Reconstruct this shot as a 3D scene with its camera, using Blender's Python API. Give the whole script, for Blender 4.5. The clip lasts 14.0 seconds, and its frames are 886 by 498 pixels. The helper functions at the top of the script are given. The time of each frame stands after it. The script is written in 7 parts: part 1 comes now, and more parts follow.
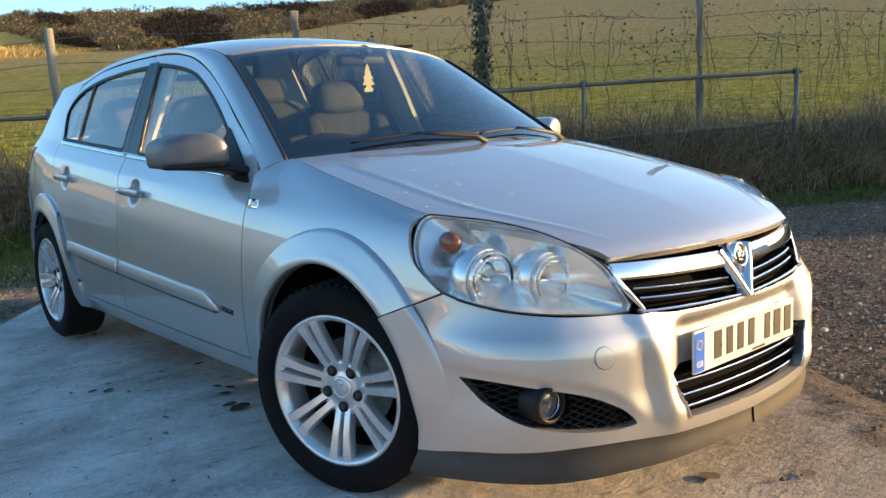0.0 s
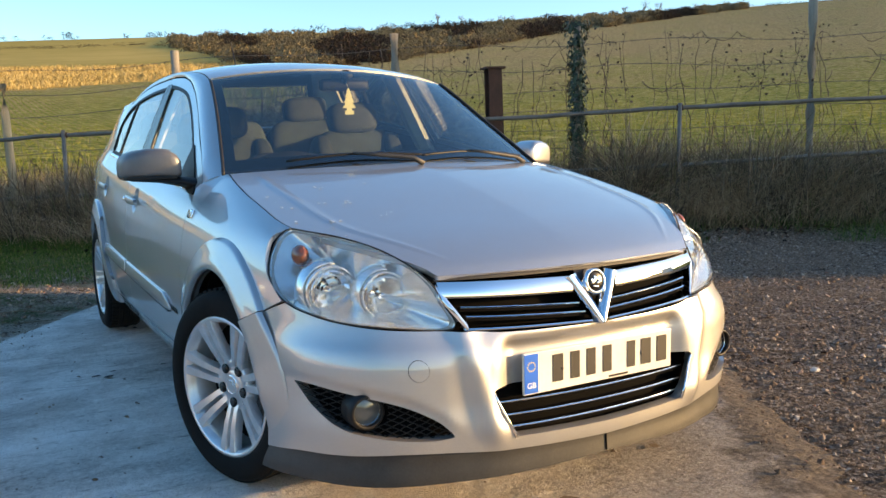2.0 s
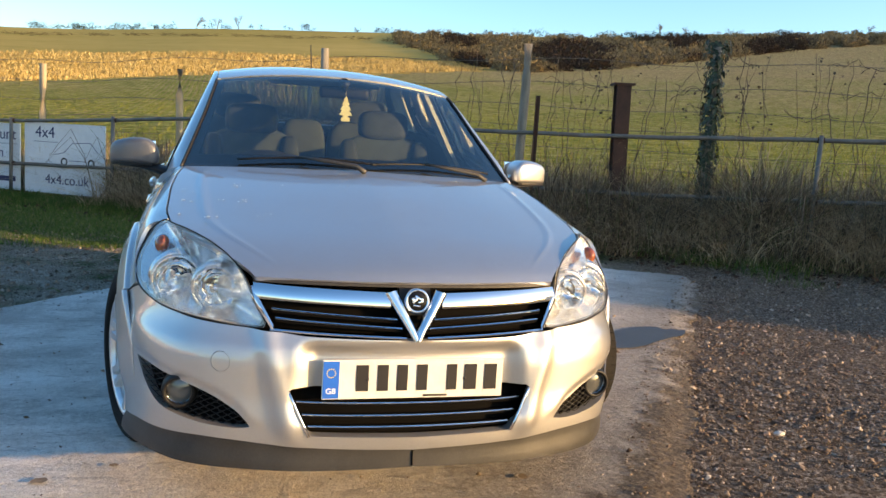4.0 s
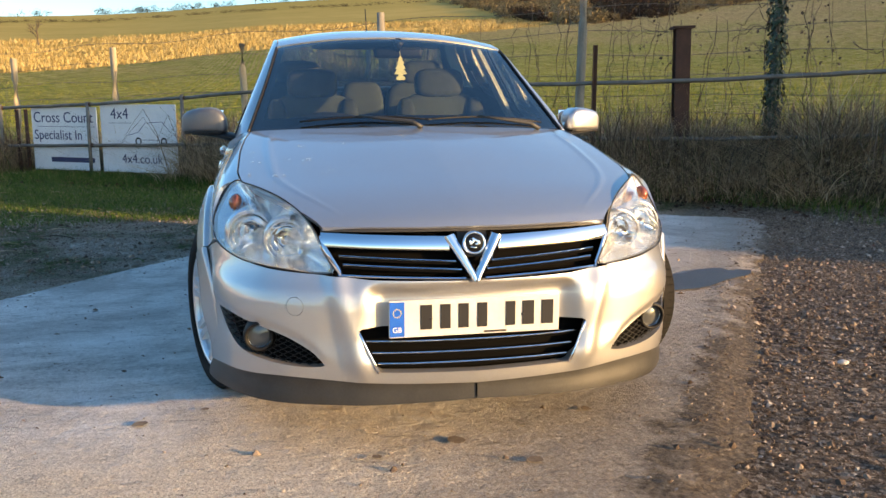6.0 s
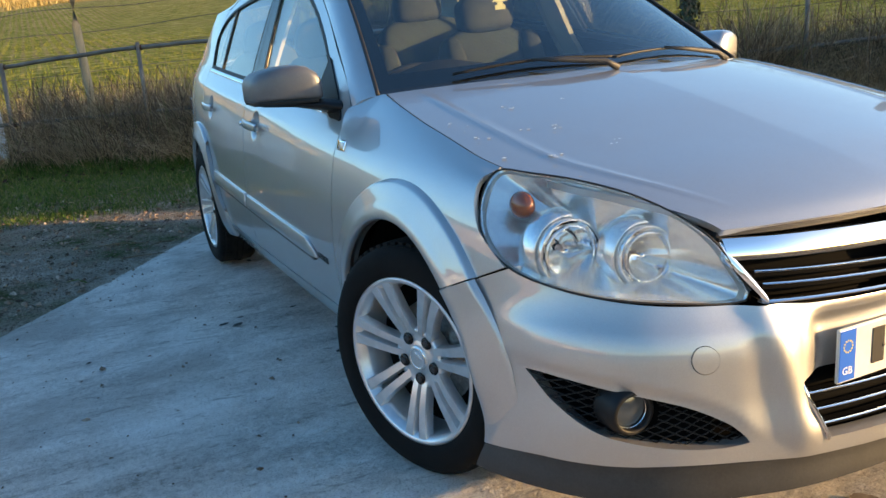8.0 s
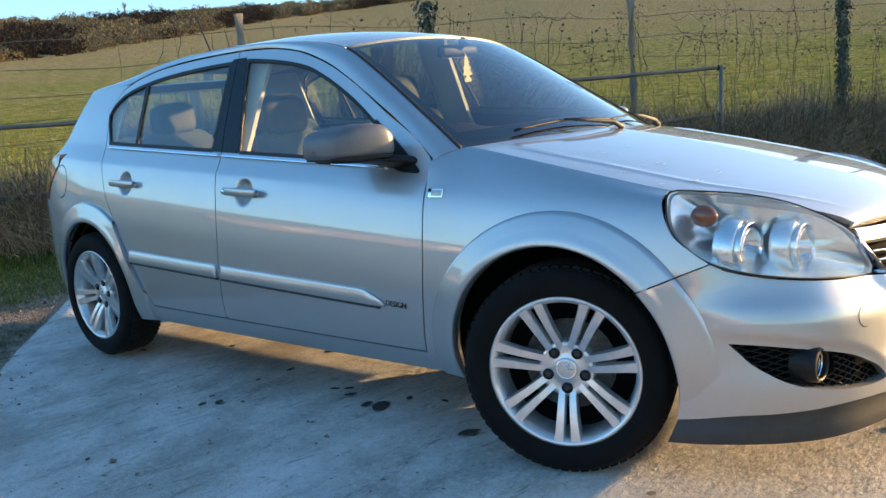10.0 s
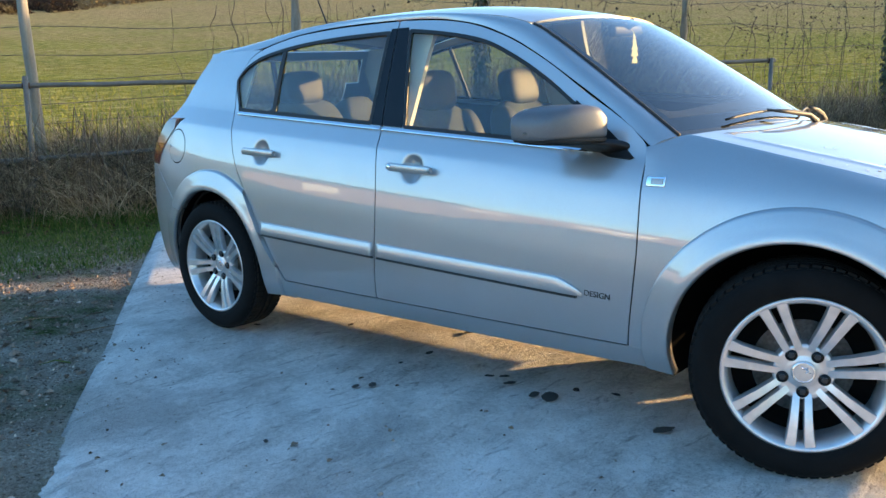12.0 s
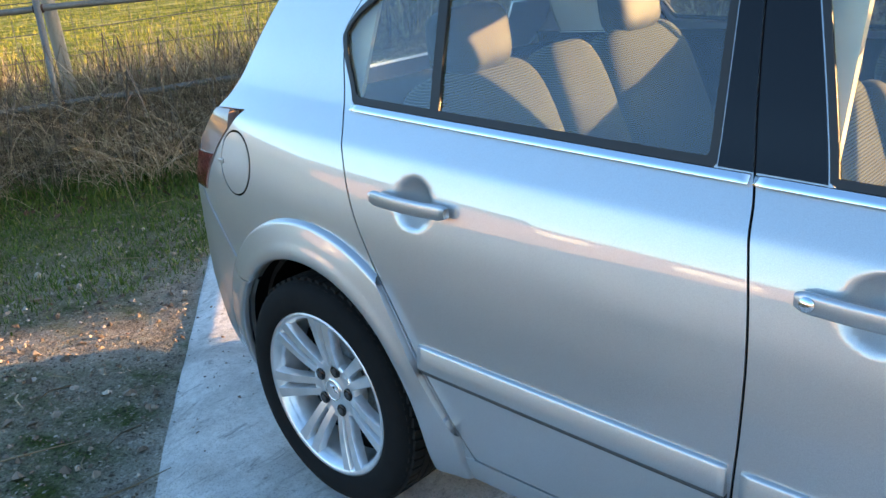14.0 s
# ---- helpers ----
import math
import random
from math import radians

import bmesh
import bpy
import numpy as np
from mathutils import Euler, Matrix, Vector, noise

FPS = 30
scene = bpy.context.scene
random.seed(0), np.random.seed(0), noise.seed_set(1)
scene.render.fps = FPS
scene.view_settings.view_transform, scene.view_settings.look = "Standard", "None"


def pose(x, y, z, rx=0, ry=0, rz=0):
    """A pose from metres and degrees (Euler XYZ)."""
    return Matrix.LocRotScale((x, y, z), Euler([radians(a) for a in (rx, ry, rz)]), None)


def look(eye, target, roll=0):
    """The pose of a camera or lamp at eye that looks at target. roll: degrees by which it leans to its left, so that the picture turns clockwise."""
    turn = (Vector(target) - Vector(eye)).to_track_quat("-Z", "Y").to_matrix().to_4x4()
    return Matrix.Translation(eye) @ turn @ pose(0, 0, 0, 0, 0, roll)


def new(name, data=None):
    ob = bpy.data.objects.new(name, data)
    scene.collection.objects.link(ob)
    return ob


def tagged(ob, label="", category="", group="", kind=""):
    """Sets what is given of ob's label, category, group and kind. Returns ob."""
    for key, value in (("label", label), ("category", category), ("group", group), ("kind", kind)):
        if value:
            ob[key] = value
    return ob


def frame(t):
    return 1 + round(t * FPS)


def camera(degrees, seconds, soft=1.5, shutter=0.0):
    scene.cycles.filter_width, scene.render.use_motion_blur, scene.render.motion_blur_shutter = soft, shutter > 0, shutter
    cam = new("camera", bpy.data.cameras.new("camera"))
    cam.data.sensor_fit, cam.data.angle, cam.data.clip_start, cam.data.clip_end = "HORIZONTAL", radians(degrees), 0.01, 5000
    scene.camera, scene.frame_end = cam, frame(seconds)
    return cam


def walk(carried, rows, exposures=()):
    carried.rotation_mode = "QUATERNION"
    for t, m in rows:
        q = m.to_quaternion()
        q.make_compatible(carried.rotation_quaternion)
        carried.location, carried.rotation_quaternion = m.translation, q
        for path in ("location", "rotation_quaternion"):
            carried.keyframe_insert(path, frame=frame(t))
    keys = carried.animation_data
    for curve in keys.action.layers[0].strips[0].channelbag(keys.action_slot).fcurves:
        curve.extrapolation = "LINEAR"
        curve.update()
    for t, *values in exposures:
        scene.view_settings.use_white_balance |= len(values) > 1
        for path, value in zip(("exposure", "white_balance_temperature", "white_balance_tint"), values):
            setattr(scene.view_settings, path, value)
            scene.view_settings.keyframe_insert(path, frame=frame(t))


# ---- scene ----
cam = camera(56.8, 14.0)
PATH = [
    (0, (1.934, -2.031, 1.032), (0.431, -0.746, 0.728), -2.6),
    (0.5, (2.122, -1.931, 1.018), (0.567, -0.708, 0.721), -2.6),
    (1, (2.186, -1.771, 1.012), (0.577, -0.617, 0.728), -2.5),
    (1.5, (2.293, -1.632, 1.021), (0.631, -0.551, 0.754), -2.1),
    (2, (2.507, -1.453, 1.017), (0.783, -0.47, 0.77), -1.4),
    (2.2, (2.564, -1.369, 1.018), (0.811, -0.438, 0.776), -0.8),
    (4.3, (3.039, -0.466, 1.077), (1.118, 0.032, 0.828), 3.8),
    (4.5, (3.081, -0.408, 1.073), (1.153, 0.06, 0.821), 3.8),
    (5, (3.255, -0.263, 1.102), (1.316, 0.147, 0.834), 3.1),
    (5.5, (3.281, -0.281, 1.079), (1.341, 0.104, 0.782), 1.5),
    (6, (3.122, -0.557, 1.04), (1.189, -0.173, 0.698), 0.0),
    (6.5, (2.875, -0.748, 1.046), (0.959, -0.328, 0.653), -1.1),
    (7, (2.533, -0.973, 1.071), (0.642, -0.497, 0.629), -2.1),
    (7.5, (2.182, -1.317, 1.051), (0.334, -0.717, 0.578), -2.9),
    (7.8, (2.026, -1.431, 1.055), (0.212, -0.752, 0.559), -4.0),
    (8, (1.833, -1.549, 1.072), (0.074, -0.733, 0.583), -4.4),
    (8.5, (1.527, -1.781, 1.038), (-0.095, -0.707, 0.577), -4.7),
    (8.7, (1.456, -1.889, 1.022), (-0.109, -0.725, 0.581), -4.8),
    (10.8, (1.191, -3.169, 1.027), (-0.028, -1.606, 0.757), -3.3),
    (11, (1.157, -3.224, 1.039), (-0.059, -1.659, 0.774), -3.0),
    (11.5, (0.924, -3.229, 1.053), (-0.3, -1.674, 0.766), -2.1),
    (12, (0.64, -3.091, 1.062), (-0.611, -1.572, 0.703), -1.3),
    (12.5, (0.278, -2.801, 1.139), (-1.009, -1.342, 0.678), -0.8),
    (13, (-0.191, -2.511, 1.192), (-1.502, -1.102, 0.646), -0.9),
    (13.5, (-0.551, -2.181, 1.279), (-1.885, -0.824, 0.663), -2.7),
    (14, (-1.081, -1.907, 1.288), (-2.421, -0.568, 0.646), -5.4),
]
EXPOSURE = [(0, 1.06, 9000, 11), (2.2, 1.04, 8900, 11), (5, 0.98, 8900, 11.5), (6.5, 1.08, 9100, 12), (8.0, 1.02, 9000, 10), (8.5, 1.08, 8850, 9), (11, 1.22, 8400, 9), (12.5, 1.68, 8900, 11), (14, 2.04, 10100, 17)]
walk(cam, [(t, look(eye, target, roll)) for t, eye, target, roll in PATH], EXPOSURE)

# ---- light: low evening sun from ahead of the car and to its left, clear sky ----
SUN_AZ = Vector((0.562, 0.827, 0.0)).normalized()
SUN_EL = radians(8.6)
world = bpy.data.worlds.new("evening_sky")
scene.world = world
world.use_nodes = True
wn = world.node_tree.nodes
sky = wn.new("ShaderNodeTexSky")
sky.sky_type = "NISHITA"
sky.sun_disc = False
sky.sun_elevation = SUN_EL
sky.sun_rotation = math.atan2(SUN_AZ.x, SUN_AZ.y)
sky.air_density, sky.dust_density, sky.ozone_density = 0.8, 1.2, 3.0
even, deep = wn.new("ShaderNodeGamma"), wn.new("ShaderNodeHueSaturation")
even.inputs["Gamma"].default_value, deep.inputs["Saturation"].default_value = 0.88, 1.22
deep.inputs["Hue"].default_value = 0.505
world.node_tree.links.new(sky.outputs[0], even.inputs["Color"])
world.node_tree.links.new(even.outputs[0], deep.inputs["Color"])
world.node_tree.links.new(deep.outputs[0], wn["Background"].inputs[0])
wn["Background"].inputs[1].default_value = 0.33
sun = new("sun", bpy.data.lights.new("sun", "SUN"))
sun.data.energy, sun.data.angle, sun.data.color = 5.0, radians(0.6), (1.0, 0.7, 0.4)
toward = SUN_AZ * math.cos(SUN_EL) + Vector((0, 0, math.sin(SUN_EL)))
sun.matrix_world = look(toward * 50, (0, 0, 0))

# ---- materials ----
def material(name, base, rough=0.6, metal=0.0, **kw):
    """A Principled material with two scales of colour variation and a fine bump."""
    m = bpy.data.materials.new(name)
    m.use_nodes = True
    nt = m.node_tree
    b = nt.nodes["Principled BSDF"]
    b.inputs["Base Color"].default_value = (*base, 1)
    b.inputs["Roughness"].default_value = rough
    b.inputs["Metallic"].default_value = metal
    for k, v in kw.items():
        k = {"coat": "Coat Weight", "coat_rough": "Coat Roughness", "trans": "Transmission Weight", "ior": "IOR",
             "spec": "Specular IOR Level", "sheen": "Sheen Weight", "alpha": "Alpha", "sss": "Subsurface Weight"}.get(k)
        if k:
            b.inputs[k].default_value = v
    return m


def coords(m, scale=1.0, stretch=(1, 1, 1)):
    nt = m.node_tree
    tc = nt.nodes.new("ShaderNodeTexCoord")
    mp = nt.nodes.new("ShaderNodeMapping")
    mp.inputs["Scale"].default_value = [scale * s for s in stretch]
    nt.links.new(tc.outputs["Object"], mp.inputs["Vector"])
    return mp.outputs[0]


def noise_tex(m, scale, detail=4, rough=0.55, vec=None, dist=0.0):
    nt = m.node_tree
    n = nt.nodes.new("ShaderNodeTexNoise")
    n.inputs["Scale"].default_value, n.inputs["Detail"].default_value = scale, detail
    n.inputs["Roughness"].default_value, n.inputs["Distortion"].default_value = rough, dist
    nt.links.new(vec if vec else coords(m), n.inputs["Vector"])
    return n.outputs["Fac"]


def ramp(m, fac, stops):
    nt = m.node_tree
    r = nt.nodes.new("ShaderNodeValToRGB")
    el = r.color_ramp.elements
    while len(el) < len(stops):
        el.new(0.5)
    for e, (p, c) in zip(el, stops):
        e.position = p
        e.color = (*c, 1) if len(c) == 3 else c
    nt.links.new(fac, r.inputs[0])
    return r.outputs[0]


def mix(m, fac, a, b, mode="MIX"):
    nt = m.node_tree
    x = nt.nodes.new("ShaderNodeMix")
    x.data_type, x.blend_type = "RGBA", mode
    for sock, val in ((x.inputs[0], fac), (x.inputs[6], a), (x.inputs[7], b)):
        if isinstance(val, (int, float)):
            sock.default_value = val
        elif isinstance(val, tuple):
            sock.default_value = (*val, 1)
        else:
            nt.links.new(val, sock)
    return x.outputs[2]


def math_node(m, op, a, b=0.0, clamp=False):
    nt = m.node_tree
    x = nt.nodes.new("ShaderNodeMath")
    x.operation, x.use_clamp = op, clamp
    for sock, val in zip(x.inputs, (a, b)):
        if isinstance(val, (int, float)):
            sock.default_value = val
        else:
            nt.links.new(val, sock)
    return x.outputs[0]


def to(m, name, sock):
    m.node_tree.links.new(sock, m.node_tree.nodes["Principled BSDF"].inputs[name])


def bump(m, fac, strength=0.3, dist=0.01):
    nt = m.node_tree
    b = nt.nodes.new("ShaderNodeBump")
    b.inputs["Strength"].default_value, b.inputs["Distance"].default_value = strength, dist
    nt.links.new(fac, b.inputs["Height"])
    old = nt.nodes["Principled BSDF"].inputs["Normal"]
    if old.is_linked:
        nt.links.new(old.links[0].from_socket, b.inputs["Normal"])
    nt.links.new(b.outputs[0], old)


def mottled(name, c1, c2, scale=6.0, fine=60.0, rough=0.8, bump_d=0.003, metal=0.0, stretch=(1, 1, 1), strength=0.5, **kw):
    m = material(name, c1, rough, metal, **kw)
    v = coords(m, 1.0, stretch)
    big, small = noise_tex(m, scale, 5, 0.6, v), noise_tex(m, fine, 4, 0.6, v)
    f = math_node(m, "ADD", math_node(m, "MULTIPLY", big, 0.65), math_node(m, "MULTIPLY", small, 0.35))
    to(m, "Base Color", ramp(m, f, [(0.35, c1), (0.65, c2)]))
    bump(m, small, strength, bump_d)
    return m


def island_tint(m, col, amount=0.5):
    """Varies a colour by the mesh island, for joined clumps and blades."""
    nt = m.node_tree
    g = nt.nodes.new("ShaderNodeNewGeometry")
    return mix(m, g.outputs["Random Per Island"], tuple(c * (1 - amount) for c in col), tuple(min(1, c * (1 + amount)) for c in col))


# car paint: silver flake under clear coat, with light road film
PAINT = material("silver_paint", (0.5, 0.51, 0.525), 0.46, 0.84, coat=1.0, coat_rough=0.006)
PAINT.node_tree.nodes["Principled BSDF"].inputs["Coat IOR"].default_value = 1.95
pv = coords(PAINT)
flake = noise_tex(PAINT, 900, 2, 0.5, pv)
dirt = noise_tex(PAINT, 3.0, 6, 0.65, pv)
to(PAINT, "Base Color", mix(PAINT, ramp(PAINT, dirt, [(0.45, (0, 0, 0)), (0.8, (0.35, 0.35, 0.35))]),
                            ramp(PAINT, flake, [(0.3, (0.4, 0.405, 0.41)), (0.7, (0.52, 0.525, 0.53))]), (0.41, 0.41, 0.405)))
to(PAINT, "Roughness", ramp(PAINT, dirt, [(0.3, (0.44, 0.44, 0.44)), (0.8, (0.5, 0.5, 0.5))]))
CHROME = material("chrome", (0.82, 0.83, 0.85), 0.06, 1.0)
ALLOY = material("alloy_paint", (0.7, 0.71, 0.72), 0.3, 0.7, coat=0.6, coat_rough=0.06)
to(ALLOY, "Base Color", ramp(ALLOY, noise_tex(ALLOY, 30, 5), [(0.35, (0.6, 0.61, 0.62)), (0.7, (0.72, 0.72, 0.73))]))
BLACK_PLASTIC = mottled("black_plastic", (0.004, 0.004, 0.0045), (0.008, 0.008, 0.0085), 8, 300, 0.5, 0.0005, spec=0.3)
LIP_GREY = mottled("scuffed_lip_plastic", (0.02, 0.02, 0.02), (0.04, 0.039, 0.037), 9, 160, 0.5, 0.0006)
# tread set a little lighter than the sidewall
TREAD = mottled("lighter_tread_rubber", (0.006, 0.0058, 0.0055), (0.018, 0.016, 0.014), 9, 120, 0.9, 0.001, spec=0.2)
GREY_PLASTIC = mottled("grey_plastic", (0.018, 0.018, 0.019), (0.03, 0.03, 0.03), 8, 300, 0.55, 0.0005)
MIRROR_GREY = mottled("mirror_cap_grey", (0.115, 0.12, 0.13), (0.145, 0.15, 0.16), 8, 200, 0.42, 0.0003, 0.3)
GLOSS_BLACK = material("gloss_black", (0.006, 0.006, 0.007), 0.2, 0.0, spec=0.25)
RUBBER = mottled("tyre_rubber", (0.003, 0.003, 0.003), (0.007, 0.0068, 0.0065), 14, 150, 0.85, 0.001, spec=0.2)
DARK = material("underbody_black", (0.004, 0.004, 0.004), 0.9, spec=0.05)
SEAL = material("rubber_seal", (0.01, 0.01, 0.01), 0.6)
GLASS = material("window_glass", (0.72, 0.8, 0.69), 0.0, 0.0, trans=1.0, ior=1.05)
GLASS.node_tree.nodes["Principled BSDF"].inputs["Coat Weight"].default_value = 1.0
GLASS.node_tree.nodes["Principled BSDF"].inputs["Coat Roughness"].default_value = 0.0
GLASS.node_tree.nodes["Principled BSDF"].inputs["Coat IOR"].default_value = 1.8
SCREEN_GLASS = material("screen_glass", (0.31, 0.39, 0.37), 0.0, 0.0, trans=1.0, ior=1.05, coat=1.0, coat_rough=0.01)
SCREEN_GLASS.node_tree.nodes["Principled BSDF"].inputs["Coat IOR"].default_value = 1.85
LENS = material("headlamp_lens", (0.96, 0.96, 0.93), 0.0, 0.0, trans=0.988, ior=1.04)
LENS.node_tree.nodes["Principled BSDF"].inputs["Coat Weight"].default_value = 1.0
TAIL_SMOKE = material("tail_lamp_smoked", (0.26, 0.17, 0.15), 0.1, 0.0, coat=0.8)
FOG_GLASS = material("fog_glass", (0.12, 0.125, 0.125), 0.12, 0.3, coat=0.6)
TAIL_RED = material("tail_lamp_red", (0.12, 0.008, 0.01), 0.12, 0.0, coat=0.8)
TAIL_CLEAR = material("tail_lamp_clear", (0.45, 0.42, 0.4), 0.12, 0.2, coat=0.8)
AMBER = material("amber_bulb", (0.22, 0.06, 0.03), 0.25, 0.0, coat=0.5)
LAMP_GREY = material("lamp_surround_grey", (0.3, 0.3, 0.29), 0.35, 0.4)
REFLECTOR = material("lamp_reflector", (0.86, 0.87, 0.89), 0.04, 1.0)
LAMP_BODY = material("lamp_housing_silver", (0.76, 0.77, 0.77), 0.26, 0.85)
FABRIC = mottled("seat_fabric", (0.1, 0.105, 0.095), (0.2, 0.205, 0.18), 40, 400, 0.9, 0.002, stretch=(1, 1, 3), spec=0.1)
rib = FABRIC.node_tree.nodes.new("ShaderNodeTexWave")
rib.wave_type, rib.bands_direction = "BANDS", "Z"
rib.inputs["Scale"].default_value = 55
FABRIC.node_tree.links.new(coords(FABRIC), rib.inputs["Vector"])
to(FABRIC, "Base Color", ramp(FABRIC, rib.outputs["Fac"], [(0.3, (0.04, 0.048, 0.044)), (0.7, (0.085, 0.1, 0.088))]))
bump(FABRIC, rib.outputs["Fac"], 0.4, 0.003)
LEATHER = mottled("seat_vinyl", (0.03, 0.037, 0.035), (0.048, 0.056, 0.052), 20, 250, 0.6, 0.001, spec=0.2)
WHEEL_RIM = mottled("black_wheel_rim", (0.02, 0.021, 0.022), (0.032, 0.033, 0.034), 20, 250, 0.6, 0.001, spec=0.2)
DASH = mottled("dashboard_plastic", (0.02, 0.02, 0.021), (0.035, 0.035, 0.036), 20, 400, 0.75, 0.001, spec=0.15)
CREAM = mottled("cream_trim", (0.5, 0.48, 0.42), (0.58, 0.55, 0.48), 10, 200, 0.8, 0.001)
PLATE_WHITE = mottled("plate_white", (0.6, 0.59, 0.55), (0.7, 0.69, 0.65), 12, 90, 0.35, 0.0002)
PLATE_BLUE = material("plate_blue", (0.01, 0.12, 0.55), 0.35)
INK = material("black_ink", (0.012, 0.012, 0.014), 0.5)
YELLOW_INK = material("yellow_ink", (0.8, 0.6, 0.05), 0.5)
WHITE_INK = material("white_ink", (0.8, 0.8, 0.8), 0.5)
CARD = mottled("pale_card", (0.66, 0.6, 0.3), (0.75, 0.7, 0.42), 30, 200, 0.8, 0.0005)

# ---- building helpers ----
def lerp(a, b, t):
    return a + (b - a) * t


def smooth(a, b, x):
    t = min(1.0, max(0.0, (x - a) / (b - a)))
    return t * t * (3 - 2 * t)


def curve_of(*pts):
    """A smooth one-valued function through (x, y) pairs (monotone cubic)."""
    pts = sorted(pts)
    xs, ys = [p[0] for p in pts], [p[1] for p in pts]
    n = len(xs)
    d = [(ys[i + 1] - ys[i]) / (xs[i + 1] - xs[i]) for i in range(n - 1)]
    m = [d[0]] + [0.0 if d[i - 1] * d[i] <= 0 else 2 * d[i - 1] * d[i] / (d[i - 1] + d[i]) for i in range(1, n - 1)] + [d[-1]]

    def f(x):
        if x <= xs[0]:
            return ys[0] + m[0] * (x - xs[0])
        if x >= xs[-1]:
            return ys[-1] + m[-1] * (x - xs[-1])
        i = 0
        while x > xs[i + 1]:
            i += 1
        h = xs[i + 1] - xs[i]
        t = (x - xs[i]) / h
        return ((2 * t ** 3 - 3 * t * t + 1) * ys[i] + (t ** 3 - 2 * t * t + t) * h * m[i]
                + (-2 * t ** 3 + 3 * t * t) * ys[i + 1] + (t ** 3 - t * t) * h * m[i + 1])
    return f


def chain(pts, n, closed=False):
    """n points spaced evenly along a smooth curve through pts."""
    P = [Vector(p) for p in pts]
    k = len(P)
    out = []
    segs = k if closed else k - 1
    for i in range(segs):
        p1, p2 = P[i], P[(i + 1) % k]
        p0 = P[i - 1] if (closed or i > 0) else p1 * 2 - p2
        p3 = P[(i + 2) % k] if (closed or i + 2 < k) else p2 * 2 - p1
        for j in range(16):
            t = j / 16
            out.append(0.5 * ((2 * p1) + (p2 - p0) * t + (2 * p0 - 5 * p1 + 4 * p2 - p3) * t * t + (3 * p1 - p0 - 3 * p2 + p3) * t ** 3))
    out.append(P[0].copy() if closed else P[-1].copy())
    acc = [0.0]
    for a, b in zip(out, out[1:]):
        acc.append(acc[-1] + (b - a).length)
    res, j = [], 0
    m = n if closed else n - 1
    for i in range(n):
        s = acc[-1] * i / m
        while j < len(acc) - 2 and acc[j + 1] < s:
            j += 1
        seg = acc[j + 1] - acc[j]
        res.append(out[j].lerp(out[j + 1], (s - acc[j]) / seg if seg > 1e-9 else 0))
    return res


def raw_mesh(name, verts, faces, smooth_on=True, sharp=()):
    me = bpy.data.meshes.new(name)
    me.from_pydata([tuple(v) for v in verts], [], faces)
    me.validate()
    me.polygons.foreach_set("use_smooth", [smooth_on] * len(me.polygons))
    me.update()
    return me


def thing(name, label, category, group="", kind=""):
    return tagged(new(name), label, category, group, kind)


def part(name, source, mat, parent=None, label="", flat=False):
    """Links a bmesh or a mesh as ONE mesh object under a thing or under a part."""
    if isinstance(source, bmesh.types.BMesh):
        me = bpy.data.meshes.new(name)
        source.to_mesh(me)
        source.free()
        me.polygons.foreach_set("use_smooth", [not flat] * len(me.polygons))
    else:
        me = source
    if len(me.materials):
        me.materials.clear()
    for m in (mat if isinstance(mat, (list, tuple)) else [mat]):
        me.materials.append(m)
    ob = new(name, me)
    if parent is not None:
        ob.parent = parent
    if label:
        ob["label"] = label
    return ob


def sharpen(bm, deg=35):
    lim = radians(deg)
    for e in bm.edges:
        if len(e.link_faces) == 2 and e.calc_face_angle(0) > lim:
            e.smooth = False
    return bm


def box(bm, cx, cy, cz, sx, sy, sz, m=None, bevel=0.0):
    r = bmesh.ops.create_cube(bm, size=1.0)
    for v in r["verts"]:
        v.co = Vector((v.co.x * sx + cx, v.co.y * sy + cy, v.co.z * sz + cz))
    if bevel:
        es = list({e for v in r["verts"] for e in v.link_edges})
        rb = bmesh.ops.bevel(bm, geom=es, offset=bevel, segments=2, affect="EDGES", profile=0.6)
        vs = list({v for f in rb["faces"] for v in f.verts} | {v for v in r["verts"] if v.is_valid})
    else:
        vs = r["verts"]
    if m is not None:
        for v in vs:
            v.co = m @ v.co
    return vs


def tube(bm, pts, radius, n=8, cap=True):
    """A round bar along pts; radius a number or one for each point."""
    P = [Vector(p) for p in pts]
    rings = []
    up = Vector((0, 0, 1))
    for i, p in enumerate(P):
        d = (P[min(i + 1, len(P) - 1)] - P[max(i - 1, 0)]).normalized()
        a = d.cross(up)
        if a.length < 1e-3:
            a = d.cross(Vector((1, 0, 0)))
        a.normalize()
        b = a.cross(d)
        r = radius[i] if isinstance(radius, (list, tuple)) else radius
        rings.append([bm.verts.new(p + (a * math.cos(2 * math.pi * k / n) + b * math.sin(2 * math.pi * k / n)) * r) for k in range(n)])
    for A, B in zip(rings, rings[1:]):
        for k in range(n):
            bm.faces.new((A[k], A[(k + 1) % n], B[(k + 1) % n], B[k]))
    if cap:
        bm.faces.new(list(reversed(rings[0])))
        bm.faces.new(rings[-1])
    return rings


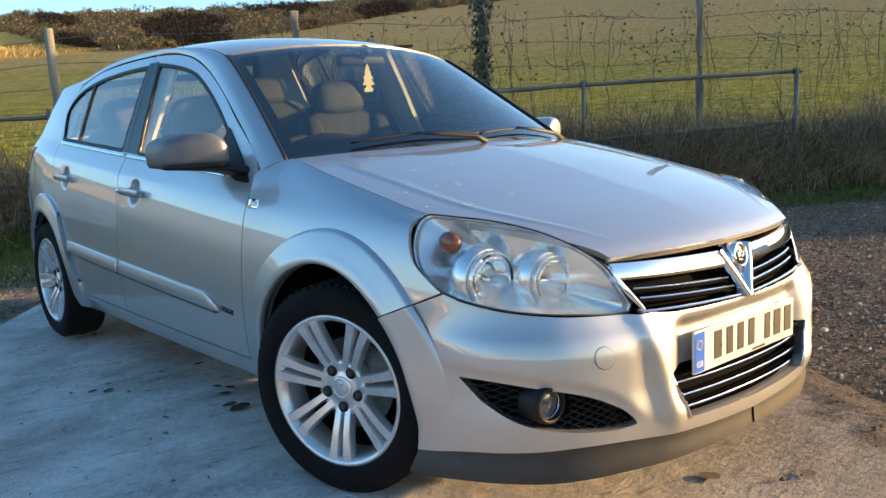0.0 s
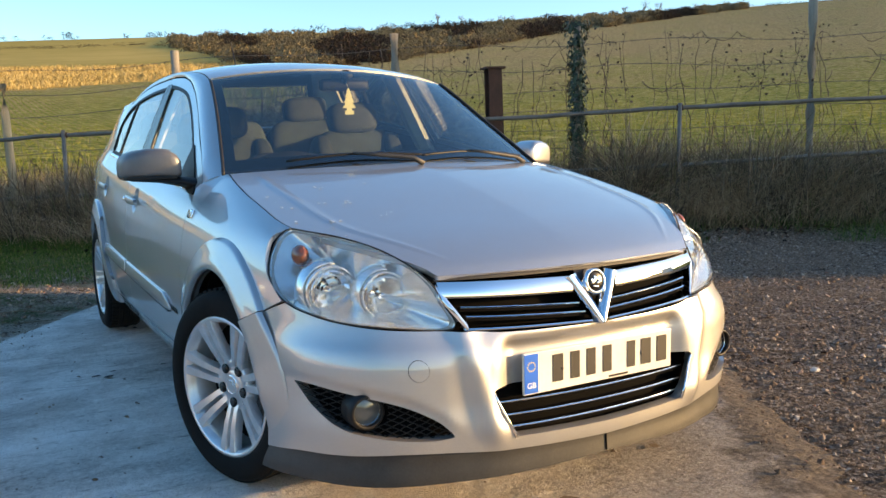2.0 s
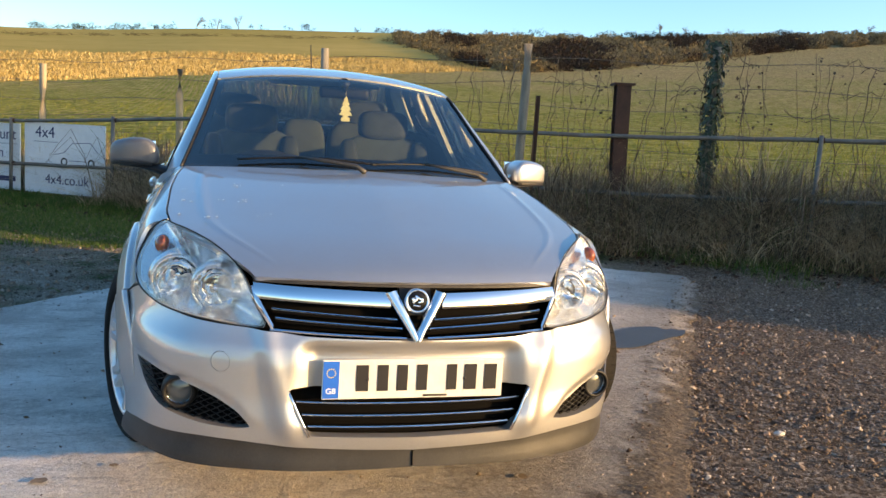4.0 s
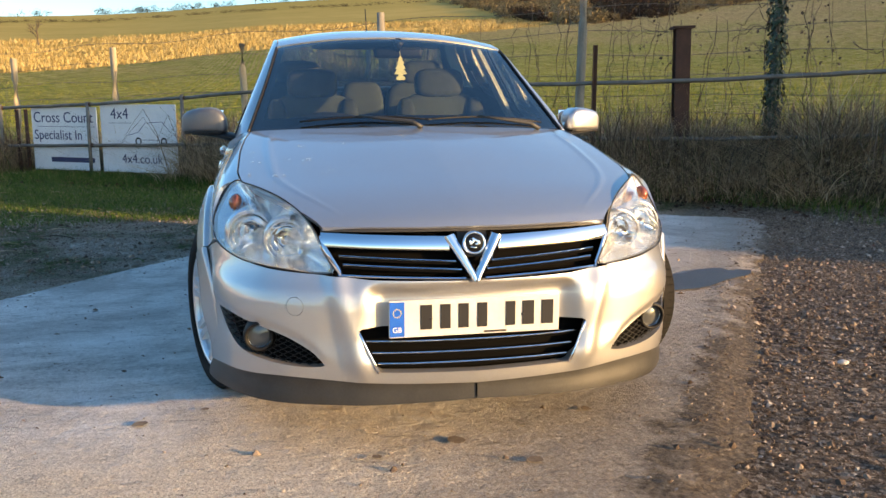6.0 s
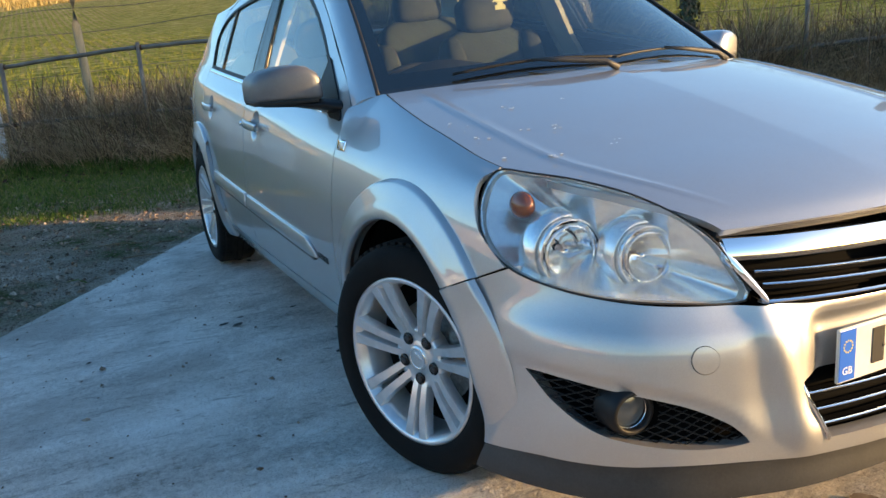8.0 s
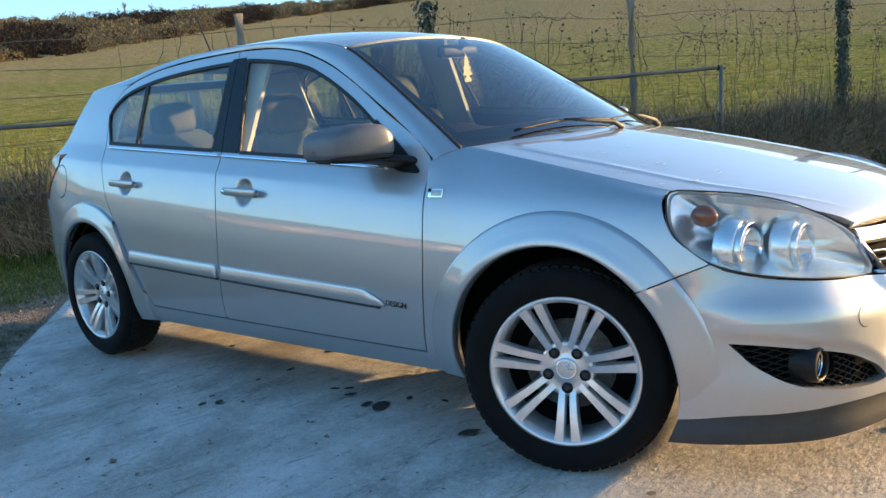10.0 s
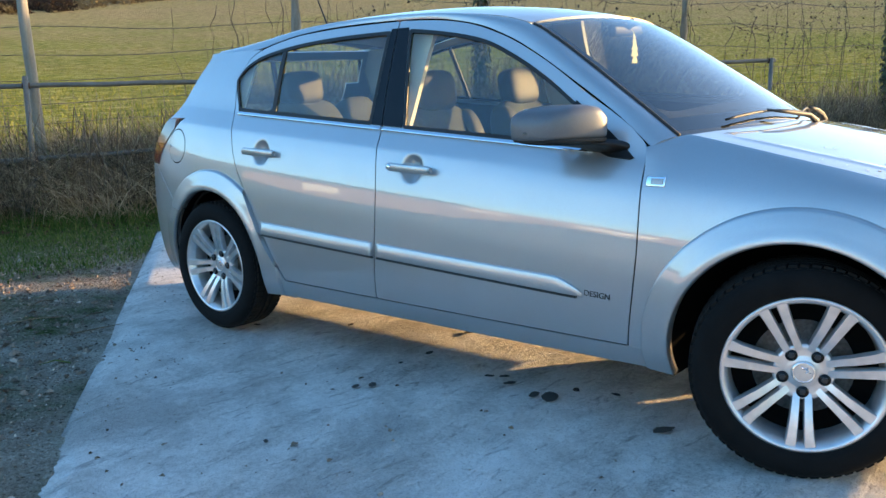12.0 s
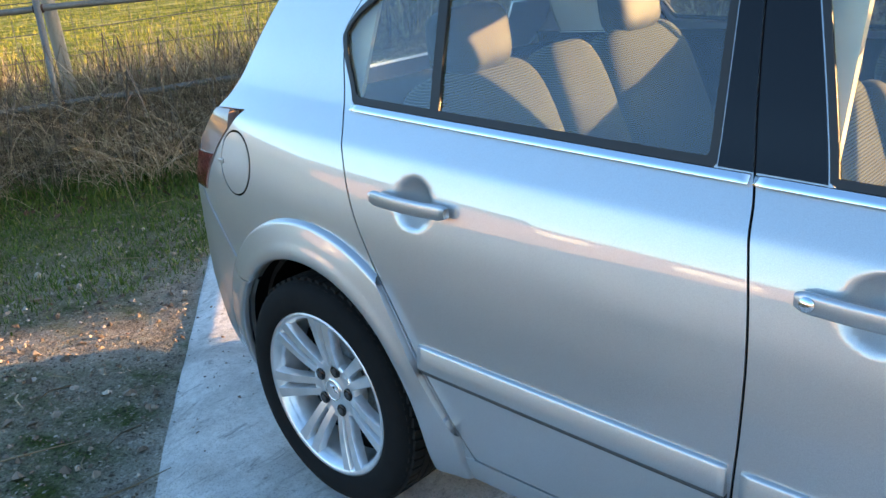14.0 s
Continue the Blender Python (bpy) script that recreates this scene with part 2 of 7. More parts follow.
def spin(bm, profile, n, m=None, closed=False, arc=2 * math.pi, start=0.0):
    """Turns a profile of (radius, height) about the local y axis."""
    full = abs(arc - 2 * math.pi) < 1e-6
    rows = n if full else n + 1
    V = []
    for i in range(rows):
        a = start + arc * i / n
        ring = [bm.verts.new((r * math.cos(a), h, r * math.sin(a))) for r, h in profile]
        V.append(ring)
    for i in range(n):
        A, B = V[i], V[(i + 1) % rows]
        cnt = len(profile) if closed else len(profile) - 1
        for j in range(cnt):
            k = (j + 1) % len(profile)
            try:
                bm.faces.new((A[j], B[j], B[k], A[k]))
            except ValueError:
                pass
    if m is not None:
        for ring in V:
            for v in ring:
                v.co = m @ v.co
    return V


def loft(rows, close_u=False, flip=False):
    """Vertices and faces of a net of point rows."""
    verts = [p for r in rows for p in r]
    n = len(rows[0])
    faces = []
    for i in range(len(rows) - 1):
        for j in range(n if close_u else n - 1):
            k = (j + 1) % n
            f = (i * n + j, i * n + k, (i + 1) * n + k, (i + 1) * n + j)
            faces.append(f[::-1] if flip else f)
    return verts, faces


def skin(S, u0, u1, nu, v0, v1, nv, clips=(), flip=False):
    """A net over the surface S(u, v), cut exactly where any clip(P) turns negative."""
    us = [lerp(u0, u1, i / nu) for i in range(nu + 1)]
    vs = [lerp(v0, v1, j / nv) for j in range(nv + 1)]
    grid = [[Vector(S(u, v)) for v in vs] for u in us]
    val = [[[c(P) for c in clips] for P in row] for row in grid]
    index, verts, faces = {}, [], []

    def vid(u, v, P):
        key = (round(u * 20000), round(v * 20000))
        if key not in index:
            index[key] = len(verts)
            verts.append(P)
        return index[key]
    for i in range(nu):
        for j in range(nv):
            cs = ((i, j), (i + 1, j), (i + 1, j + 1), (i, j + 1))
            poly = [(us[a], vs[b], grid[a][b], val[a][b]) for a, b in cs]
            if any(all(q[3][k] < 0 for q in poly) for k in range(len(clips))):
                continue
            for k in range(len(clips)):
                if all(q[3][k] >= 0 for q in poly):
                    continue
                out = []
                for q, r in zip(poly, poly[1:] + poly[:1]):
                    if q[3][k] >= 0:
                        out.append(q)
                    if (q[3][k] >= 0) != (r[3][k] >= 0):
                        lo, hi, fl = q, r, q[3][k]
                        t = fl / (fl - r[3][k])
                        for _ in range(2):
                            u, v = lerp(q[0], r[0], t), lerp(q[1], r[1], t)
                            P = Vector(S(u, v))
                            g = clips[k](P)
                            if abs(g) < 1e-5:
                                break
                            if (g >= 0) == (q[3][k] >= 0):
                                t += (1 - t) * g / (g - r[3][k]) if g != r[3][k] else 0
                            else:
                                t *= q[3][k] / (q[3][k] - g) if q[3][k] != g else 1
                        u, v = lerp(q[0], r[0], t), lerp(q[1], r[1], t)
                        P = Vector(S(u, v))
                        out.append((u, v, P, [c(P) if n != k else 0.0 for n, c in enumerate(clips)]))
                poly = out
                if len(poly) < 3:
                    break
            if len(poly) < 3:
                continue
            ids = []
            for u, v, P, _ in poly:
                n = vid(u, v, P)
                if not ids or (ids[-1] != n and ids[0] != n):
                    ids.append(n)
            if len(ids) >= 3 and len(set(ids)) == len(ids):
                faces.append(tuple(ids[::-1] if flip else ids))
    return verts, faces


def sheet(name, verts, faces, thick=0.012, side=1):
    """A mesh from a net with its free edges turned in by thick; side -1 mirrors it to the car's other side."""
    bm = bmesh.new()
    vs = [bm.verts.new((p[0], p[1] * side, p[2])) for p in verts]
    for f in faces:
        try:
            bm.faces.new([vs[i] for i in (f if side > 0 else f[::-1])])
        except ValueError:
            pass
    for v in [v for v in bm.verts if not v.link_faces]:
        bm.verts.remove(v)
    bm.normal_update()
    if thick:
        rim = [e for e in bm.edges if len(e.link_faces) == 1]
        inner = {}
        for e in rim:
            for v in e.verts:
                if v not in inner:
                    inner[v] = (v.co - v.normal * thick)
        inner = {v: bm.verts.new(c) for v, c in inner.items()}
        for e in rim:
            l = e.link_loops[0]
            a, b = l.vert, l.link_loop_next.vert
            try:
                bm.faces.new((b, a, inner[a], inner[b]))
            except ValueError:
                pass
            e.smooth = False
    me = bpy.data.meshes.new(name)
    bm.to_mesh(me)
    bm.free()
    me.polygons.foreach_set("use_smooth", [True] * len(me.polygons))
    return me


def patch(loop, bulge, rings=8, centre=None):
    """A domed net that fills a closed loop of points, pushed out by the vector bulge in its middle."""
    c = centre if centre is not None else sum(loop, Vector()) / len(loop)
    b = Vector(bulge)
    rows = []
    for i in range(rings + 1):
        r = 1 - i / rings
        rows.append([c.lerp(p, r) + b * (1 - r * r) for p in loop] if r > 0 else [c + b])
    verts, faces = [], []
    n = len(loop)
    for row in rows:
        verts += row
    for i in range(rings - 1):
        for j in range(n):
            faces.append((i * n + j, i * n + (j + 1) % n, (i + 1) * n + (j + 1) % n, (i + 1) * n + j))
    last, tip = (rings - 1) * n, len(verts) - 1
    for j in range(n):
        faces.append((last + j, last + (j + 1) % n, tip))
    return verts, faces


def lettering(name, text, size, m, mat, parent=None, depth=0.002, label="", align="CENTER", split=False):
    cu = bpy.data.curves.new(name, "FONT")
    cu.body, cu.size, cu.extrude, cu.align_x, cu.align_y = text, size, depth, align, "CENTER"
    cu.materials.append(mat)
    tmp = bpy.data.objects.new(name, cu)
    me = bpy.data.meshes.new_from_object(tmp)
    bpy.data.objects.remove(tmp)
    if split:
        bm = bmesh.new()
        bm.from_mesh(me)
        todo, groups = set(bm.verts), []
        while todo:
            stack, isle = [todo.pop()], []
            while stack:
                q = stack.pop()
                isle.append(q)
                for e in q.link_edges:
                    o = e.other_vert(q)
                    if o in todo:
                        todo.discard(o)
                        stack.append(o)
            lo, hi = min(q.co.x for q in isle), max(q.co.x for q in isle)
            near = [g for g in groups if g[0] < hi - 1e-3 and lo < g[1] - 1e-3]
            for g in near:
                groups.remove(g)
            groups.append((min([lo] + [g[0] for g in near]), max([hi] + [g[1] for g in near]), isle + [q for g in near for q in g[2]]))
        for lo, hi, isle in groups:
            index = {q: i for i, q in enumerate(isle)}
            fs = {f for q in isle for f in q.link_faces}
            glyph = raw_mesh(name, [m @ q.co for q in isle], [tuple(index[q] for q in f.verts) for f in fs], False)
            part(name, glyph, mat, parent, label)
        bm.free()
        return None
    me.transform(m)
    ob = part(name, me, mat, parent, label, flat=True)
    return ob

# ---- ground: one sheet from the yard to the hill's crest ----
FENCE_P, FENCE_D = Vector((-4.4, 5.54)), Vector((-0.557, -0.83))
FENCE_N = Vector((-0.83, 0.557))            # away from the yard
crest_el = curve_of((-180, 1.5), (-60, 3.0), (-20, 5.0), (9, 6.9), (25, 8.2), (36, 8.6), (51, 8.6), (63, 8.25), (70, 8.0), (79, 7.7), (90, 7.05), (100, 6.0), (106, 5.6), (130, 4.5), (180, 1.5))
CREST_R = 350.0


def beyond(x, y):
    return (x - FENCE_P.x) * FENCE_N.x + (y - FENCE_P.y) * FENCE_N.y


def along(x, y):
    return (x - FENCE_P.x) * FENCE_D.x + (y - FENCE_P.y) * FENCE_D.y


def ground_z(x, y):
    r = math.hypot(x, y)
    d, s = beyond(x, y), along(x, y)
    yard = -0.025 + 0.16 * smooth(-2.2, 0.3, d) * smooth(6.0, -1.0, s)
    yaw = math.degrees(math.atan2(-x, y))
    el = math.tan(radians(crest_el(yaw)))
    k = min(1.0, max(0.0, (r - 9) / (CREST_R - 9)))
    hill = r * el * k ** 0.5 if r < CREST_R else CREST_R * el - (r - CREST_R) * 0.03
    w = smooth(0.3, 7.0, d)
    bumps = 0.25 * noise.noise(Vector((x * 0.03, y * 0.03, 0))) * min(1, r / 60)
    return lerp(yard, hill + bumps, w)


def build_ground():
    radii = [0.0]
    while radii[-1] < 24:
        radii.append(radii[-1] + 0.3)
    while radii[-1] < 900:
        radii.append(radii[-1] * 1.035)
    n = 360
    verts, faces, mats = [(0, 0, ground_z(0, 0))], [], []
    for r in radii[1:]:
        for i in range(n):
            a = 2 * math.pi * i / n
            x, y = r * math.cos(a), r * math.sin(a)
            z = ground_z(x, y)
            if r < 12:
                z += 0.012 * noise.noise(Vector((x * 1.7, y * 1.7, 3)))
            verts.append((x, y, z))
    for i in range(n):
        faces.append((0, 1 + i, 1 + (i + 1) % n))
        mats.append(0)
    for k in range(len(radii) - 2):
        for i in range(n):
            a, b = 1 + k * n, 1 + (k + 1) * n
            j = (i + 1) % n
            faces.append((a + i, b + i, b + j, a + j))
            x, y, _ = verts[b + i]
            mats.append(zone(x, y))
    me = raw_mesh("ground", verts, faces)
    me.polygons.foreach_set("material_index", mats)
    return me


def zone(x, y):
    """0 yard, 1 near field, 2 rough golden grass, 3 upper fields."""
    if beyond(x, y) < 0.6:
        return 0
    r = math.hypot(x, y)
    yaw = math.degrees(math.atan2(-x, y))
    k = ((max(r, 9) - 9) / (CREST_R - 9)) ** 0.5
    lo, hi = gold_lo(yaw), gold_hi(yaw)
    if yaw > 66 and lo < k < hi:
        return 2
    if yaw > 66 and k >= hi:
        return 3
    return 1


gold_lo = curve_of((66, 0.79), (75, 0.70), (93, 0.60), (106, 0.50), (125, 0.42))
gold_hi = curve_of((66, 0.79), (75, 0.785), (93, 0.79), (106, 0.755), (125, 0.73))

YARD = material("yard_mud_and_grass", (0.1, 0.09, 0.06), 0.95, spec=0.1)
yv = coords(YARD)
ys = YARD.node_tree.nodes.new("ShaderNodeSeparateXYZ")
YARD.node_tree.links.new(yv, ys.inputs[0])
across = math_node(YARD, "ADD", math_node(YARD, "MULTIPLY", ys.outputs[0], 0.58), math_node(YARD, "MULTIPLY", ys.outputs[1], 0.81))
wob = noise_tex(YARD, 0.9, 5, 0.6, yv)
fine, mid = noise_tex(YARD, 90, 5, 0.7, yv), noise_tex(YARD, 7, 5, 0.6, yv)
gravel_c = ramp(YARD, fine, [(0.3, (0.06, 0.046, 0.035)), (0.5, (0.17, 0.135, 0.105)), (0.66, (0.4, 0.34, 0.28))])
gravel_c = mix(YARD, ramp(YARD, mid, [(0.4, (0, 0, 0)), (0.65, (0.55, 0.55, 0.55))]), gravel_c, (0.07, 0.052, 0.038))
mud_c = ramp(YARD, math_node(YARD, "ADD", math_node(YARD, "MULTIPLY", mid, 0.5), math_node(YARD, "MULTIPLY", fine, 0.5)), [(0.36, (0.17, 0.135, 0.1)), (0.5, (0.42, 0.345, 0.275)), (0.62, (0.7, 0.61, 0.51))])
turf_c = ramp(YARD, fine, [(0.3, (0.03, 0.05, 0.012)), (0.7, (0.09, 0.125, 0.03))])
turf_f = ramp(YARD, math_node(YARD, "ADD", wob, math_node(YARD, "MULTIPLY", mid, 0.35)), [(0.62, (0, 0, 0)), (0.8, (1, 1, 1))])
lawn = math_node(YARD, "MULTIPLY", math_node(YARD, "ADD", math_node(YARD, "MULTIPLY", ys.outputs[0], -0.8), -3.7), 1.0, True)
left_c = mix(YARD, math_node(YARD, "MAXIMUM", turf_f, math_node(YARD, "MULTIPLY", lawn, 0.85)), mud_c, turf_c)
side_f = ramp(YARD, math_node(YARD, "ADD", math_node(YARD, "MULTIPLY", across, 0.5), math_node(YARD, "MULTIPLY", wob, 0.3)), [(0.1, (0, 0, 0)), (0.5, (1, 1, 1))])
cells = YARD.node_tree.nodes.new("ShaderNodeTexVoronoi")
cells.inputs["Scale"].default_value = 62
YARD.node_tree.links.new(yv, cells.inputs["Vector"])
tone = YARD.node_tree.nodes.new("ShaderNodeSeparateColor")
YARD.node_tree.links.new(cells.outputs["Color"], tone.inputs[0])
pebble_c = ramp(YARD, tone.outputs[0], [(0.0, (0.07, 0.05, 0.037)), (0.45, (0.2, 0.145, 0.108)), (0.8, (0.34, 0.265, 0.205)), (1.0, (0.55, 0.47, 0.39))])
gravel_c = mix(YARD, 0.62, gravel_c, pebble_c)
grain_c = mix(YARD, side_f, left_c, gravel_c)
chips = noise_tex(YARD, 55, 3, 0.6, yv)
grain_c = mix(YARD, ramp(YARD, chips, [(0.6, (0, 0, 0)), (0.66, (0.75, 0.75, 0.75))]), grain_c, (0.46, 0.4, 0.33))
grain_c = mix(YARD, ramp(YARD, chips, [(0.34, (0.75, 0.75, 0.75)), (0.42, (0, 0, 0))]), grain_c, (0.04, 0.03, 0.022))
to(YARD, "Base Color", grain_c)
bump(YARD, chips, 1.0, 0.03)
bump(YARD, math_node(YARD, "SUBTRACT", 1.0, cells.outputs["Distance"]), 1.0, 0.014)
bump(YARD, fine, 1.0, 0.035)
bump(YARD, mid, 0.5, 0.04)

FIELD = material("sown_field", (0.1, 0.1, 0.04), 1.0, spec=0.0)
fv = coords(FIELD)
patchy, grain = noise_tex(FIELD, 0.05, 5, 0.6, fv), noise_tex(FIELD, 2.5, 6, 0.75, coords(FIELD, 1, (1.0, 0.35, 1.0)))
wave = FIELD.node_tree.nodes.new("ShaderNodeTexWave")
wave.wave_type, wave.bands_direction = "BANDS", "Y"
wave.inputs["Scale"].default_value, wave.inputs["Distortion"].default_value, wave.inputs["Detail"].default_value = 0.55, 2.5, 3
FIELD.node_tree.links.new(fv, wave.inputs["Vector"])
green = ramp(FIELD, grain, [(0.36, (0.06, 0.08, 0.022)), (0.5, (0.17, 0.2, 0.055)), (0.62, (0.36, 0.34, 0.14))])
earth = ramp(FIELD, grain, [(0.38, (0.15, 0.12, 0.065)), (0.62, (0.42, 0.335, 0.19))])
mixf = math_node(FIELD, "ADD", math_node(FIELD, "MULTIPLY", wave.outputs["Fac"], 0.35), math_node(FIELD, "MULTIPLY", patchy, 0.8))
fs = FIELD.node_tree.nodes.new("ShaderNodeSeparateXYZ")
FIELD.node_tree.links.new(fv, fs.inputs[0])
mixf = math_node(FIELD, "ADD", mixf, math_node(FIELD, "MULTIPLY", math_node(FIELD, "MINIMUM", fs.outputs[2], 22.0), 0.022))
to(FIELD, "Base Color", mix(FIELD, ramp(FIELD, mixf, [(0.62, (0, 0, 0)), (1.0, (0.92, 0.92, 0.92))]), green, earth))
bump(FIELD, grain, 1.0, 0.35)
GOLD = mottled("rough_golden_grass", (0.28, 0.19, 0.06), (0.46, 0.33, 0.11), 0.25, 2.0, 1.0, 0.3, spec=0.0)
UPPER = mottled("upper_fields", (0.26, 0.22, 0.07), (0.42, 0.32, 0.12), 0.03, 0.6, 1.0, 0.1, stretch=(1, 0.3, 1), spec=0.0)
ground = part("ground", build_ground(), [YARD, FIELD, GOLD, UPPER])
tagged(ground, "muddy gravel yard running into sown field and hillside", "ground", kind="structure")

# concrete apron under the car: a strip that lies askew to it
SLAB_U, SLAB_N = Vector((0.81, -0.58)), Vector((0.58, 0.81))


def slab_edge(q, side):
    w = noise.noise(Vector((q * 0.9, side * 7.0, 0))) * 0.10 + noise.noise(Vector((q * 3.1, side * 3.0, 5))) * 0.04
    if side < 0:
        return -2.73 + w * 0.14
    return 1.15 + w * 0.8 + 0.10 * math.sin(q * 0.6 + 1) + 0.05 * noise.noise(Vector((q * 9, 1, 2)))


CONCRETE = material("worn_concrete", (0.35, 0.33, 0.3), 0.85, spec=0.25)
cv = coords(CONCRETE)
rot = CONCRETE.node_tree.nodes.new("ShaderNodeMapping")
rot.inputs["Rotation"].default_value = (0, 0, radians(20))
rot.inputs["Scale"].default_value = (1.7, 0.55, 1)
CONCRETE.node_tree.links.new(cv, rot.inputs["Vector"])
c_big, c_mid, c_fine = noise_tex(CONCRETE, 0.8, 6, 0.65, cv), noise_tex(CONCRETE, 3.0, 6, 0.7, rot.outputs[0]), noise_tex(CONCRETE, 45, 5, 0.75, cv)
c_f = math_node(CONCRETE, "ADD", math_node(CONCRETE, "MULTIPLY", c_big, 0.4), math_node(CONCRETE, "ADD", math_node(CONCRETE, "MULTIPLY", c_mid, 0.35), math_node(CONCRETE, "MULTIPLY", c_fine, 0.25)))
c_col = ramp(CONCRETE, c_f, [(0.37, (0.26, 0.24, 0.215)), (0.44, (0.58, 0.55, 0.51)), (0.5, (0.77, 0.735, 0.69)), (0.57, (0.9, 0.875, 0.84))])
stain = ramp(CONCRETE, noise_tex(CONCRETE, 1.3, 8, 0.68, cv, 0.6), [(0.46, (0, 0, 0)), (0.62, (0.62, 0.62, 0.62))])
c_col = mix(CONCRETE, stain, c_col, (0.32, 0.295, 0.265))
# sandy, pitted wear towards the yard's entrance, its colour warmed to look sunlit, and dirt trodden over the ragged
# edge
cs = CONCRETE.node_tree.nodes.new("ShaderNodeSeparateXYZ")
CONCRETE.node_tree.links.new(cv, cs.inputs[0])
brush = CONCRETE.node_tree.nodes.new("ShaderNodeMapping")
brush.inputs["Rotation"].default_value = (0, 0, radians(-35))
brush.inputs["Scale"].default_value = (1.0, 0.3, 1)
CONCRETE.node_tree.links.new(cv, brush.inputs["Vector"])
c_brush = noise_tex(CONCRETE, 42, 6, 0.68, brush.outputs[0], 0.5)
# grit colour also holds the warm sunlight of the ground in front
sunlit_grit_c = ramp(CONCRETE, noise_tex(CONCRETE, 120, 4, 0.75, cv), [(0.34, (0.32, 0.225, 0.15)), (0.46, (0.72, 0.58, 0.43)), (0.62, (0.92, 0.8, 0.64))])
worn = math_node(CONCRETE, "ADD", math_node(CONCRETE, "MULTIPLY", cs.outputs[0], 0.55), c_big)
c_col = mix(CONCRETE, ramp(CONCRETE, worn, [(0.68, (0, 0, 0)), (0.95, (0.9, 0.9, 0.9))]), c_col, sunlit_grit_c)
c_p = math_node(CONCRETE, "ADD", math_node(CONCRETE, "MULTIPLY", cs.outputs[0], 0.58), math_node(CONCRETE, "MULTIPLY", cs.outputs[1], 0.81))
# concrete turns darker and browner towards the SLAB_N side
brown_side_f = ramp(CONCRETE, math_node(CONCRETE, "MULTIPLY", math_node(CONCRETE, "ADD", c_p, c_mid), 0.5), [(0.32, (0, 0, 0)), (0.62, (0.72, 0.72, 0.72))])
c_col = mix(CONCRETE, brown_side_f, c_col, ramp(CONCRETE, c_fine, [(0.35, (0.13, 0.105, 0.08)), (0.65, (0.36, 0.3, 0.245))]))
edge_f = math_node(CONCRETE, "ADD", c_p, math_node(CONCRETE, "MULTIPLY", noise_tex(CONCRETE, 5, 6, 0.7, cv), 0.9))
edge_c = ramp(CONCRETE, c_fine, [(0.35, (0.06, 0.045, 0.032)), (0.6, (0.2, 0.16, 0.12)), (0.75, (0.34, 0.28, 0.22))])
dirt_f = ramp(CONCRETE, math_node(CONCRETE, "MULTIPLY", edge_f, 0.5), [(0.68, (0, 0, 0)), (0.76, (1, 1, 1))])
speck = noise_tex(CONCRETE, 210, 3, 0.6, cv)
c_col = mix(CONCRETE, ramp(CONCRETE, speck, [(0.34, (0.5, 0.5, 0.5)), (0.44, (0, 0, 0))]), c_col, (0.16, 0.14, 0.12))
c_col = mix(CONCRETE, ramp(CONCRETE, speck, [(0.6, (0, 0, 0)), (0.7, (0.4, 0.4, 0.4))]), c_col, (0.85, 0.82, 0.77))
pits = noise_tex(CONCRETE, 22, 6, 0.75, brush.outputs[0], 0.8)
c_col = mix(CONCRETE, ramp(CONCRETE, pits, [(0.34, (0.6, 0.6, 0.6)), (0.44, (0, 0, 0))]), c_col, (0.2, 0.18, 0.16))
to(CONCRETE, "Base Color", mix(CONCRETE, dirt_f, c_col, edge_c))
bump(CONCRETE, c_fine, 0.9, 0.014)
bump(CONCRETE, c_brush, 1.0, 0.026)
bump(CONCRETE, noise_tex(CONCRETE, 160, 4, 0.7, cv), 0.8, 0.005)
bump(CONCRETE, c_mid, 0.3, 0.01)


def build_slab():
    rows = []
    for i in range(640):
        q = lerp(-5.75, 7.0, i / 639)
        lo, hi = slab_edge(q, -1), slab_edge(q, 1)
        if q < -5.2:
            lo += (-5.2 - q) * 1.5
        row = []
        for j in range(191):
            p = lerp(lo, hi, j / 190)
            c = SLAB_U * q + SLAB_N * p
            z = 0.003 * noise.noise(Vector((c.x * 1.3, c.y * 1.3, 0))) - 0.002
            z += 0.0022 * noise.noise(Vector((c.x * 17, c.y * 17, 4))) + 0.0016 * noise.noise(Vector((c.x * 38, c.y * 38, 8)))
            z -= 0.02 * smooth(0.10, 0.0, min(p - lo, (hi - p) * 0.6))
            row.append((c.x, c.y, z))
        row = [(row[0][0], row[0][1], -0.08)] + row + [(row[-1][0], row[-1][1], -0.08)]
        rows.append(row)
    v, f = loft(rows)
    return raw_mesh("concrete_apron", v, f)


slab = part("concrete_apron", build_slab(), CONCRETE)
tagged(slab, "worn grey concrete apron with oil spots and broken edges", "pavement", kind="structure")

# ---- the car: x forward from the front axle, y to its left, z up ----
car = thing("car", "silver five-door hatchback parked on a concrete apron", "car")
HUB_F, HUB_R, ARCH = (0.012, 0.302), (-2.612, 0.312), 0.362
belt = lambda x: 0.884 + (-0.5 - x) * 0.073
half_w = curve_of((-3.36, 0.66), (-3.28, 0.72), (-3.2, 0.752), (-3.1, 0.782), (-2.9, 0.815), (-2.6, 0.838), (-2.2, 0.848), (-1.6, 0.852), (-1.0, 0.85), (-0.4, 0.842), (0, 0.836), (0.2, 0.825), (0.35, 0.805), (0.5, 0.77))
tuck = curve_of((0.15, 0.09), (0.20, 0.07), (0.24, 0.048), (0.29, 0.028), (0.36, 0.014), (0.45, 0.004), (0.52, 0.0), (0.6, 0.0))
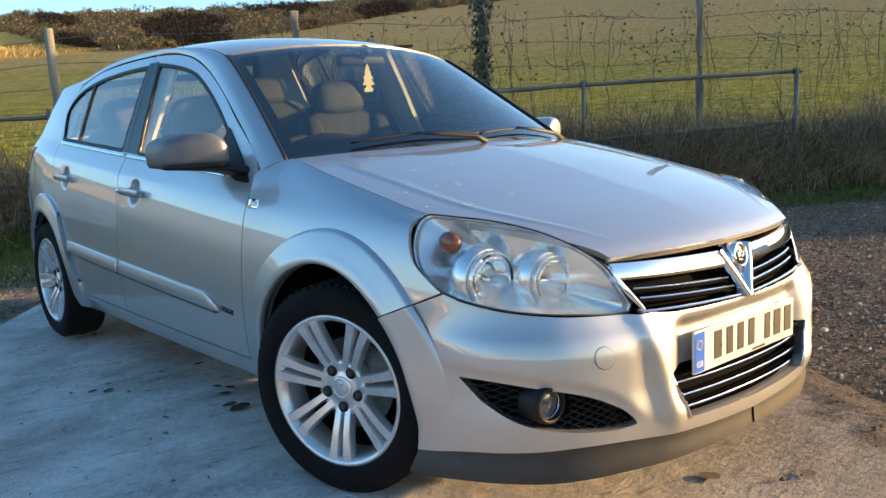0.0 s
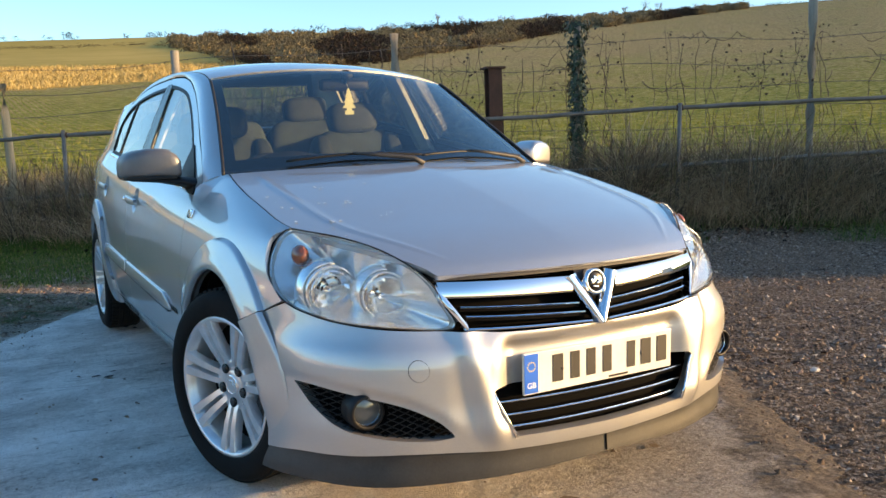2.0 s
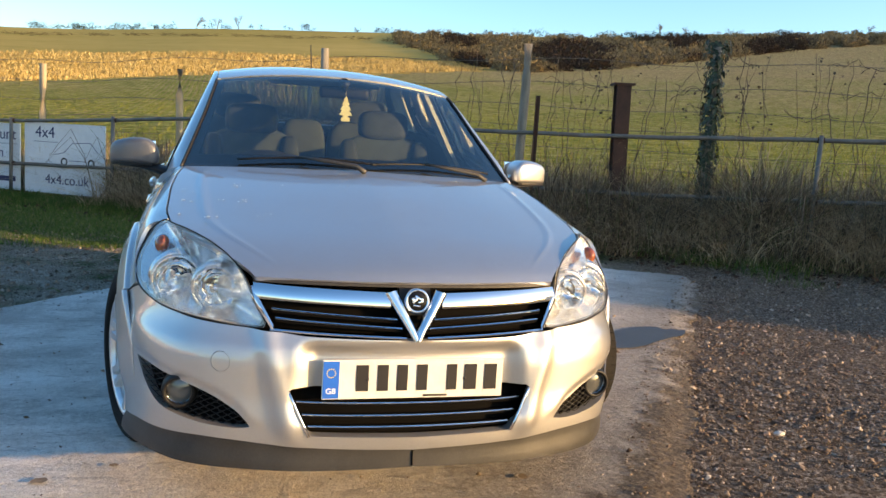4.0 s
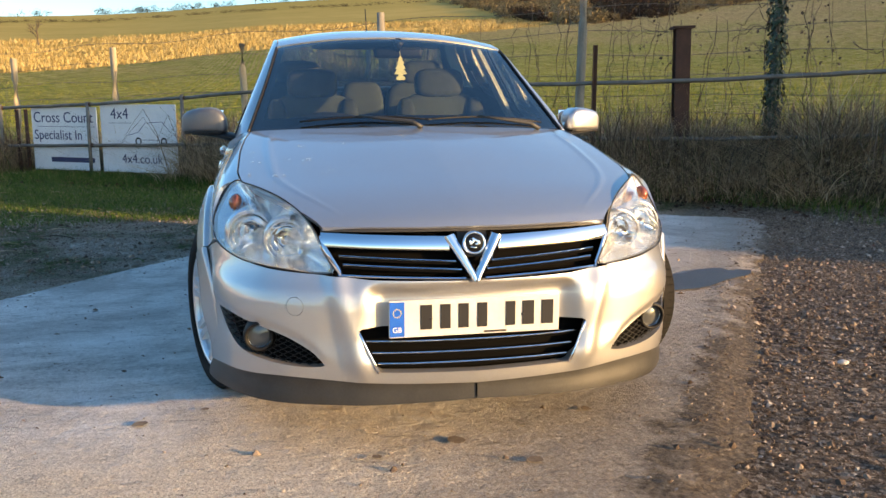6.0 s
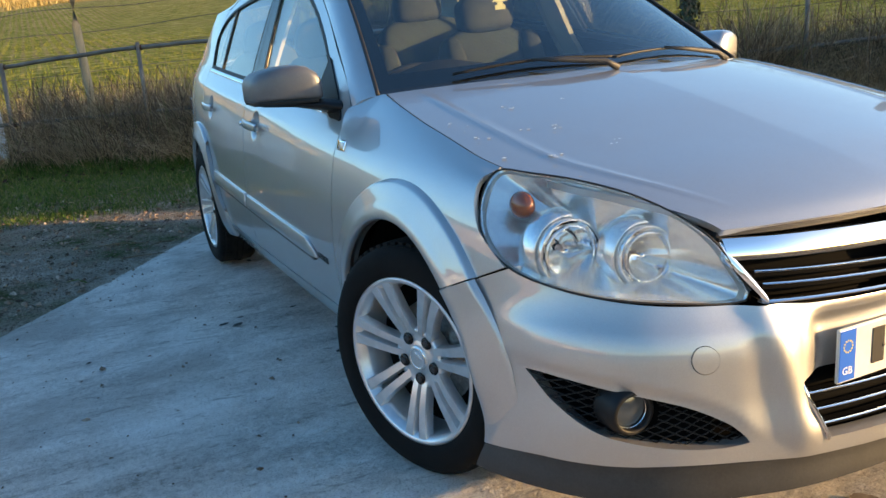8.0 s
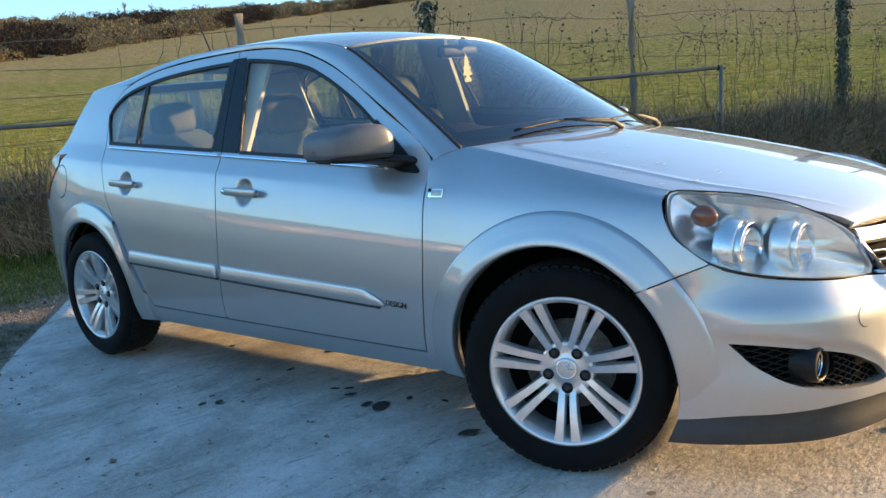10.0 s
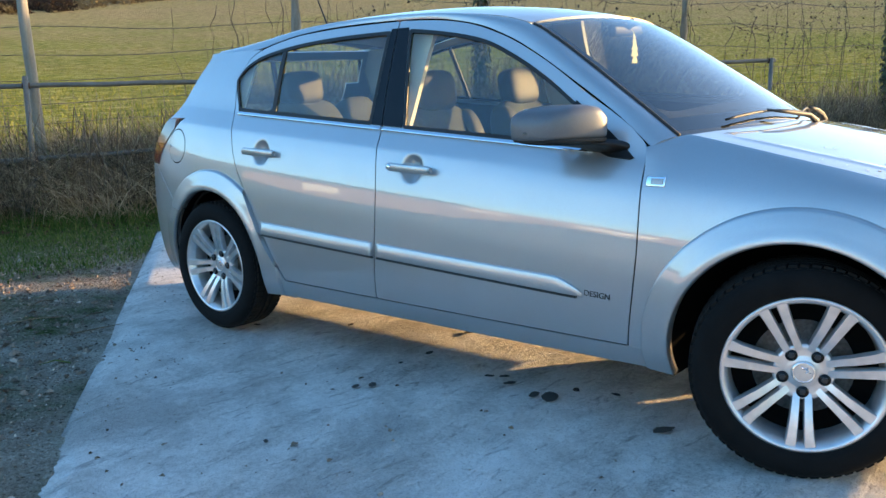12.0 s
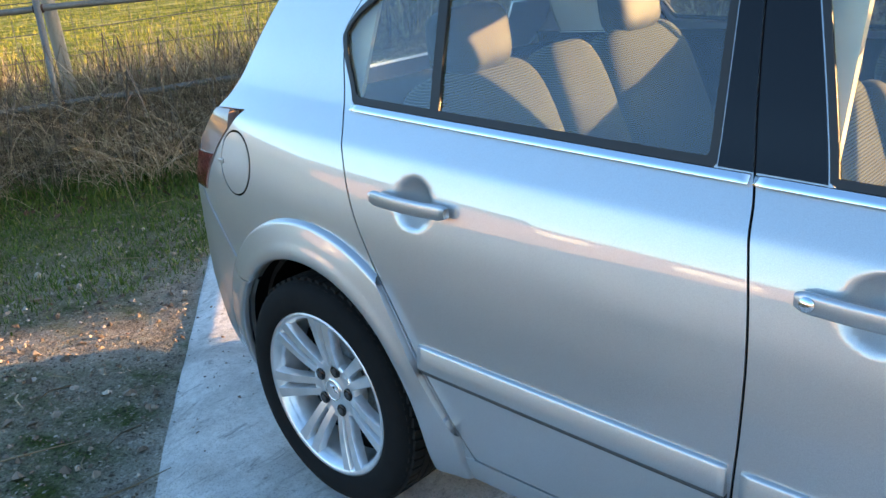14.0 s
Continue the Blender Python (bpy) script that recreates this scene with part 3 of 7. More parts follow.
shoulder = curve_of((-0.7, 0), (-0.36, 0.0), (-0.25, 0.005), (-0.15, 0.02), (-0.1, 0.033), (-0.05, 0.056), (0, 0.09), (0.1, 0.134), (0.2, 0.179), (0.3, 0.226), (0.42, 0.285), (0.5, 0.33))


creased = curve_of((-0.7, 0), (-0.36, 0.0), (-0.25, 0.006), (-0.15, 0.0215), (-0.1, 0.0335), (-0.078, 0.0403), (-0.073, 0.0428), (-0.05, 0.0575), (-0.02, 0.0772), (0, 0.09), (0.1, 0.134), (0.2, 0.179), (0.3, 0.226), (0.42, 0.285), (0.5, 0.33))


HANDLES = ((-2.235, 0.852), (-1.365, 0.812))


def hub_dist(x, z):
    return min(math.hypot(x - HUB_F[0], z - HUB_F[1]), math.hypot(x - HUB_R[0], z - HUB_R[1]))


def side_y(x, z):
    dent = 0.0
    for hx, hz in HANDLES:
        q = ((x - hx) / 0.05) ** 2 + ((z - hz) / 0.052) ** 2
        if q < 1:
            dent = 0.022 * (1 - q) ** 0.75
    over, w = z - belt(x), smooth(-0.62, -1.35, x)
    return half_w(x) - (tuck(z) if z < 0.6 else 0.0) - lerp(shoulder(over), creased(over), w) - dent


def side_s(x, z, out=0.0):
    return (x, -side_y(x, z) - out, z)


# shut lines and window outlines on the side
door_top = curve_of((-2.60, 1.04), (-2.545, 1.187), (-2.47, 1.285), (-2.32, 1.333), (-2.168, 1.357), (-1.9, 1.372), (-1.646, 1.375), (-1.45, 1.366), (-1.298, 1.345), (-1.11, 1.287), (-0.911, 1.191), (-0.714, 1.071), (-0.534, 0.962), (-0.46, 0.895))
cut_front = curve_of((0.2, -0.50), (0.283, -0.491), (0.627, -0.456), (0.824, -0.463), (0.90, -0.473), (0.96, -0.53), (1.4, -0.9))
cut_mid = curve_of((0.2, -1.578), (0.303, -1.57), (0.701, -1.538), (0.919, -1.56), (0.97, -1.572), (1.33, -1.623), (1.4, -1.63))
cut_rear = curve_of((0.2, -2.09), (0.313, -2.136), (0.395, -2.182), (0.599, -2.296), (0.834, -2.429), (0.961, -2.471), (1.04, -2.505), (1.187, -2.545), (1.3, -2.55), (1.4, -2.55))
win_f_top = curve_of((-1.62, 1.342), (-1.546, 1.337), (-1.349, 1.311), (-1.187, 1.276), (-1.043, 1.216), (-0.892, 1.135), (-0.755, 1.045), (-0.593, 0.932), (-0.54, 0.89))
win_f_back = curve_of((0.9, -1.455), (0.964, -1.466), (1.328, -1.562), (1.4, -1.58))
win_r_top = curve_of((-2.56, 1.15), (-2.54, 1.19), (-2.508, 1.228), (-2.434, 1.267), (-2.27, 1.303), (-2.074, 1.324), (-1.837, 1.335), (-1.6, 1.338))
win_r_back = curve_of((0.95, -2.44), (1.043, -2.479), (1.174, -2.551), (1.3, -2.57))
win_r_front = curve_of((0.9, -1.628), (0.977, -1.631), (1.336, -1.66), (1.4, -1.665))
SILL_Z = lambda x: 0.289 - 0.005 * (x + 0.5)


def in_front_window(P, g=0.0):
    x, z = P[0], P[2]
    return min(z - belt(x) - 0.004 - g, (win_f_top(x) - z) * 0.85 - g, x - win_f_back(z) - g)


def in_rear_window(P, g=0.0):
    x, z = P[0], P[2]
    return min(z - belt(x) - 0.004 - g, (win_r_top(x) - z) * 0.9 - g, win_r_front(z) - x - g, x - win_r_back(z) - g)


GAP = 0.0022


def front_door_area(P):
    x, z = P[0], P[2]
    return min(cut_front(z) - x, x - cut_mid(z), door_top(x) - z, z - SILL_Z(x)) - GAP


def rear_door_area(P):
    x, z = P[0], P[2]
    return min(cut_mid(z) - x, x - cut_rear(z), (door_top(x) - z) * 0.8, z - SILL_Z(x), hub_dist(x, z) - 0.405) - GAP


def both_sides(name, verts, faces, mat, thick=0.012, parent=None, label="", suffix=True):
    """The same panel on the car's right and left."""
    made = []
    for s in (1, -1):
        made.append(part(name, sheet(name, verts, faces, thick, s), mat, parent[0 if s > 0 else 1] if isinstance(parent, list) else (parent or car), label))
    return made


def side_panel(name, x0, x1, z0, z1, clips, mat=None, out=0.0, step=0.01, thick=0.012, parent=None, label=""):
    xm, sag = (x0 + x1) / 2, 0.073 * (x1 - x0) / 2      # rows run along the belt line
    z0, z1 = z0 - sag, z1 + sag
    v, f = skin(lambda x, z: side_s(x, z + belt(x) - belt(xm), out), x0, x1, max(2, int((x1 - x0) / step)), z0, z1, max(2, int((z1 - z0) / step * 1.5)), clips)
    return both_sides(name, v, f, mat or PAINT, thick, parent, label)


front_doors = side_panel("front_door", -1.66, -0.44, 0.27, 1.39, [front_door_area, lambda P: -in_front_window(P)])
rear_doors = side_panel("rear_door", -2.58, -1.52, 0.27, 1.39, [rear_door_area, lambda P: -in_rear_window(P)])
side_panel("window_seal", -1.60, -0.5, 0.86, 1.36, [in_front_window, lambda P: -in_front_window(P, 0.012)], SEAL, 0.0015, 0.012, 0.006, front_doors)
side_panel("window_seal", -2.58, -1.6, 0.9, 1.36, [in_rear_window, lambda P: -in_rear_window(P, 0.014)], SEAL, 0.0015, 0.012, 0.006, rear_doors)
pane_f = side_panel("window_pane", -1.60, -0.62, 0.86, 1.36, [lambda P: in_front_window(P, 0.008), lambda P: -0.75 - P[0]], GLASS, -0.006, 0.03, 0.0, front_doors, "clear side window glass")
pane_r = side_panel("window_pane", -2.58, -1.6, 0.9, 1.36, [lambda P: in_rear_window(P, 0.008)], GLASS, -0.006, 0.03, 0.0, rear_doors, "clear side window glass")
for p in pane_f + pane_r:
    p.visible_shadow = False
side_panel("mirror_sail", -0.86, -0.47, 0.82, 1.12, [lambda P: min(P[2] - belt(P[0]) + 0.016 * smooth(-0.66, -0.58, P[0]) - 0.008 * smooth(-0.62, -0.70, P[0]), min(win_f_top(P[0]), 0.89 - (P[0] + 0.54) * 0.79) + 0.010 - P[2]), lambda P: P[0] + 0.80 - (P[2] - 0.88) * 0.30, lambda P: cut_front(P[2]) - 0.014 - P[0]], BLACK_PLASTIC, 0.006, 0.012, 0.01, front_doors, "black mirror mounting panel")
side_panel("pillar_cover", -1.72, -1.45, 0.93, 1.37,
           [lambda P: min(P[0] - win_r_front(P[2]), cut_mid(P[2]) - P[0]) - GAP, lambda P: P[2] - belt(P[0]) - 0.006, lambda P: 1.345 - P[2]], GLOSS_BLACK, 0.002, 0.012, 0.004, rear_doors, "black pillar cover")
side_panel("pillar_cover", -1.72, -1.45, 0.93, 1.37,
           [lambda P: min(win_f_back(P[2]) - P[0], P[0] - cut_mid(P[2])) - GAP, lambda P: P[2] - belt(P[0]) - 0.006, lambda P: 1.345 - P[2]], GLOSS_BLACK, 0.002, 0.012, 0.004, front_doors, "black pillar cover")
quarter_bar = lambda z: -2.228 - (z - 1.025) * 0.154
side_panel("quarter_bar", -2.35, -2.18, 1.0, 1.33, [lambda P: 0.012 - abs(P[0] - quarter_bar(P[2])), lambda P: in_rear_window(P, 0.004)], SEAL, 0.0005, 0.008, 0.006, rear_doors)


def strip_at(x0, x1, zf, hgt, out, mat, name, parent, n=50, label="", taper=0.0):
    """A rounded moulding that follows the side from x0 to x1 at height zf(x)."""
    prof = [(-0.5, 0.0), (-0.49, 0.9), (-0.46, 1.15), (-0.40, 1.25), (0.0, 0.98), (0.40, 0.7), (0.46, 0.6), (0.49, 0.45), (0.5, 0.0)]
    np_ = len(prof)
    rows = []
    for i in range(n + 1):
        x = lerp(x0, x1, i / n)
        e = 1.0
        if taper:
            e = min(1.0, max(0.05, ((x1 - x) / taper)) ** 0.5)
        z = zf(x)
        rows.append([Vector((x, -side_y(x, z + k * hgt) - out * o * min(1, e + 0.2), z + (k * e - (1 - e) * 0.5) * hgt)) for k, o in prof])
    v, f = loft(rows, flip=True)
    f.append(tuple(range(np_)))
    f.append(tuple(len(v) - np_ + k for k in range(np_))[::-1])
    return both_sides(name, v, f, mat, 0, parent, label)


strip_at(-2.47, -1.575, lambda x: belt(x) - 0.003, 0.013, 0.008, CHROME, "belt_trim", rear_doors, label="chrome belt line strip")
strip_at(-1.568, -0.655, lambda x: belt(x) - 0.003, 0.013, 0.008, CHROME, "belt_trim", front_doors, label="chrome belt line strip")
trim_z = lambda x: 0.497 + (x + 1.55) * -0.042
strip_at(-2.235, -1.56, trim_z, 0.054, 0.013, PAINT, "rub_strip", rear_doors)
strip_at(-1.535, -0.64, trim_z, 0.054, 0.013, PAINT, "rub_strip", front_doors, taper=0.09)
strip_at(-2.235, -1.56, lambda x: trim_z(x) - 0.031, 0.009, 0.010, GREY_PLASTIC, "rub_strip_edge", rear_doors)
strip_at(-1.535, -0.66, lambda x: trim_z(x) - 0.031, 0.009, 0.010, GREY_PLASTIC, "rub_strip_edge", front_doors)

# dark rubber behind the shut lines
def gap_seal(doors, line):
    for s, door in ((-1, doors[0]), (1, doors[1])):
        bm = bmesh.new()
        tube(bm, [(x, s * (side_y(x, z) - 0.0085), z) for x, z in line], 0.0055, 6)
        part("shut_line_seal", bm, DARK, door)


steps = lambda a, b, n: [lerp(a, b, i / n) for i in range(n + 1)]
gap_seal(front_doors, [(cut_mid(z), z) for z in steps(0.29, 1.345, 44)])
gap_seal(front_doors, [(cut_front(z), z) for z in steps(0.285, 0.9, 30)])
gap_seal(front_doors, [(x, SILL_Z(x)) for x in steps(-1.56, -0.5, 20)])
gap_seal(front_doors, [(x, door_top(x) + 0.002) for x in steps(-1.6, -0.5, 44)])
gap_seal(rear_doors, [(cut_rear(z), z) for z in steps(0.40, 1.17, 40)])
gap_seal(rear_doors, [(x, SILL_Z(x)) for x in steps(-2.12, -1.58, 12)])
gap_seal(rear_doors, [(x, door_top(x) + 0.002) for x in steps(-2.53, -1.66, 40)])

# sill below the doors
side_panel("sill", -2.33, -0.33, 0.205, 0.30, [lambda P: SILL_Z(P[0]) - GAP - P[2], lambda P: hub_dist(P[0], P[2]) - ARCH - 0.002, lambda P: P[2] - 0.222], out=0.002, step=0.02)

# rear quarter panel, up to the roof side
rear_x = curve_of((0.2, -3.16), (0.35, -3.20), (0.55, -3.22), (0.78, -3.20), (0.875, -3.15), (0.976, -3.055), (1.041, -2.975), (1.2, -2.875), (1.34, -2.775), (1.4, -2.74))
quarter_top = curve_of((-3.2, 1.2), (-2.8, 1.30), (-2.6, 1.325), (-2.47, 1.345), (-2.3, 1.36))


def quarter_area(P):
    x, z = P[0], P[2]
    a = cut_rear(z) - x
    if z > 1.15:
        a = max(a, z - door_top(x))
    return min(a - GAP, x - rear_x(z), 1.305 - z)


def rear_bumper_line(P):
    """Above the joint between quarter panel and rear bumper."""
    x, z = P[0], P[2]
    return z - 0.565 - max(0.0, (-2.93 - x)) * 0.95


def tail_lamp_area(P):
    x, z = P[0], P[2]
    return min(rear_x(z) + 0.10 + (z - 0.82) * 0.22 - x, x - rear_x(z), z - 0.775, 1.0 - z)


def fuel_flap(P):
    return 1 - math.hypot((P[0] + 2.912) / 0.075, (P[2] - 0.868) / 0.078)


side_panel("quarter_panel", -3.28, -2.1, 0.22, 1.34, [quarter_area, lambda P: hub_dist(P[0], P[2]) - ARCH, lambda P: min(rear_bumper_line(P) if P[0] < -2.6 else 1, P[2] - 0.215 if P[0] > -2.6 else 1), lambda P: -tail_lamp_area(P) - 0.002,
           lambda P: -fuel_flap(P) - 0.07], step=0.009)
side_panel("fuel_flap", -3.0, -2.82, 0.78, 0.96, [lambda P: fuel_flap(P)], out=0.001, step=0.008)
for s in (-1, 1):
    bm = bmesh.new()
    ring = [(-2.912 + 0.0765 * math.cos(a), 0.868 + 0.0795 * math.sin(a)) for a in steps(0, 2 * math.pi, 48)]
    tube(bm, [(x, s * (side_y(x, z) - 0.006), z) for x, z in ring], 0.0055, 6)
    part("flap_gap", bm, DARK, car)
    bm = bmesh.new()
    tube(bm, [(x, s * (side_y(x, 0.565 + max(0.0, -2.93 - x) * 0.95) - 0.006), 0.565 + max(0.0, -2.93 - x) * 0.95) for x in steps(-3.17, -2.86, 16)], 0.005, 6)
    part("bumper_gap", bm, DARK, car)
strip = side_panel("tail_lamp", -3.25, -2.95, 0.76, 1.02, [tail_lamp_area], TAIL_SMOKE, 0.004, 0.012, 0.02, None, "pale red and clear tail lamp")
side_panel("tail_lamp_band", -3.25, -2.95, 0.76, 0.90, [lambda P: tail_lamp_area(P) - 0.004, lambda P: 0.88 - P[2]], TAIL_RED, 0.006, 0.012, 0.006, strip, "red lamp band")
side_panel("rear_bumper", -3.26, -2.8, 0.2, 0.80, [lambda P: -rear_bumper_line(P) - GAP, lambda P: hub_dist(P[0], P[2]) - ARCH, lambda P: P[0] - rear_x(P[2]) , lambda P: P[2] - 0.225], out=0.003)
# tail, closed across
rows = []
for i in range(25):
    z = lerp(0.225, 1.305, i / 24)
    x = rear_x(z)
    y = side_y(x, z) + (0.003 if z < 0.75 else 0)
    bow = 0.15 if z < 0.7 else lerp(0.15, 0.10, smooth(0.7, 1.0, z))
    rows.append([Vector((x - bow * (1 - (1 - 2 * j / 16) ** 2) ** 0.75, lerp(-y, y, j / 16), z)) for j in range(17)])
v, f = loft(rows, flip=True)
tail_clip = [k for k in range(len(f)) if not (1.0 < sum(v[i].z for i in f[k]) / 4 < 1.27 and abs(sum(v[i].y for i in f[k]) / 4) < 0.56)]
part("tailgate", sheet("tailgate", v, [f[k] for k in tail_clip], 0.01), PAINT, car)
rg = [f[k] for k in range(len(f)) if k not in set(tail_clip)]
rear_glass = part("rear_window", sheet("rear_window", v, rg, 0), GLASS, car, "clear rear window glass")
rear_glass.visible_shadow = False

# pillar and roof-side rails: from the doors' upper line to the screen and roof edge
EDGE = [(-0.40, 0.684, 0.935), (-0.55, 0.648, 1.035), (-0.75, 0.603, 1.165), (-0.90, 0.574, 1.26), (-1.02, 0.556, 1.322), (-1.2, 0.548, 1.364), (-1.5, 0.550, 1.392), (-1.9, 0.550, 1.398), (-2.2, 0.545, 1.386), (-2.5, 0.535, 1.356), (-2.80, 0.515, 1.315)]
edge_pts = chain(EDGE, 81)
edge_y, edge_z = curve_of(*[(p.x, p.y) for p in edge_pts]), curve_of(*[(p.x, p.z) for p in edge_pts])
rail_a = [(-0.462, 0.902), (-0.60, 1.003), (-0.80, 1.125), (-0.96, 1.216), (-1.09, 1.279), (-1.26, 1.336), (-1.5, 1.370), (-1.9, 1.374), (-2.2, 1.3535), (-2.47, 1.3075), (-2.77, 1.3055)]
ra = chain([(x, z, 0) for x, z in rail_a], 81)
rows = []
for a, b in zip(ra, edge_pts):
    z0 = a.y + 0.004 if a.x > -2.4 else a.y
    A = Vector((a.x, -side_y(a.x, z0), z0))
    B = Vector((b.x, -b.y, b.z))
    row = []
    for j in range(7):
        t = j / 6
        P = A.lerp(B, t)
        P += Vector((0.1, -0.6, 0.8)).normalized() * 0.012 * 4 * t * (1 - t) * (1.0 if b.x < -0.5 else 0.6)
        row.append(P)
    rows.append(row)
v, f = loft(rows, flip=False)
both_sides("roof_rail", v, f, PAINT, 0.008)

# roof
roof_mid = curve_of((-0.90, 1.362), (-1.0, 1.384), (-1.2, 1.418), (-1.5, 1.446), (-1.8, 1.454), (-2.2, 1.444), (-2.5, 1.416), (-2.75, 1.378), (-2.95, 1.34))
rows = []
for i in range(41):
    x = lerp(-1.02, -2.80, i / 40)
    bow = lerp(0.10, -0.07, i / 40)
    ye, ze = edge_y(x), edge_z(x)
    row = []
    for j in range(33):
        t = 2 * j / 32 - 1
        c = 1 - abs(t) ** 2.3
        xx = x + bow * (1 - t * t)
        row.append(Vector((xx, t * (ye - 0.004), ze + 0.003 + (roof_mid(x + bow) - ze) * c)))
    rows.append(row)
v, f = loft(rows, flip=False)
part("roof", sheet("roof", v, f, 0.01), PAINT, car)

# windscreen
rows = []
NW = 24
for i in range(NW + 1):
    x = lerp(-0.40, -1.02, i / NW)
    bow, crown = lerp(0.17, 0.102, i / NW), lerp(0.02, 0.042, i / NW)
    ye, ze = edge_y(x) - 0.006, edge_z(x)
    rows.append([Vector((x + bow * (1 - t * t), t * ye, ze + crown * (1 - abs(t) ** 2.2))) for t in [2 * j / 32 - 1 for j in range(33)]])
v, f = loft(rows)
screen = part("windscreen", sheet("windscreen", v, f, 0), SCREEN_GLASS, car, "clear windscreen")
screen.visible_shadow = False
# black ceramic border of the screen, just inside the glass
bf = []
for k, q in enumerate(f):
    i, j = divmod(k, 32)
    if i < 3 or i > NW - 2 or j < 1 or j > 30:
        bf.append(q)
part("screen_border", sheet("screen_border", [p + Vector((-0.004, 0, -0.004)) for p in v], bf, 0), GLOSS_BLACK, screen, "black glass border")
# rubber along the screen's sides
for s in (1, -1):
    bm = bmesh.new()
    tube(bm, [(p.x - 0.0, s * (p.y - 0.003), p.z + 0.003) for p in edge_pts if p.x > -1.03], 0.006, 6)
    part("screen_seal", bm, SEAL, car)

# bonnet
hood_y = curve_of((-0.46, 0.655), (-0.38, 0.667), (-0.2, 0.69), (0, 0.70), (0.2, 0.70), (0.32, 0.685), (0.45, 0.632), (0.55, 0.562), (0.62, 0.505), (0.66, 0.474), (0.70, 0.446), (0.72, 0.44))
hood_ze = curve_of((-0.46, 0.953), (-0.38, 0.942), (0, 0.868), (0.3, 0.803), (0.5, 0.762), (0.62, 0.728), (0.67, 0.708), (0.70, 0.690))
hood_zc = curve_of((-0.46, 0.975), (-0.36, 0.962), (0, 0.897), (0.3, 0.829), (0.5, 0.779), (0.62, 0.738), (0.67, 0.714), (0.70, 0.690))
rows = []
for i in range(61):
    u = i / 60
    u = u if u < 0.5 else 0.5 + (1 - (1 - (u - 0.5) * 2) ** 1.3) * 0.5
    xe = lerp(-0.37, 0.70, u)
    bow = lerp(0.12, 0.062, u)
    row = []
    for j in range(121):
        t = 2 * j / 120 - 1
        y = t * (hood_y(xe) - 0.003)
        z = lerp(hood_ze(xe), hood_zc(xe), 1 - 0.75 * abs(t) - 0.25 * abs(t) ** 5)
        z += 0.0042 * math.exp(-((abs(t) - lerp(0.88, 0.80, u)) / 0.016) ** 2) * smooth(0.0, 0.15, u) * smooth(1.0, 0.8, u)
        row.append(Vector((xe + bow * (1 - t * t), y, z)))
    rows.append(row)
v, f = loft(rows, flip=True)
part("bonnet", sheet("bonnet", v, f, 0.016), PAINT, car)
HOOD_NET = rows
# scuttle panel under the screen
rows = []
for i in range(4):
    u = i / 3
    rows.append([Vector((lerp(-0.42, -0.355, u) + lerp(0.17, 0.12, u) * (1 - t * t), t * lerp(0.675, 0.66, u), lerp(0.948, 0.935, u) + 0.018 * (1 - t * t) - 0.012 * math.sin(u * 3.14))) for t in [2 * j / 24 - 1 for j in range(25)]])
v, f = loft(rows, flip=True)
part("scuttle", sheet("scuttle", v, f, 0.01), BLACK_PLASTIC, car, "black scuttle panel")

# front wing
lamp_edge_x = curve_of((0.50, 0.50), (0.59, 0.49), (0.614, 0.458), (0.65, 0.405), (0.694, 0.352), (0.75, 0.322), (0.80, 0.308), (0.9, 0.30))


def wing_s(x, v):
    zk = belt(x) - 0.07
    if v <= 0.75:
        return side_s(x, lerp(0.21, zk, v / 0.75))
    t = (v - 0.75) / 0.25
    A = Vector((x, -side_y(x, zk), zk))
    dz = (side_y(x, zk) - side_y(x, zk + 0.01)) / 0.01
    ty, tz = (hood_y(x) + 0.003), hood_ze(x) + 0.001
    if x < -0.37:
        k = (-0.37 - x) / 0.09
        ty, tz = lerp(ty, 0.735, k), lerp(tz, 0.912, k)
    D = Vector((x, -ty, tz))
    B = A + Vector((0, dz * 0.045, 0.045))
    C = D + Vector((0, -0.03, -0.014))
    return tuple(A * (1 - t) ** 3 + B * 3 * t * (1 - t) ** 2 + C * 3 * t * t * (1 - t) + D * t ** 3)


bumper_joint = lambda x: 0.545 + (x - 0.264) * 0.428
v, f = skin(wing_s, -0.50, 0.48, 110, 0, 1, 88, [lambda P: P.x - (cut_front(P.z) if P.z < 0.92 else -0.48) - GAP, lambda P: hub_dist(P.x, P.z) - ARCH, lambda P: P.z - 0.222,
                                          lambda P: (P.z - bumper_joint(P.x) - GAP) if P.x > 0.1 else 1.0, lambda P: lamp_edge_x(P.z) - P.x])
both_sides("front_wing", v, f, PAINT)

# front bumper: plan line from the middle round to the wheel arch
plan = chain([(0.845, 0, 0), (0.842, 0.10, 0), (0.832, 0.22, 0), (0.81, 0.34, 0), (0.772, 0.45, 0), (0.727, 0.555, 0), (0.665, 0.645, 0), (0.58, 0.713, 0), (0.48, 0.763, 0), (0.38, 0.799, 0), (0.26, 0.823, 0)], 121)
plan_x = curve_of(*[(p.y, p.x) for p in plan[::4]])
face_off = curve_of((0.10, -0.03), (0.15, -0.02), (0.20, -0.008), (0.25, 0.004), (0.30, 0.008), (0.38, 0.0), (0.45, 0.0), (0.50, -0.006), (0.535, -0.022), (0.56, -0.032), (0.60, -0.045), (0.645, -0.062), (0.69, -0.08))
ridge_y = lambda z: 0.338 + (z - 0.27) * 0.28


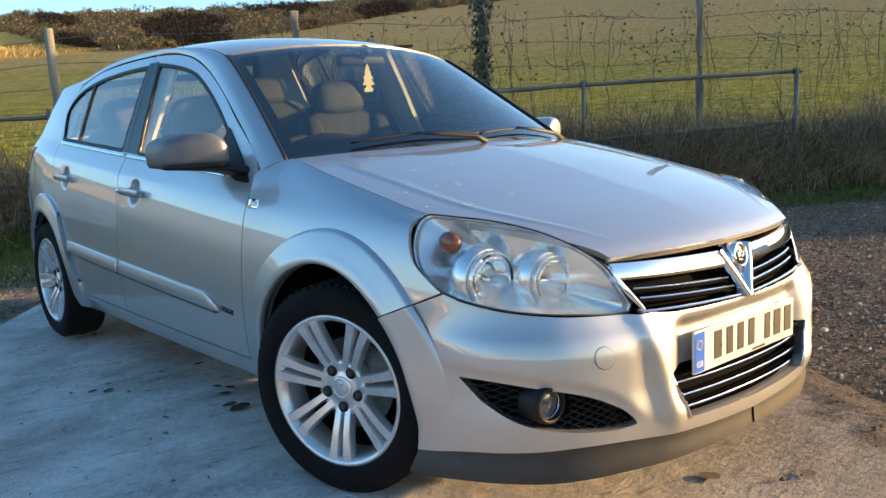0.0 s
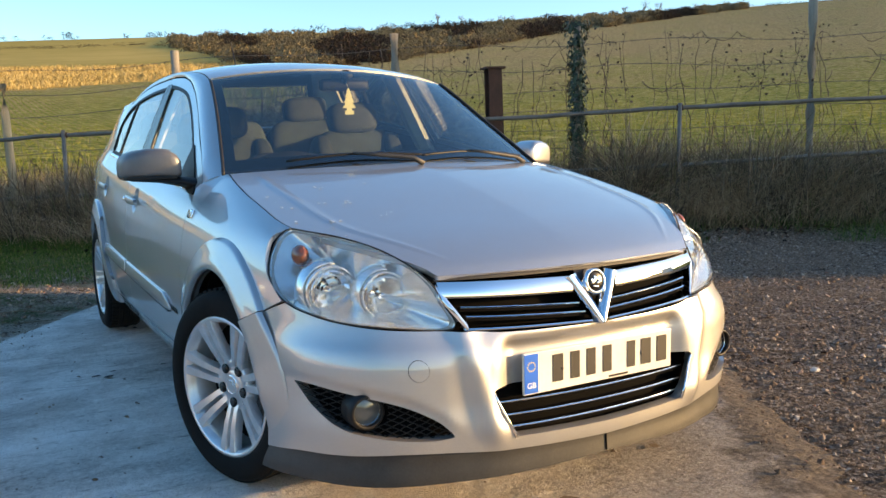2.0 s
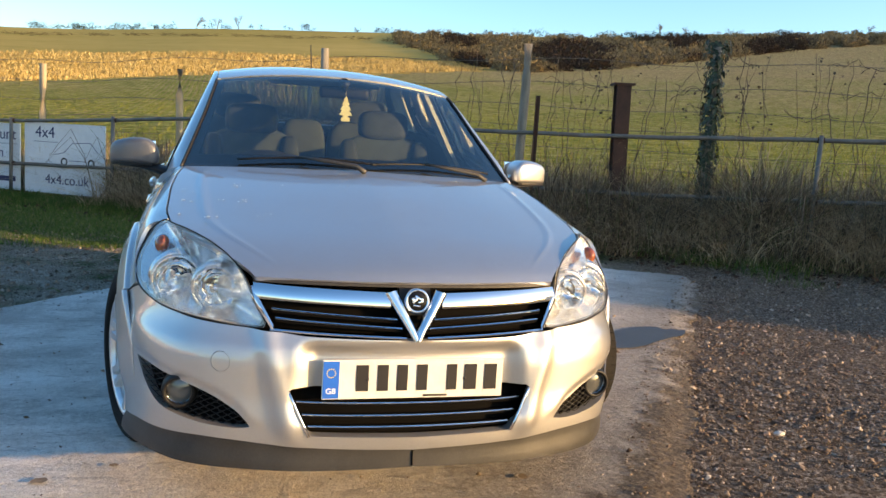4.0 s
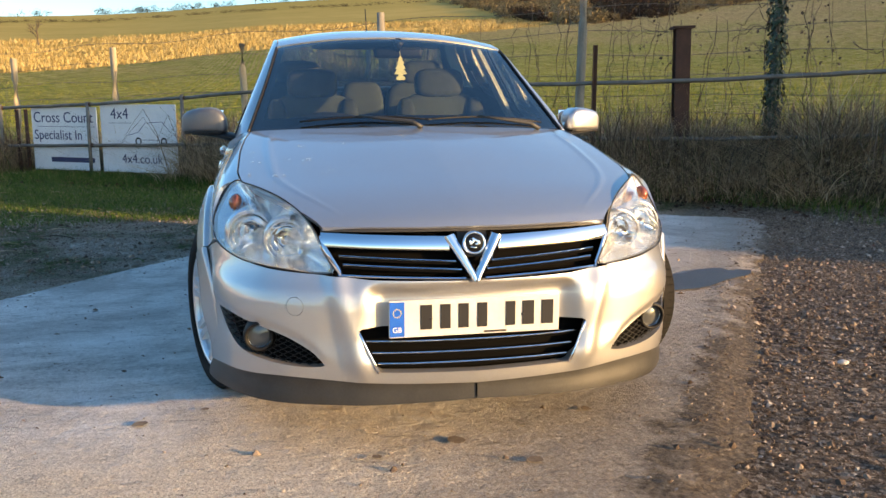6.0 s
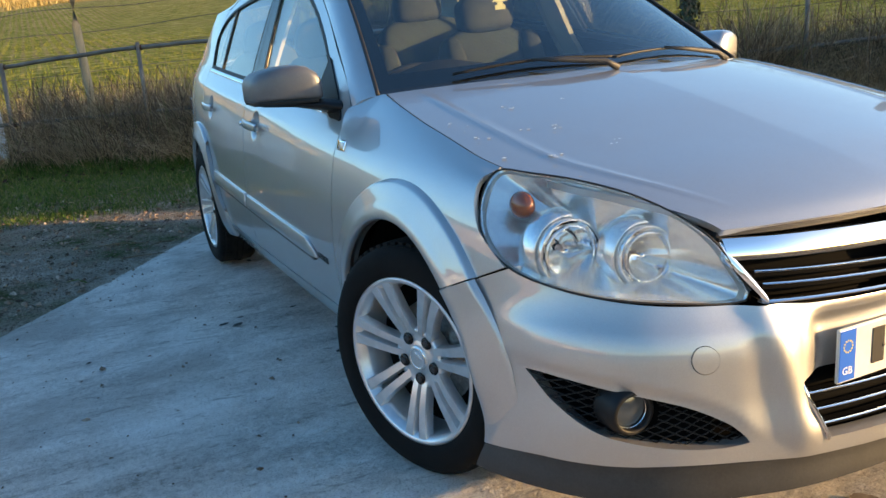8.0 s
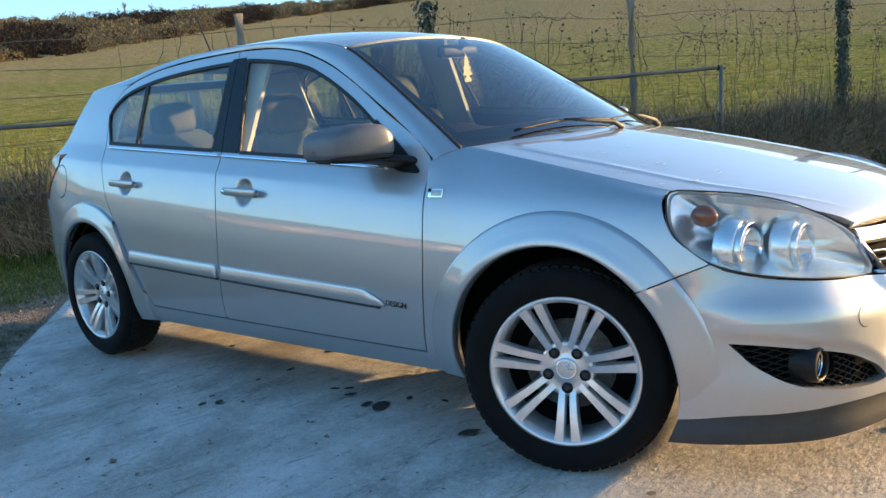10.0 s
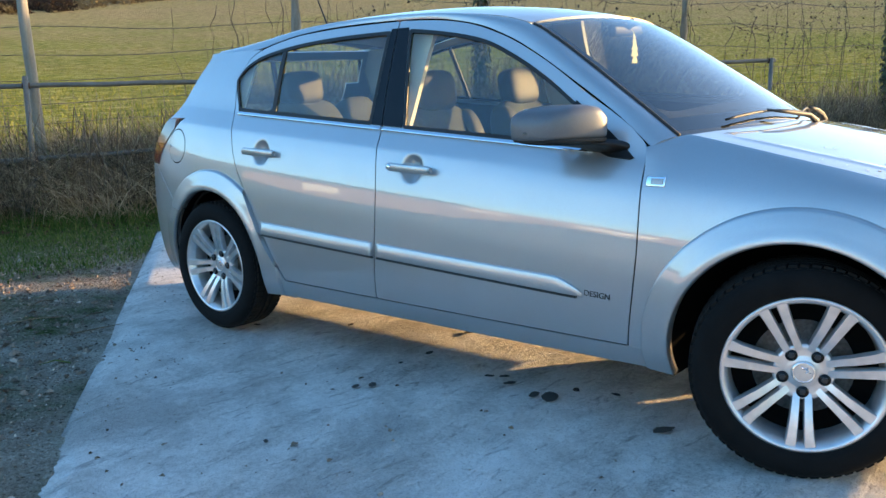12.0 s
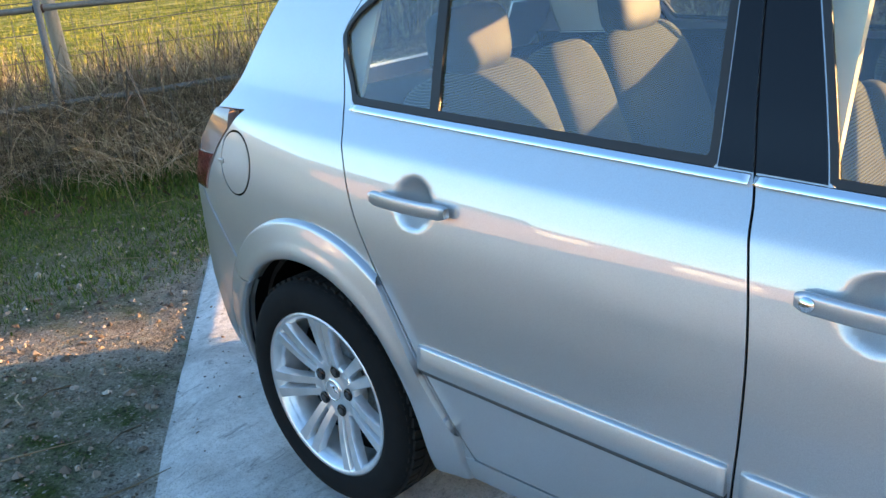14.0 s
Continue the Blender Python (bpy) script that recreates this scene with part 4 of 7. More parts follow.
def bumper_s(a, z, out=0.0):
    k = min(119, max(0, int(abs(a) * 120)))
    t = abs(a) * 120 - k
    p = plan[k].lerp(plan[k + 1], t)
    d = (plan[min(k + 2, 120)] - plan[max(k - 1, 0)]).normalized()
    n = Vector((d.y, -d.x, 0))
    wrap = 1 - 0.85 * smooth(0.62, 0.95, abs(a))
    off = face_off(z) * wrap + out
    off += 0.016 * math.exp(-((p.y - ridge_y(z)) / 0.03) ** 2) * smooth(0.22, 0.30, z)
    line = fog_top(p.y) + 0.016
    off += 0.009 * smooth(line - 0.003, line + 0.010, z) * smooth(0.40, 0.47, p.y) * smooth(0.57, 0.46, z) * smooth(0.80, 0.74, p.y)
    off -= 0.038 * smooth(0.345, 0.275, p.y) * smooth(0.30, 0.36, z) * smooth(0.535, 0.495, z)
    q = p + n * off
    return (q.x, -q.y if a >= 0 else q.y, z)


top_line = curve_of((0, 0.536), (0.30, 0.542), (0.385, 0.551), (0.42, 0.553), (0.564, 0.560), (0.674, 0.575), (0.745, 0.604), (0.765, 0.625), (0.9, 0.65))
base_line = curve_of((0, 0.230), (0.32, 0.239), (0.56, 0.248), (0.74, 0.232), (0.82, 0.205))
fog_top = curve_of((0.42, 0.275), (0.44, 0.287), (0.485, 0.33), (0.565, 0.372), (0.68, 0.404), (0.76, 0.419), (0.8, 0.42))
fog_bot = curve_of((0.42, 0.30), (0.44, 0.289), (0.50, 0.281), (0.56, 0.284), (0.67, 0.303), (0.70, 0.318), (0.735, 0.36), (0.755, 0.405), (0.77, 0.44))


def bumper_top(P):
    if P.x < 0.46:
        return bumper_joint(P.x) - GAP - P.z
    return top_line(abs(P.y)) - P.z


def fog_hole(P):
    y = abs(P.y)
    return min(fog_top(y) - P.z, P.z - fog_bot(y))


def tow_hole(P):
    return 1 - math.hypot((P.y + 0.528) / 0.0235, (P.z - 0.464) / 0.0265)


def mouth(P):
    return min(P.z - 0.268 - abs(P.y) * 0.015, 0.402 - P.z, 0.288 + (P.z - 0.268) * 0.47 - abs(P.y))


bumper_clips = [bumper_top, lambda P: P.z - base_line(abs(P.y)), lambda P: hub_dist(P.x, P.z) - ARCH if P.x < 0.5 else 1.0, lambda P: -fog_hole(P), lambda P: -mouth(P), lambda P: -tow_hole(P) - 0.06]
v, f = skin(bumper_s, -1, 1, 200, 0.19, 0.645, 42, bumper_clips, flip=True)
bumper = part("front_bumper", sheet("front_bumper", v, f, 0.03), PAINT, car)
v, f = skin(lambda a, z: bumper_s(a, z, -0.010 + 0.02 * smooth(0.24, 0.16, z)), -0.93, 0.93, 110, 0.13, 0.29, 10, [lambda P: base_line(abs(P.y)) + 0.012 - P.z, lambda P: P.z - 0.178 + abs(P.y) * 0.035, lambda P: hub_dist(P.x, P.z) - ARCH], flip=True)
part("lower_lip", sheet("lower_lip", v, f, 0.03), LIP_GREY, car, "dark grey plastic lower lip")


bm = bmesh.new()
tube(bm, [(bumper_s(0.0, z, 0.0)[0] - 0.008 + 0.02 * smooth(0.24, 0.16, z), 0.0, z) for z in (0.182, 0.20, 0.22, 0.236)], 0.0022, 6)
part("lip_seam", bm, DARK, car)


# raised lips round the wheel arches, in step with the panel joints
plan_y = curve_of(*[(p.x, p.y) for p in plan[::-3]])
lip_out = curve_of((0.0, -0.002), (0.035, 0.011), (0.08, 0.0150), (0.2, 0.0175), (0.5, 0.023), (0.85, 0.029), (0.93, 0.0285), (0.98, 0.024), (1.0, 0.012))


def lip_s(hub, on_bumper=False):
    def S(a, v):
        r = lerp(0.456, ARCH - 0.004, v)
        x, z = hub[0] + r * math.cos(a), hub[1] + r * math.sin(a)
        if on_bumper:
            return (x, -plan_y(x) + 0.003 * smooth(0.36, 0.24, z) - (lip_out(v) * 0.85 * smooth(0.5, 0.36, x) + 0.002) * smooth(0.215, 0.40, z), z)
        return side_s(x, z, lip_out(v))
    return S


front_joint = lambda P: P.z - bumper_joint(P.x) - GAP
LIPS = [(HUB_F, -12, 200, [lambda P: P.x - cut_front(P.z) - GAP, lambda P: front_joint(P) if P.x > 0.1 else 1.0, lambda P: P.z - 0.222], False),
        (HUB_F, -18, 60, [lambda P: -front_joint(P) - 2 * GAP, lambda P: P.z - 0.235], True),
        (HUB_R, -14, 200, [lambda P: cut_rear(P.z) - P.x - GAP, lambda P: rear_bumper_line(P) - GAP if P.x < -2.7 else 1.0, lambda P: P.z - 0.222], False),
        (HUB_R, 100, 200, [lambda P: -rear_bumper_line(P) - GAP, lambda P: P.z - 0.225, lambda P: -2.7 - P.x], False)]
for hub, a0, a1, clips, on_bumper in LIPS:
    v, f = skin(lip_s(hub, on_bumper), radians(a0), radians(a1), 80, 0.0, 1.0, 44, clips, flip=False)
    both_sides("arch_lip", v, f, PAINT, 0.03)
# ---- car: under-structure, so that no daylight shows through ----
def axis_pose(loc, direction, roll=0.0):
    """Turns local -y to the direction and moves to loc."""
    q = Vector((0, -1, 0)).rotation_difference(Vector(direction))
    return Matrix.Translation(loc) @ q.to_matrix().to_4x4() @ Matrix.Rotation(roll, 4, "Y")


bm = bmesh.new()
box(bm, -1.30, 0, 0.235, 1.72, 1.48, 0.05)
box(bm, -1.3, 0, 0.225, 3.7, 0.92, 0.06)
box(bm, 0.36, 0, 0.21, 0.5, 1.0, 0.04)
box(bm, -0.43, 0, 0.58, 0.04, 1.46, 0.62)
box(bm, -2.98, 0, 0.42, 0.3, 1.3, 0.4)
part("underbody", bm, DARK, car, "black underbody", flat=True)
v, f = skin(lambda x, z: side_s(x, z, -0.055), -3.0, -0.42, 40, 0.24, 1.0, 14, [lambda P: belt(P.x) - 0.015 - P.z, lambda P: hub_dist(P.x, P.z) - ARCH + 0.01])
both_sides("door_lining", v, f, DASH, 0)
v, f = skin(lambda a, z: bumper_s(a, z, -0.075), -0.9, 0.9, 60, 0.17, 0.66, 12, [lambda P: top_line(abs(P.y)) - 0.004 - P.z, lambda P: hub_dist(P.x, P.z) - ARCH - 0.01], flip=True)
part("bumper_backing", sheet("bumper_backing", v, f, 0), DARK, car)
for hub in (HUB_F, HUB_R):
    for s in (-1, 1):
        bm = bmesh.new()
        spin(bm, [(0.20, 0.44), (0.366, 0.44), (0.366, 0.80)], 40, arc=radians(208), start=radians(-14))
        for vv in bm.verts:
            vv.co = Vector((vv.co.x + hub[0], vv.co.y * s, vv.co.z + hub[1]))
        part("arch_liner", bm, DARK, car, "black wheel arch liner")


# ---- wheels ----
def build_wheel(loc, side, steer=0.0, turn=0.0):
    m = Matrix.Translation(loc) @ Matrix.Rotation(steer, 4, "Z")
    if side > 0:
        m = m @ Matrix.Rotation(math.pi, 4, "Z")
    R, w = 0.301, 0.1
    bm = bmesh.new()
    # barrel with its outer flange
    spin(bm, [(0.195, 0.09), (0.19, 0.02), (0.196, -0.06), (0.206, -0.082), (0.219, -0.088), (0.2205, -0.094), (0.214, -0.097), (0.206, -0.092), (0.199, -0.078)], 72)
    sharpen(bm)
    rim = part("wheel", bm, ALLOY, car, "silver alloy wheel with seven double spokes")
    # spokes
    bm = bmesh.new()
    for k in range(7):
        a = radians(270 + turn) + 2 * math.pi * k / 7
        ca, sa = math.cos(a), math.sin(a)
        for s in (-1, 1):
            rings = []
            for r, off, hw, y0, dp in ((0.05, 0.0140, 0.0115, -0.054, 0.034), (0.08, 0.0160, 0.0118, -0.066, 0.036), (0.13, 0.0185, 0.0132, -0.080, 0.036), (0.18, 0.0225, 0.0152, -0.089, 0.034), (0.208, 0.0262, 0.0178, -0.093, 0.03)):
                ring = []
                for du, dy in ((-1, 0.75), (-0.92, 0.12), (-0.78, 0.0), (0.78, 0.0), (0.92, 0.12), (1, 0.75)):
                    t = s * off + du * hw
                    ring.append(bm.verts.new((r * ca - t * sa, y0 + dy * dp, r * sa + t * ca)))
                rings.append(ring)
            for A, B in zip(rings, rings[1:]):
                for j in range(5):
                    bm.faces.new((A[j], A[j + 1], B[j + 1], B[j]))
    bmesh.ops.recalc_face_normals(bm, faces=bm.faces)
    sharpen(bm, 50)
    part("spokes", bm, ALLOY, rim)
    bm = bmesh.new()
    spin(bm, [(0.0, -0.060), (0.037, -0.0605), (0.042, -0.058), (0.05, -0.0565), (0.066, -0.0585), (0.076, -0.061), (0.081, -0.055), (0.083, -0.02)], 48)
    part("hub", bm, ALLOY, rim)
    bm = bmesh.new()
    spin(bm, [(0.0, -0.064), (0.025, -0.0642), (0.031, -0.0635), (0.0335, -0.061), (0.0345, -0.055)], 32)
    part("centre_cap", bm, ALLOY, rim)
    bm = bmesh.new()
    spin(bm, [(0.0255, -0.0638), (0.0275, -0.0658), (0.0295, -0.0638)], 32)
    for k in range(5):
        box(bm, 0.012 * math.cos(k * 1.3), -0.0648, 0.012 * math.sin(k * 1.3), 0.016, 0.002, 0.0045, Matrix.Rotation(k * 0.9, 4, "Y"))
    part("cap_emblem", bm, CHROME, rim, "raised round emblem")
    for k in range(5):
        a = radians(90 + turn) + 2 * math.pi * k / 5 + radians(180)
        bm = bmesh.new()
        c = Matrix.Translation((0.0565 * math.cos(a), 0, 0.0565 * math.sin(a)))
        # flat black disc: the shaded depth of the bolt hole is in its colour
        spin(bm, [(0.0, -0.0625), (0.0155, -0.0625), (0.0165, -0.061), (0.0165, -0.045)], 20, c)
        part("bolt_recess", bm, GLOSS_BLACK, rim)
        bm = bmesh.new()
        spin(bm, [(0.0, -0.066), (0.006, -0.066), (0.0088, -0.0645), (0.0092, -0.062)], 6, c)
        part("wheel_bolt", bm, GREY_PLASTIC, rim, flat=True)
    # brake disc behind
    bm = bmesh.new()
    spin(bm, [(0.0, -0.012), (0.06, -0.012), (0.062, -0.002), (0.135, -0.002), (0.135, 0.02), (0.0, 0.02)], 40)
    part("brake_disc", bm, mottled_disc, rim, "dull steel brake disc")
    bm = bmesh.new()
    spin(bm, [(0.0, 0.0), (0.198, 0.0)], 40)
    part("wheel_back", bm, DARK, rim)
    # tyre
    bm = bmesh.new()
    prof = [(0.206, 0.08), (0.225, 0.092), (0.262, 0.095), (0.282, 0.089), (0.293, 0.078), (R - 0.003, 0.06), (R + 0.001, 0.0), (R - 0.002, -0.066), (0.295, -0.084), (0.285, -0.096), (0.275, -0.1012), (0.262, -0.104), (0.24, -0.1045), (0.228, -0.101), (0.2195, -0.094), (0.213, -0.09)]
    spin(bm, prof, 96)
    tyre = part("tyre", bm, RUBBER, rim, "black rubber tyre")
    bm = bmesh.new()
    for k in range(64):
        a = 2 * math.pi * k / 64
        for s in (-1, 1):
            mm = Matrix.Rotation(a + (0.02 if s > 0 else 0), 4, "Y")
            box(bm, R - 0.001, s * 0.058, 0, 0.008, 0.036, 0.0225, mm @ Matrix.Rotation(0.18 * s, 4, "X"))
            box(bm, 0.2925, s * 0.0805, 0, 0.006, 0.010, 0.016, mm)
    for y in (-0.03, 0.0, 0.03):
        spin(bm, [(R, y - 0.011), (R + 0.0045, y - 0.0095), (R + 0.0045, y + 0.0095), (R, y + 0.011)], 96)
    part("tread", bm, TREAD, rim, flat=True)
    for o in (rim, *rim.children_recursive):
        if o is rim:
            o.matrix_basis = m
    return rim


mottled_disc = mottled("brake_steel", (0.16, 0.13, 0.11), (0.3, 0.28, 0.26), 30, 120, 0.45, 0.0005, 0.8)
for s in (-1, 1):
    build_wheel((HUB_F[0], 0.748 * s, HUB_F[1]), s, radians(19), 0)
    build_wheel((HUB_R[0], 0.752 * s, HUB_R[1]), s, 0, 21)

# ---- headlamps ----
LAMP = [(0.737, 0.418, 0.556), (0.724, 0.438, 0.62), (0.702, 0.455, 0.664), (0.66, 0.476, 0.699), (0.61, 0.507, 0.730), (0.55, 0.553, 0.760), (0.47, 0.614, 0.784), (0.385, 0.672, 0.797), (0.320, 0.700, 0.800),
        (0.317, 0.732, 0.775), (0.335, 0.763, 0.72), (0.372, 0.776, 0.672), (0.43, 0.768, 0.63), (0.50, 0.738, 0.602), (0.60, 0.672, 0.580), (0.68, 0.566, 0.565)]
LAMP_OUT = Vector((0.72, 0.5, 0.42)).normalized()
for s in (-1, 1):
    flip_y = Matrix.Diagonal((1, s, 1, 1))
    loop = chain(LAMP, 72, closed=True)
    lamp_v, lamp_f = patch(loop, LAMP_OUT * 0.034, 10)
    v2, f2 = patch([p - LAMP_OUT * 0.004 for p in loop], LAMP_OUT * -0.05, 8)
    for i, q in enumerate(v2[:-1]):
        ring, col = divmod(i, 72)
        if 1 <= ring <= 6:
            q += LAMP_OUT * 0.003 * (1 if (col // 3) % 2 else -1) * (1 if ring % 2 else 0.4)
    orient = lambda f: [q[::-1] for q in f] if s > 0 else f
    lamp = part("headlamp", sheet("headlamp", [flip_y @ p for p in v2], orient(f2), 0), LAMP_BODY, car, "clear-lensed headlamp with round reflectors")
    lens = part("lens", sheet("lens", [flip_y @ p for p in lamp_v], orient(lamp_f), 0), LENS, lamp, "slightly hazy clear lens")
    lens.visible_shadow = False
    bm = bmesh.new()
    tube(bm, [flip_y @ (p + LAMP_OUT * 0.001) for p in loop] + [flip_y @ loop[0]], 0.0022, 6)
    part("lamp_seal", bm, SEAL, lamp)
    for (x, y, z), r, dark in (((0.605, 0.545, 0.637), 0.050, True), ((0.506, 0.654, 0.645), 0.056, False)):
        m = axis_pose((x, s * y, z), (1, 0.10 * s, 0.02))
        bm = bmesh.new()
        prof = [(0.0, 0.055), (r * 0.4, 0.05), (r * 0.8, 0.034), (r * 1.05, 0.012), (r * 1.18, -0.003)]
        spin(bm, prof, 40, m)
        part("reflector", bm, REFLECTOR, lamp, "mirror-bright reflector bowl")
        bm = bmesh.new()
        spin(bm, [(r * 0.93, 0.004), (r * 0.94, -0.005), (r * 0.97, -0.0065), (r * 1.0, -0.005), (r * 1.01, 0.004)], 40, m)
        part("reflector_ring", bm, CHROME, lamp)
        bm = bmesh.new()
        spin(bm, [(r * 1.17, -0.002), (r * 1.20, -0.006), (r * 1.235, -0.005), (r * 1.25, 0.003), (r * 1.27, 0.05)], 40, m)
        part("reflector_bezel", bm, LAMP_BODY, lamp)
        bm = bmesh.new()
        spin(bm, [(0.0, 0.010), (0.006, 0.011), (0.008, 0.018), (0.0085, 0.05)], 16, m)
        part("bulb_shield", bm, CHROME, lamp)
        bm = bmesh.new()
        spin(bm, [(r * 0.62, 0.044), (r * 0.63, 0.036), (r * 0.66, 0.034), (r * 0.69, 0.036), (r * 0.70, 0.044)], 40, m)
        part("inner_ring", bm, CHROME, lamp)
        bm = bmesh.new()
        spin(bm, [(r * 1.26, 0.06), (r * 1.27, 0.012), (r * 1.36, 0.010), (r * 1.37, 0.014), (r * 1.44, 0.016), (r * 1.45, 0.024), (r * 1.52, 0.028), (r * 1.53, 0.06)], 40, m, arc=radians(200), start=radians(80 if s < 0 else -100))
        part("stepped_bezel", sharpen(bm, 30), LAMP_BODY, lamp)
    rim_in = [flip_y @ (p - LAMP_OUT * 0.006) for p in loop]
    mid = sum(rim_in, Vector()) / len(rim_in)
    rows = [rim_in, [p.lerp(mid, 0.055) for p in rim_in], [p.lerp(mid, 0.075) - flip_y @ LAMP_OUT * 0.02 for p in rim_in]]
    v3, f3 = loft(rows, close_u=True, flip=s < 0)
    part("lamp_surround", raw_mesh("lamp_surround", v3, f3), LAMP_GREY, lamp, "grey inner lamp surround")
    bm = bmesh.new()
    bmesh.ops.create_uvsphere(bm, u_segments=20, v_segments=12, radius=0.029)
    for vv in bm.verts:
        vv.co = Vector((vv.co.x * 1.25 + 0.405, s * (vv.co.y * 0.8 + 0.700), vv.co.z + 0.735))
    part("indicator_bulb", bm, AMBER, lamp, "amber indicator bulb")


# ---- grille, badge and lower mouth ----
def face(y, z, d=0.0):
    """A point on the car's nose at this y and height, d in front of the skin."""
    return Vector((plan_x(abs(y)) + face_off(z) + d, y, z))


def nose_bar(name, mat, y0, y1, zt0, zt1, zb0, zb1, out, depth, parent, n=14, label="", crown=0.35):
    """A bar across the nose between two ends given by their top and bottom heights."""
    rows = []
    for i in range(n + 1):
        t = i / n
        y, a, b = lerp(y0, y1, t), lerp(zt0, zt1, t), lerp(zb0, zb1, t)
        h = (a - b) * 0.18
        rows.append([face(y, a, out - depth), face(y, a, out - h * crown), face(y, a - h, out), face(y, (a + b) / 2, out + 0.002), face(y, b + h, out), face(y, b, out - h * crown), face(y, b, out - depth)])
    v, f = loft(rows, flip=(y1 > y0))
    f.append(tuple(range(7)) if y1 > y0 else tuple(range(7))[::-1])
    k = len(v) - 7
    f.append(tuple(range(k, k + 7))[::-1] if y1 > y0 else tuple(range(k, k + 7)))
    me = raw_mesh(name, v, f)
    bm = bmesh.new()
    bm.from_mesh(me)
    sharpen(bm, 40)
    return part(name, bm, mat, parent, label)


v, f = skin(lambda y, z: face(y, z, -0.055), -0.44, 0.44, 44, 0.515, 0.70, 8, [lambda P: 0.69 - P.z])
grille = part("grille", sheet("grille", v, f, 0), DARK, car, "black grille with chrome bar and slats")
for s in (-1, 1):
    nose_bar("chrome_bar", CHROME, 0.446 * s, 0.075 * s, 0.674, 0.663, 0.634, 0.622, 0.004, 0.04, grille, label="polished chrome bar")
    nose_bar("frame_side", CHROME, 0.450 * s, 0.392 * s, 0.668, 0.568, 0.634, 0.549, 0.004, 0.03, grille, 6)
    nose_bar("frame_base", CHROME, 0.400 * s, 0.03 * s, 0.558, 0.545, 0.552, 0.539, 0.0, 0.03, grille)
    for a, b, c, e in ((0.610, 0.592, 0.395, 0.055), (0.586, 0.568, 0.385, 0.04)):
        nose_bar("slat", CHROME, c * s, e * s, a, b, a - 0.0045, b - 0.0045, -0.010, 0.004, grille)
        nose_bar("slat_back", DARK, c * s, e * s, a - 0.003, b - 0.003, a - 0.013, b - 0.013, -0.015, 0.02, grille)
    # arms of the V
    rows = []
    for i in range(9):
        t = i / 8
        y, z = lerp(0.073, 0.0, t), lerp(0.665, 0.536, t)
        w = lerp(0.030, 0.014, t)
        yo, yi = y + w * 0.55, max(0.0, y - w * 0.45)
        rows.append([face(s * yo, z - 0.004, -0.03), face(s * yo, z - 0.004, 0.006), face(s * (yo * 0.7 + yi * 0.3), z, 0.011), face(s * yi, z + 0.006, 0.009), face(s * yi, z + 0.006, -0.03)])
    v, f = loft(rows, flip=s < 0)
    part("chrome_v", raw_mesh("chrome_v", v, f), CHROME, grille, "chrome V of the grille")
# round badge
bm = bmesh.new()
m = axis_pose(face(0, 0.643, 0.004), (1, 0, 0.18))
spin(bm, [(0.0, -0.007), (0.024, -0.007), (0.0265, -0.006), (0.028, 0.0)], 40, m)
badge = part("badge", bm, GLOSS_BLACK, grille, "round dark badge with chrome ring")
bm = bmesh.new()
spin(bm, [(0.027, 0.0), (0.0275, -0.009), (0.031, -0.011), (0.0345, -0.008), (0.036, 0.004), (0.036, 0.03)], 40, m)
part("badge_ring", bm, CHROME, badge)
bm = bmesh.new()
for k, (dx, dz, w, h, a) in enumerate(((0, 0.008, 0.026, 0.006, 0.4), (-0.006, -0.004, 0.008, 0.018, 0.5), (0.008, -0.006, 0.016, 0.006, -0.5), (0.011, 0.004, 0.006, 0.014, 0.1), (-0.012, 0.006, 0.007, 0.010, -0.4), (0.0, -0.014, 0.02, 0.004, 0.0))):
    box(bm, dx, -0.009, dz, w, 0.004, h, m @ Matrix.Rotation(a, 4, "Y"), 0.0015)
part("badge_relief", bm, CHROME, badge, "plain raised chrome shape")
nose_bar("badge_block", BLACK_PLASTIC, -0.045, 0.045, 0.688, 0.688, 0.60, 0.60, -0.015, 0.03, grille, 6)
# dusty ledge under the bonnet's lip
nose_bar("grille_ledge", GREY_PLASTIC, -0.445, 0.445, 0.688, 0.688, 0.675, 0.675, -0.012, 0.04, grille, 30)
# lower mouth
v, f = skin(lambda y, z: face(y, z, -0.06), -0.36, 0.36, 40, 0.26, 0.41, 6)
mouth_part = part("lower_grille", sheet("lower_grille", v, f, 0), DARK, bumper, "black lower grille with bright slats")
for z, w in ((0.362, 0.325), (0.328, 0.308), (0.296, 0.292)):
    nose_bar("slat", CHROME, -w, w, z, z, z - 0.004, z - 0.004, -0.020, 0.003, mouth_part, 30)
    nose_bar("slat_back", DARK, -w, w, z - 0.003, z - 0.003, z - 0.013, z - 0.013, -0.026, 0.02, mouth_part, 30)
for s in (-1, 1):
    bm = bmesh.new()
    tube(bm, [face(s * (0.290 + (z - 0.268) * 0.47), z, 0.003) for z in [0.272, 0.30, 0.33, 0.36, 0.398]], 0.005, 6)
    part("mouth_trim", bm, CHROME, mouth_part)
# number plate: the registration is left as plain bars
PX = 0.815
bm = bmesh.new()
box(bm, PX, 0, 0.427, 0.008, 0.52, 0.111, None, 0.003)
plate = part("number_plate", bm, PLATE_WHITE, car, "white front number plate with blue band", flat=True)
bm = bmesh.new()
box(bm, PX + 0.0045, -0.236, 0.427, 0.001, 0.044, 0.104)
part("blue_band", bm, PLATE_BLUE, plate, flat=True)
bm = bmesh.new()
for k in range(12):
    a = math.pi * k / 6
    box(bm, PX + 0.0054, -0.236 + 0.012 * math.cos(a), 0.446 + 0.012 * math.sin(a), 0.0006, 0.003, 0.003)
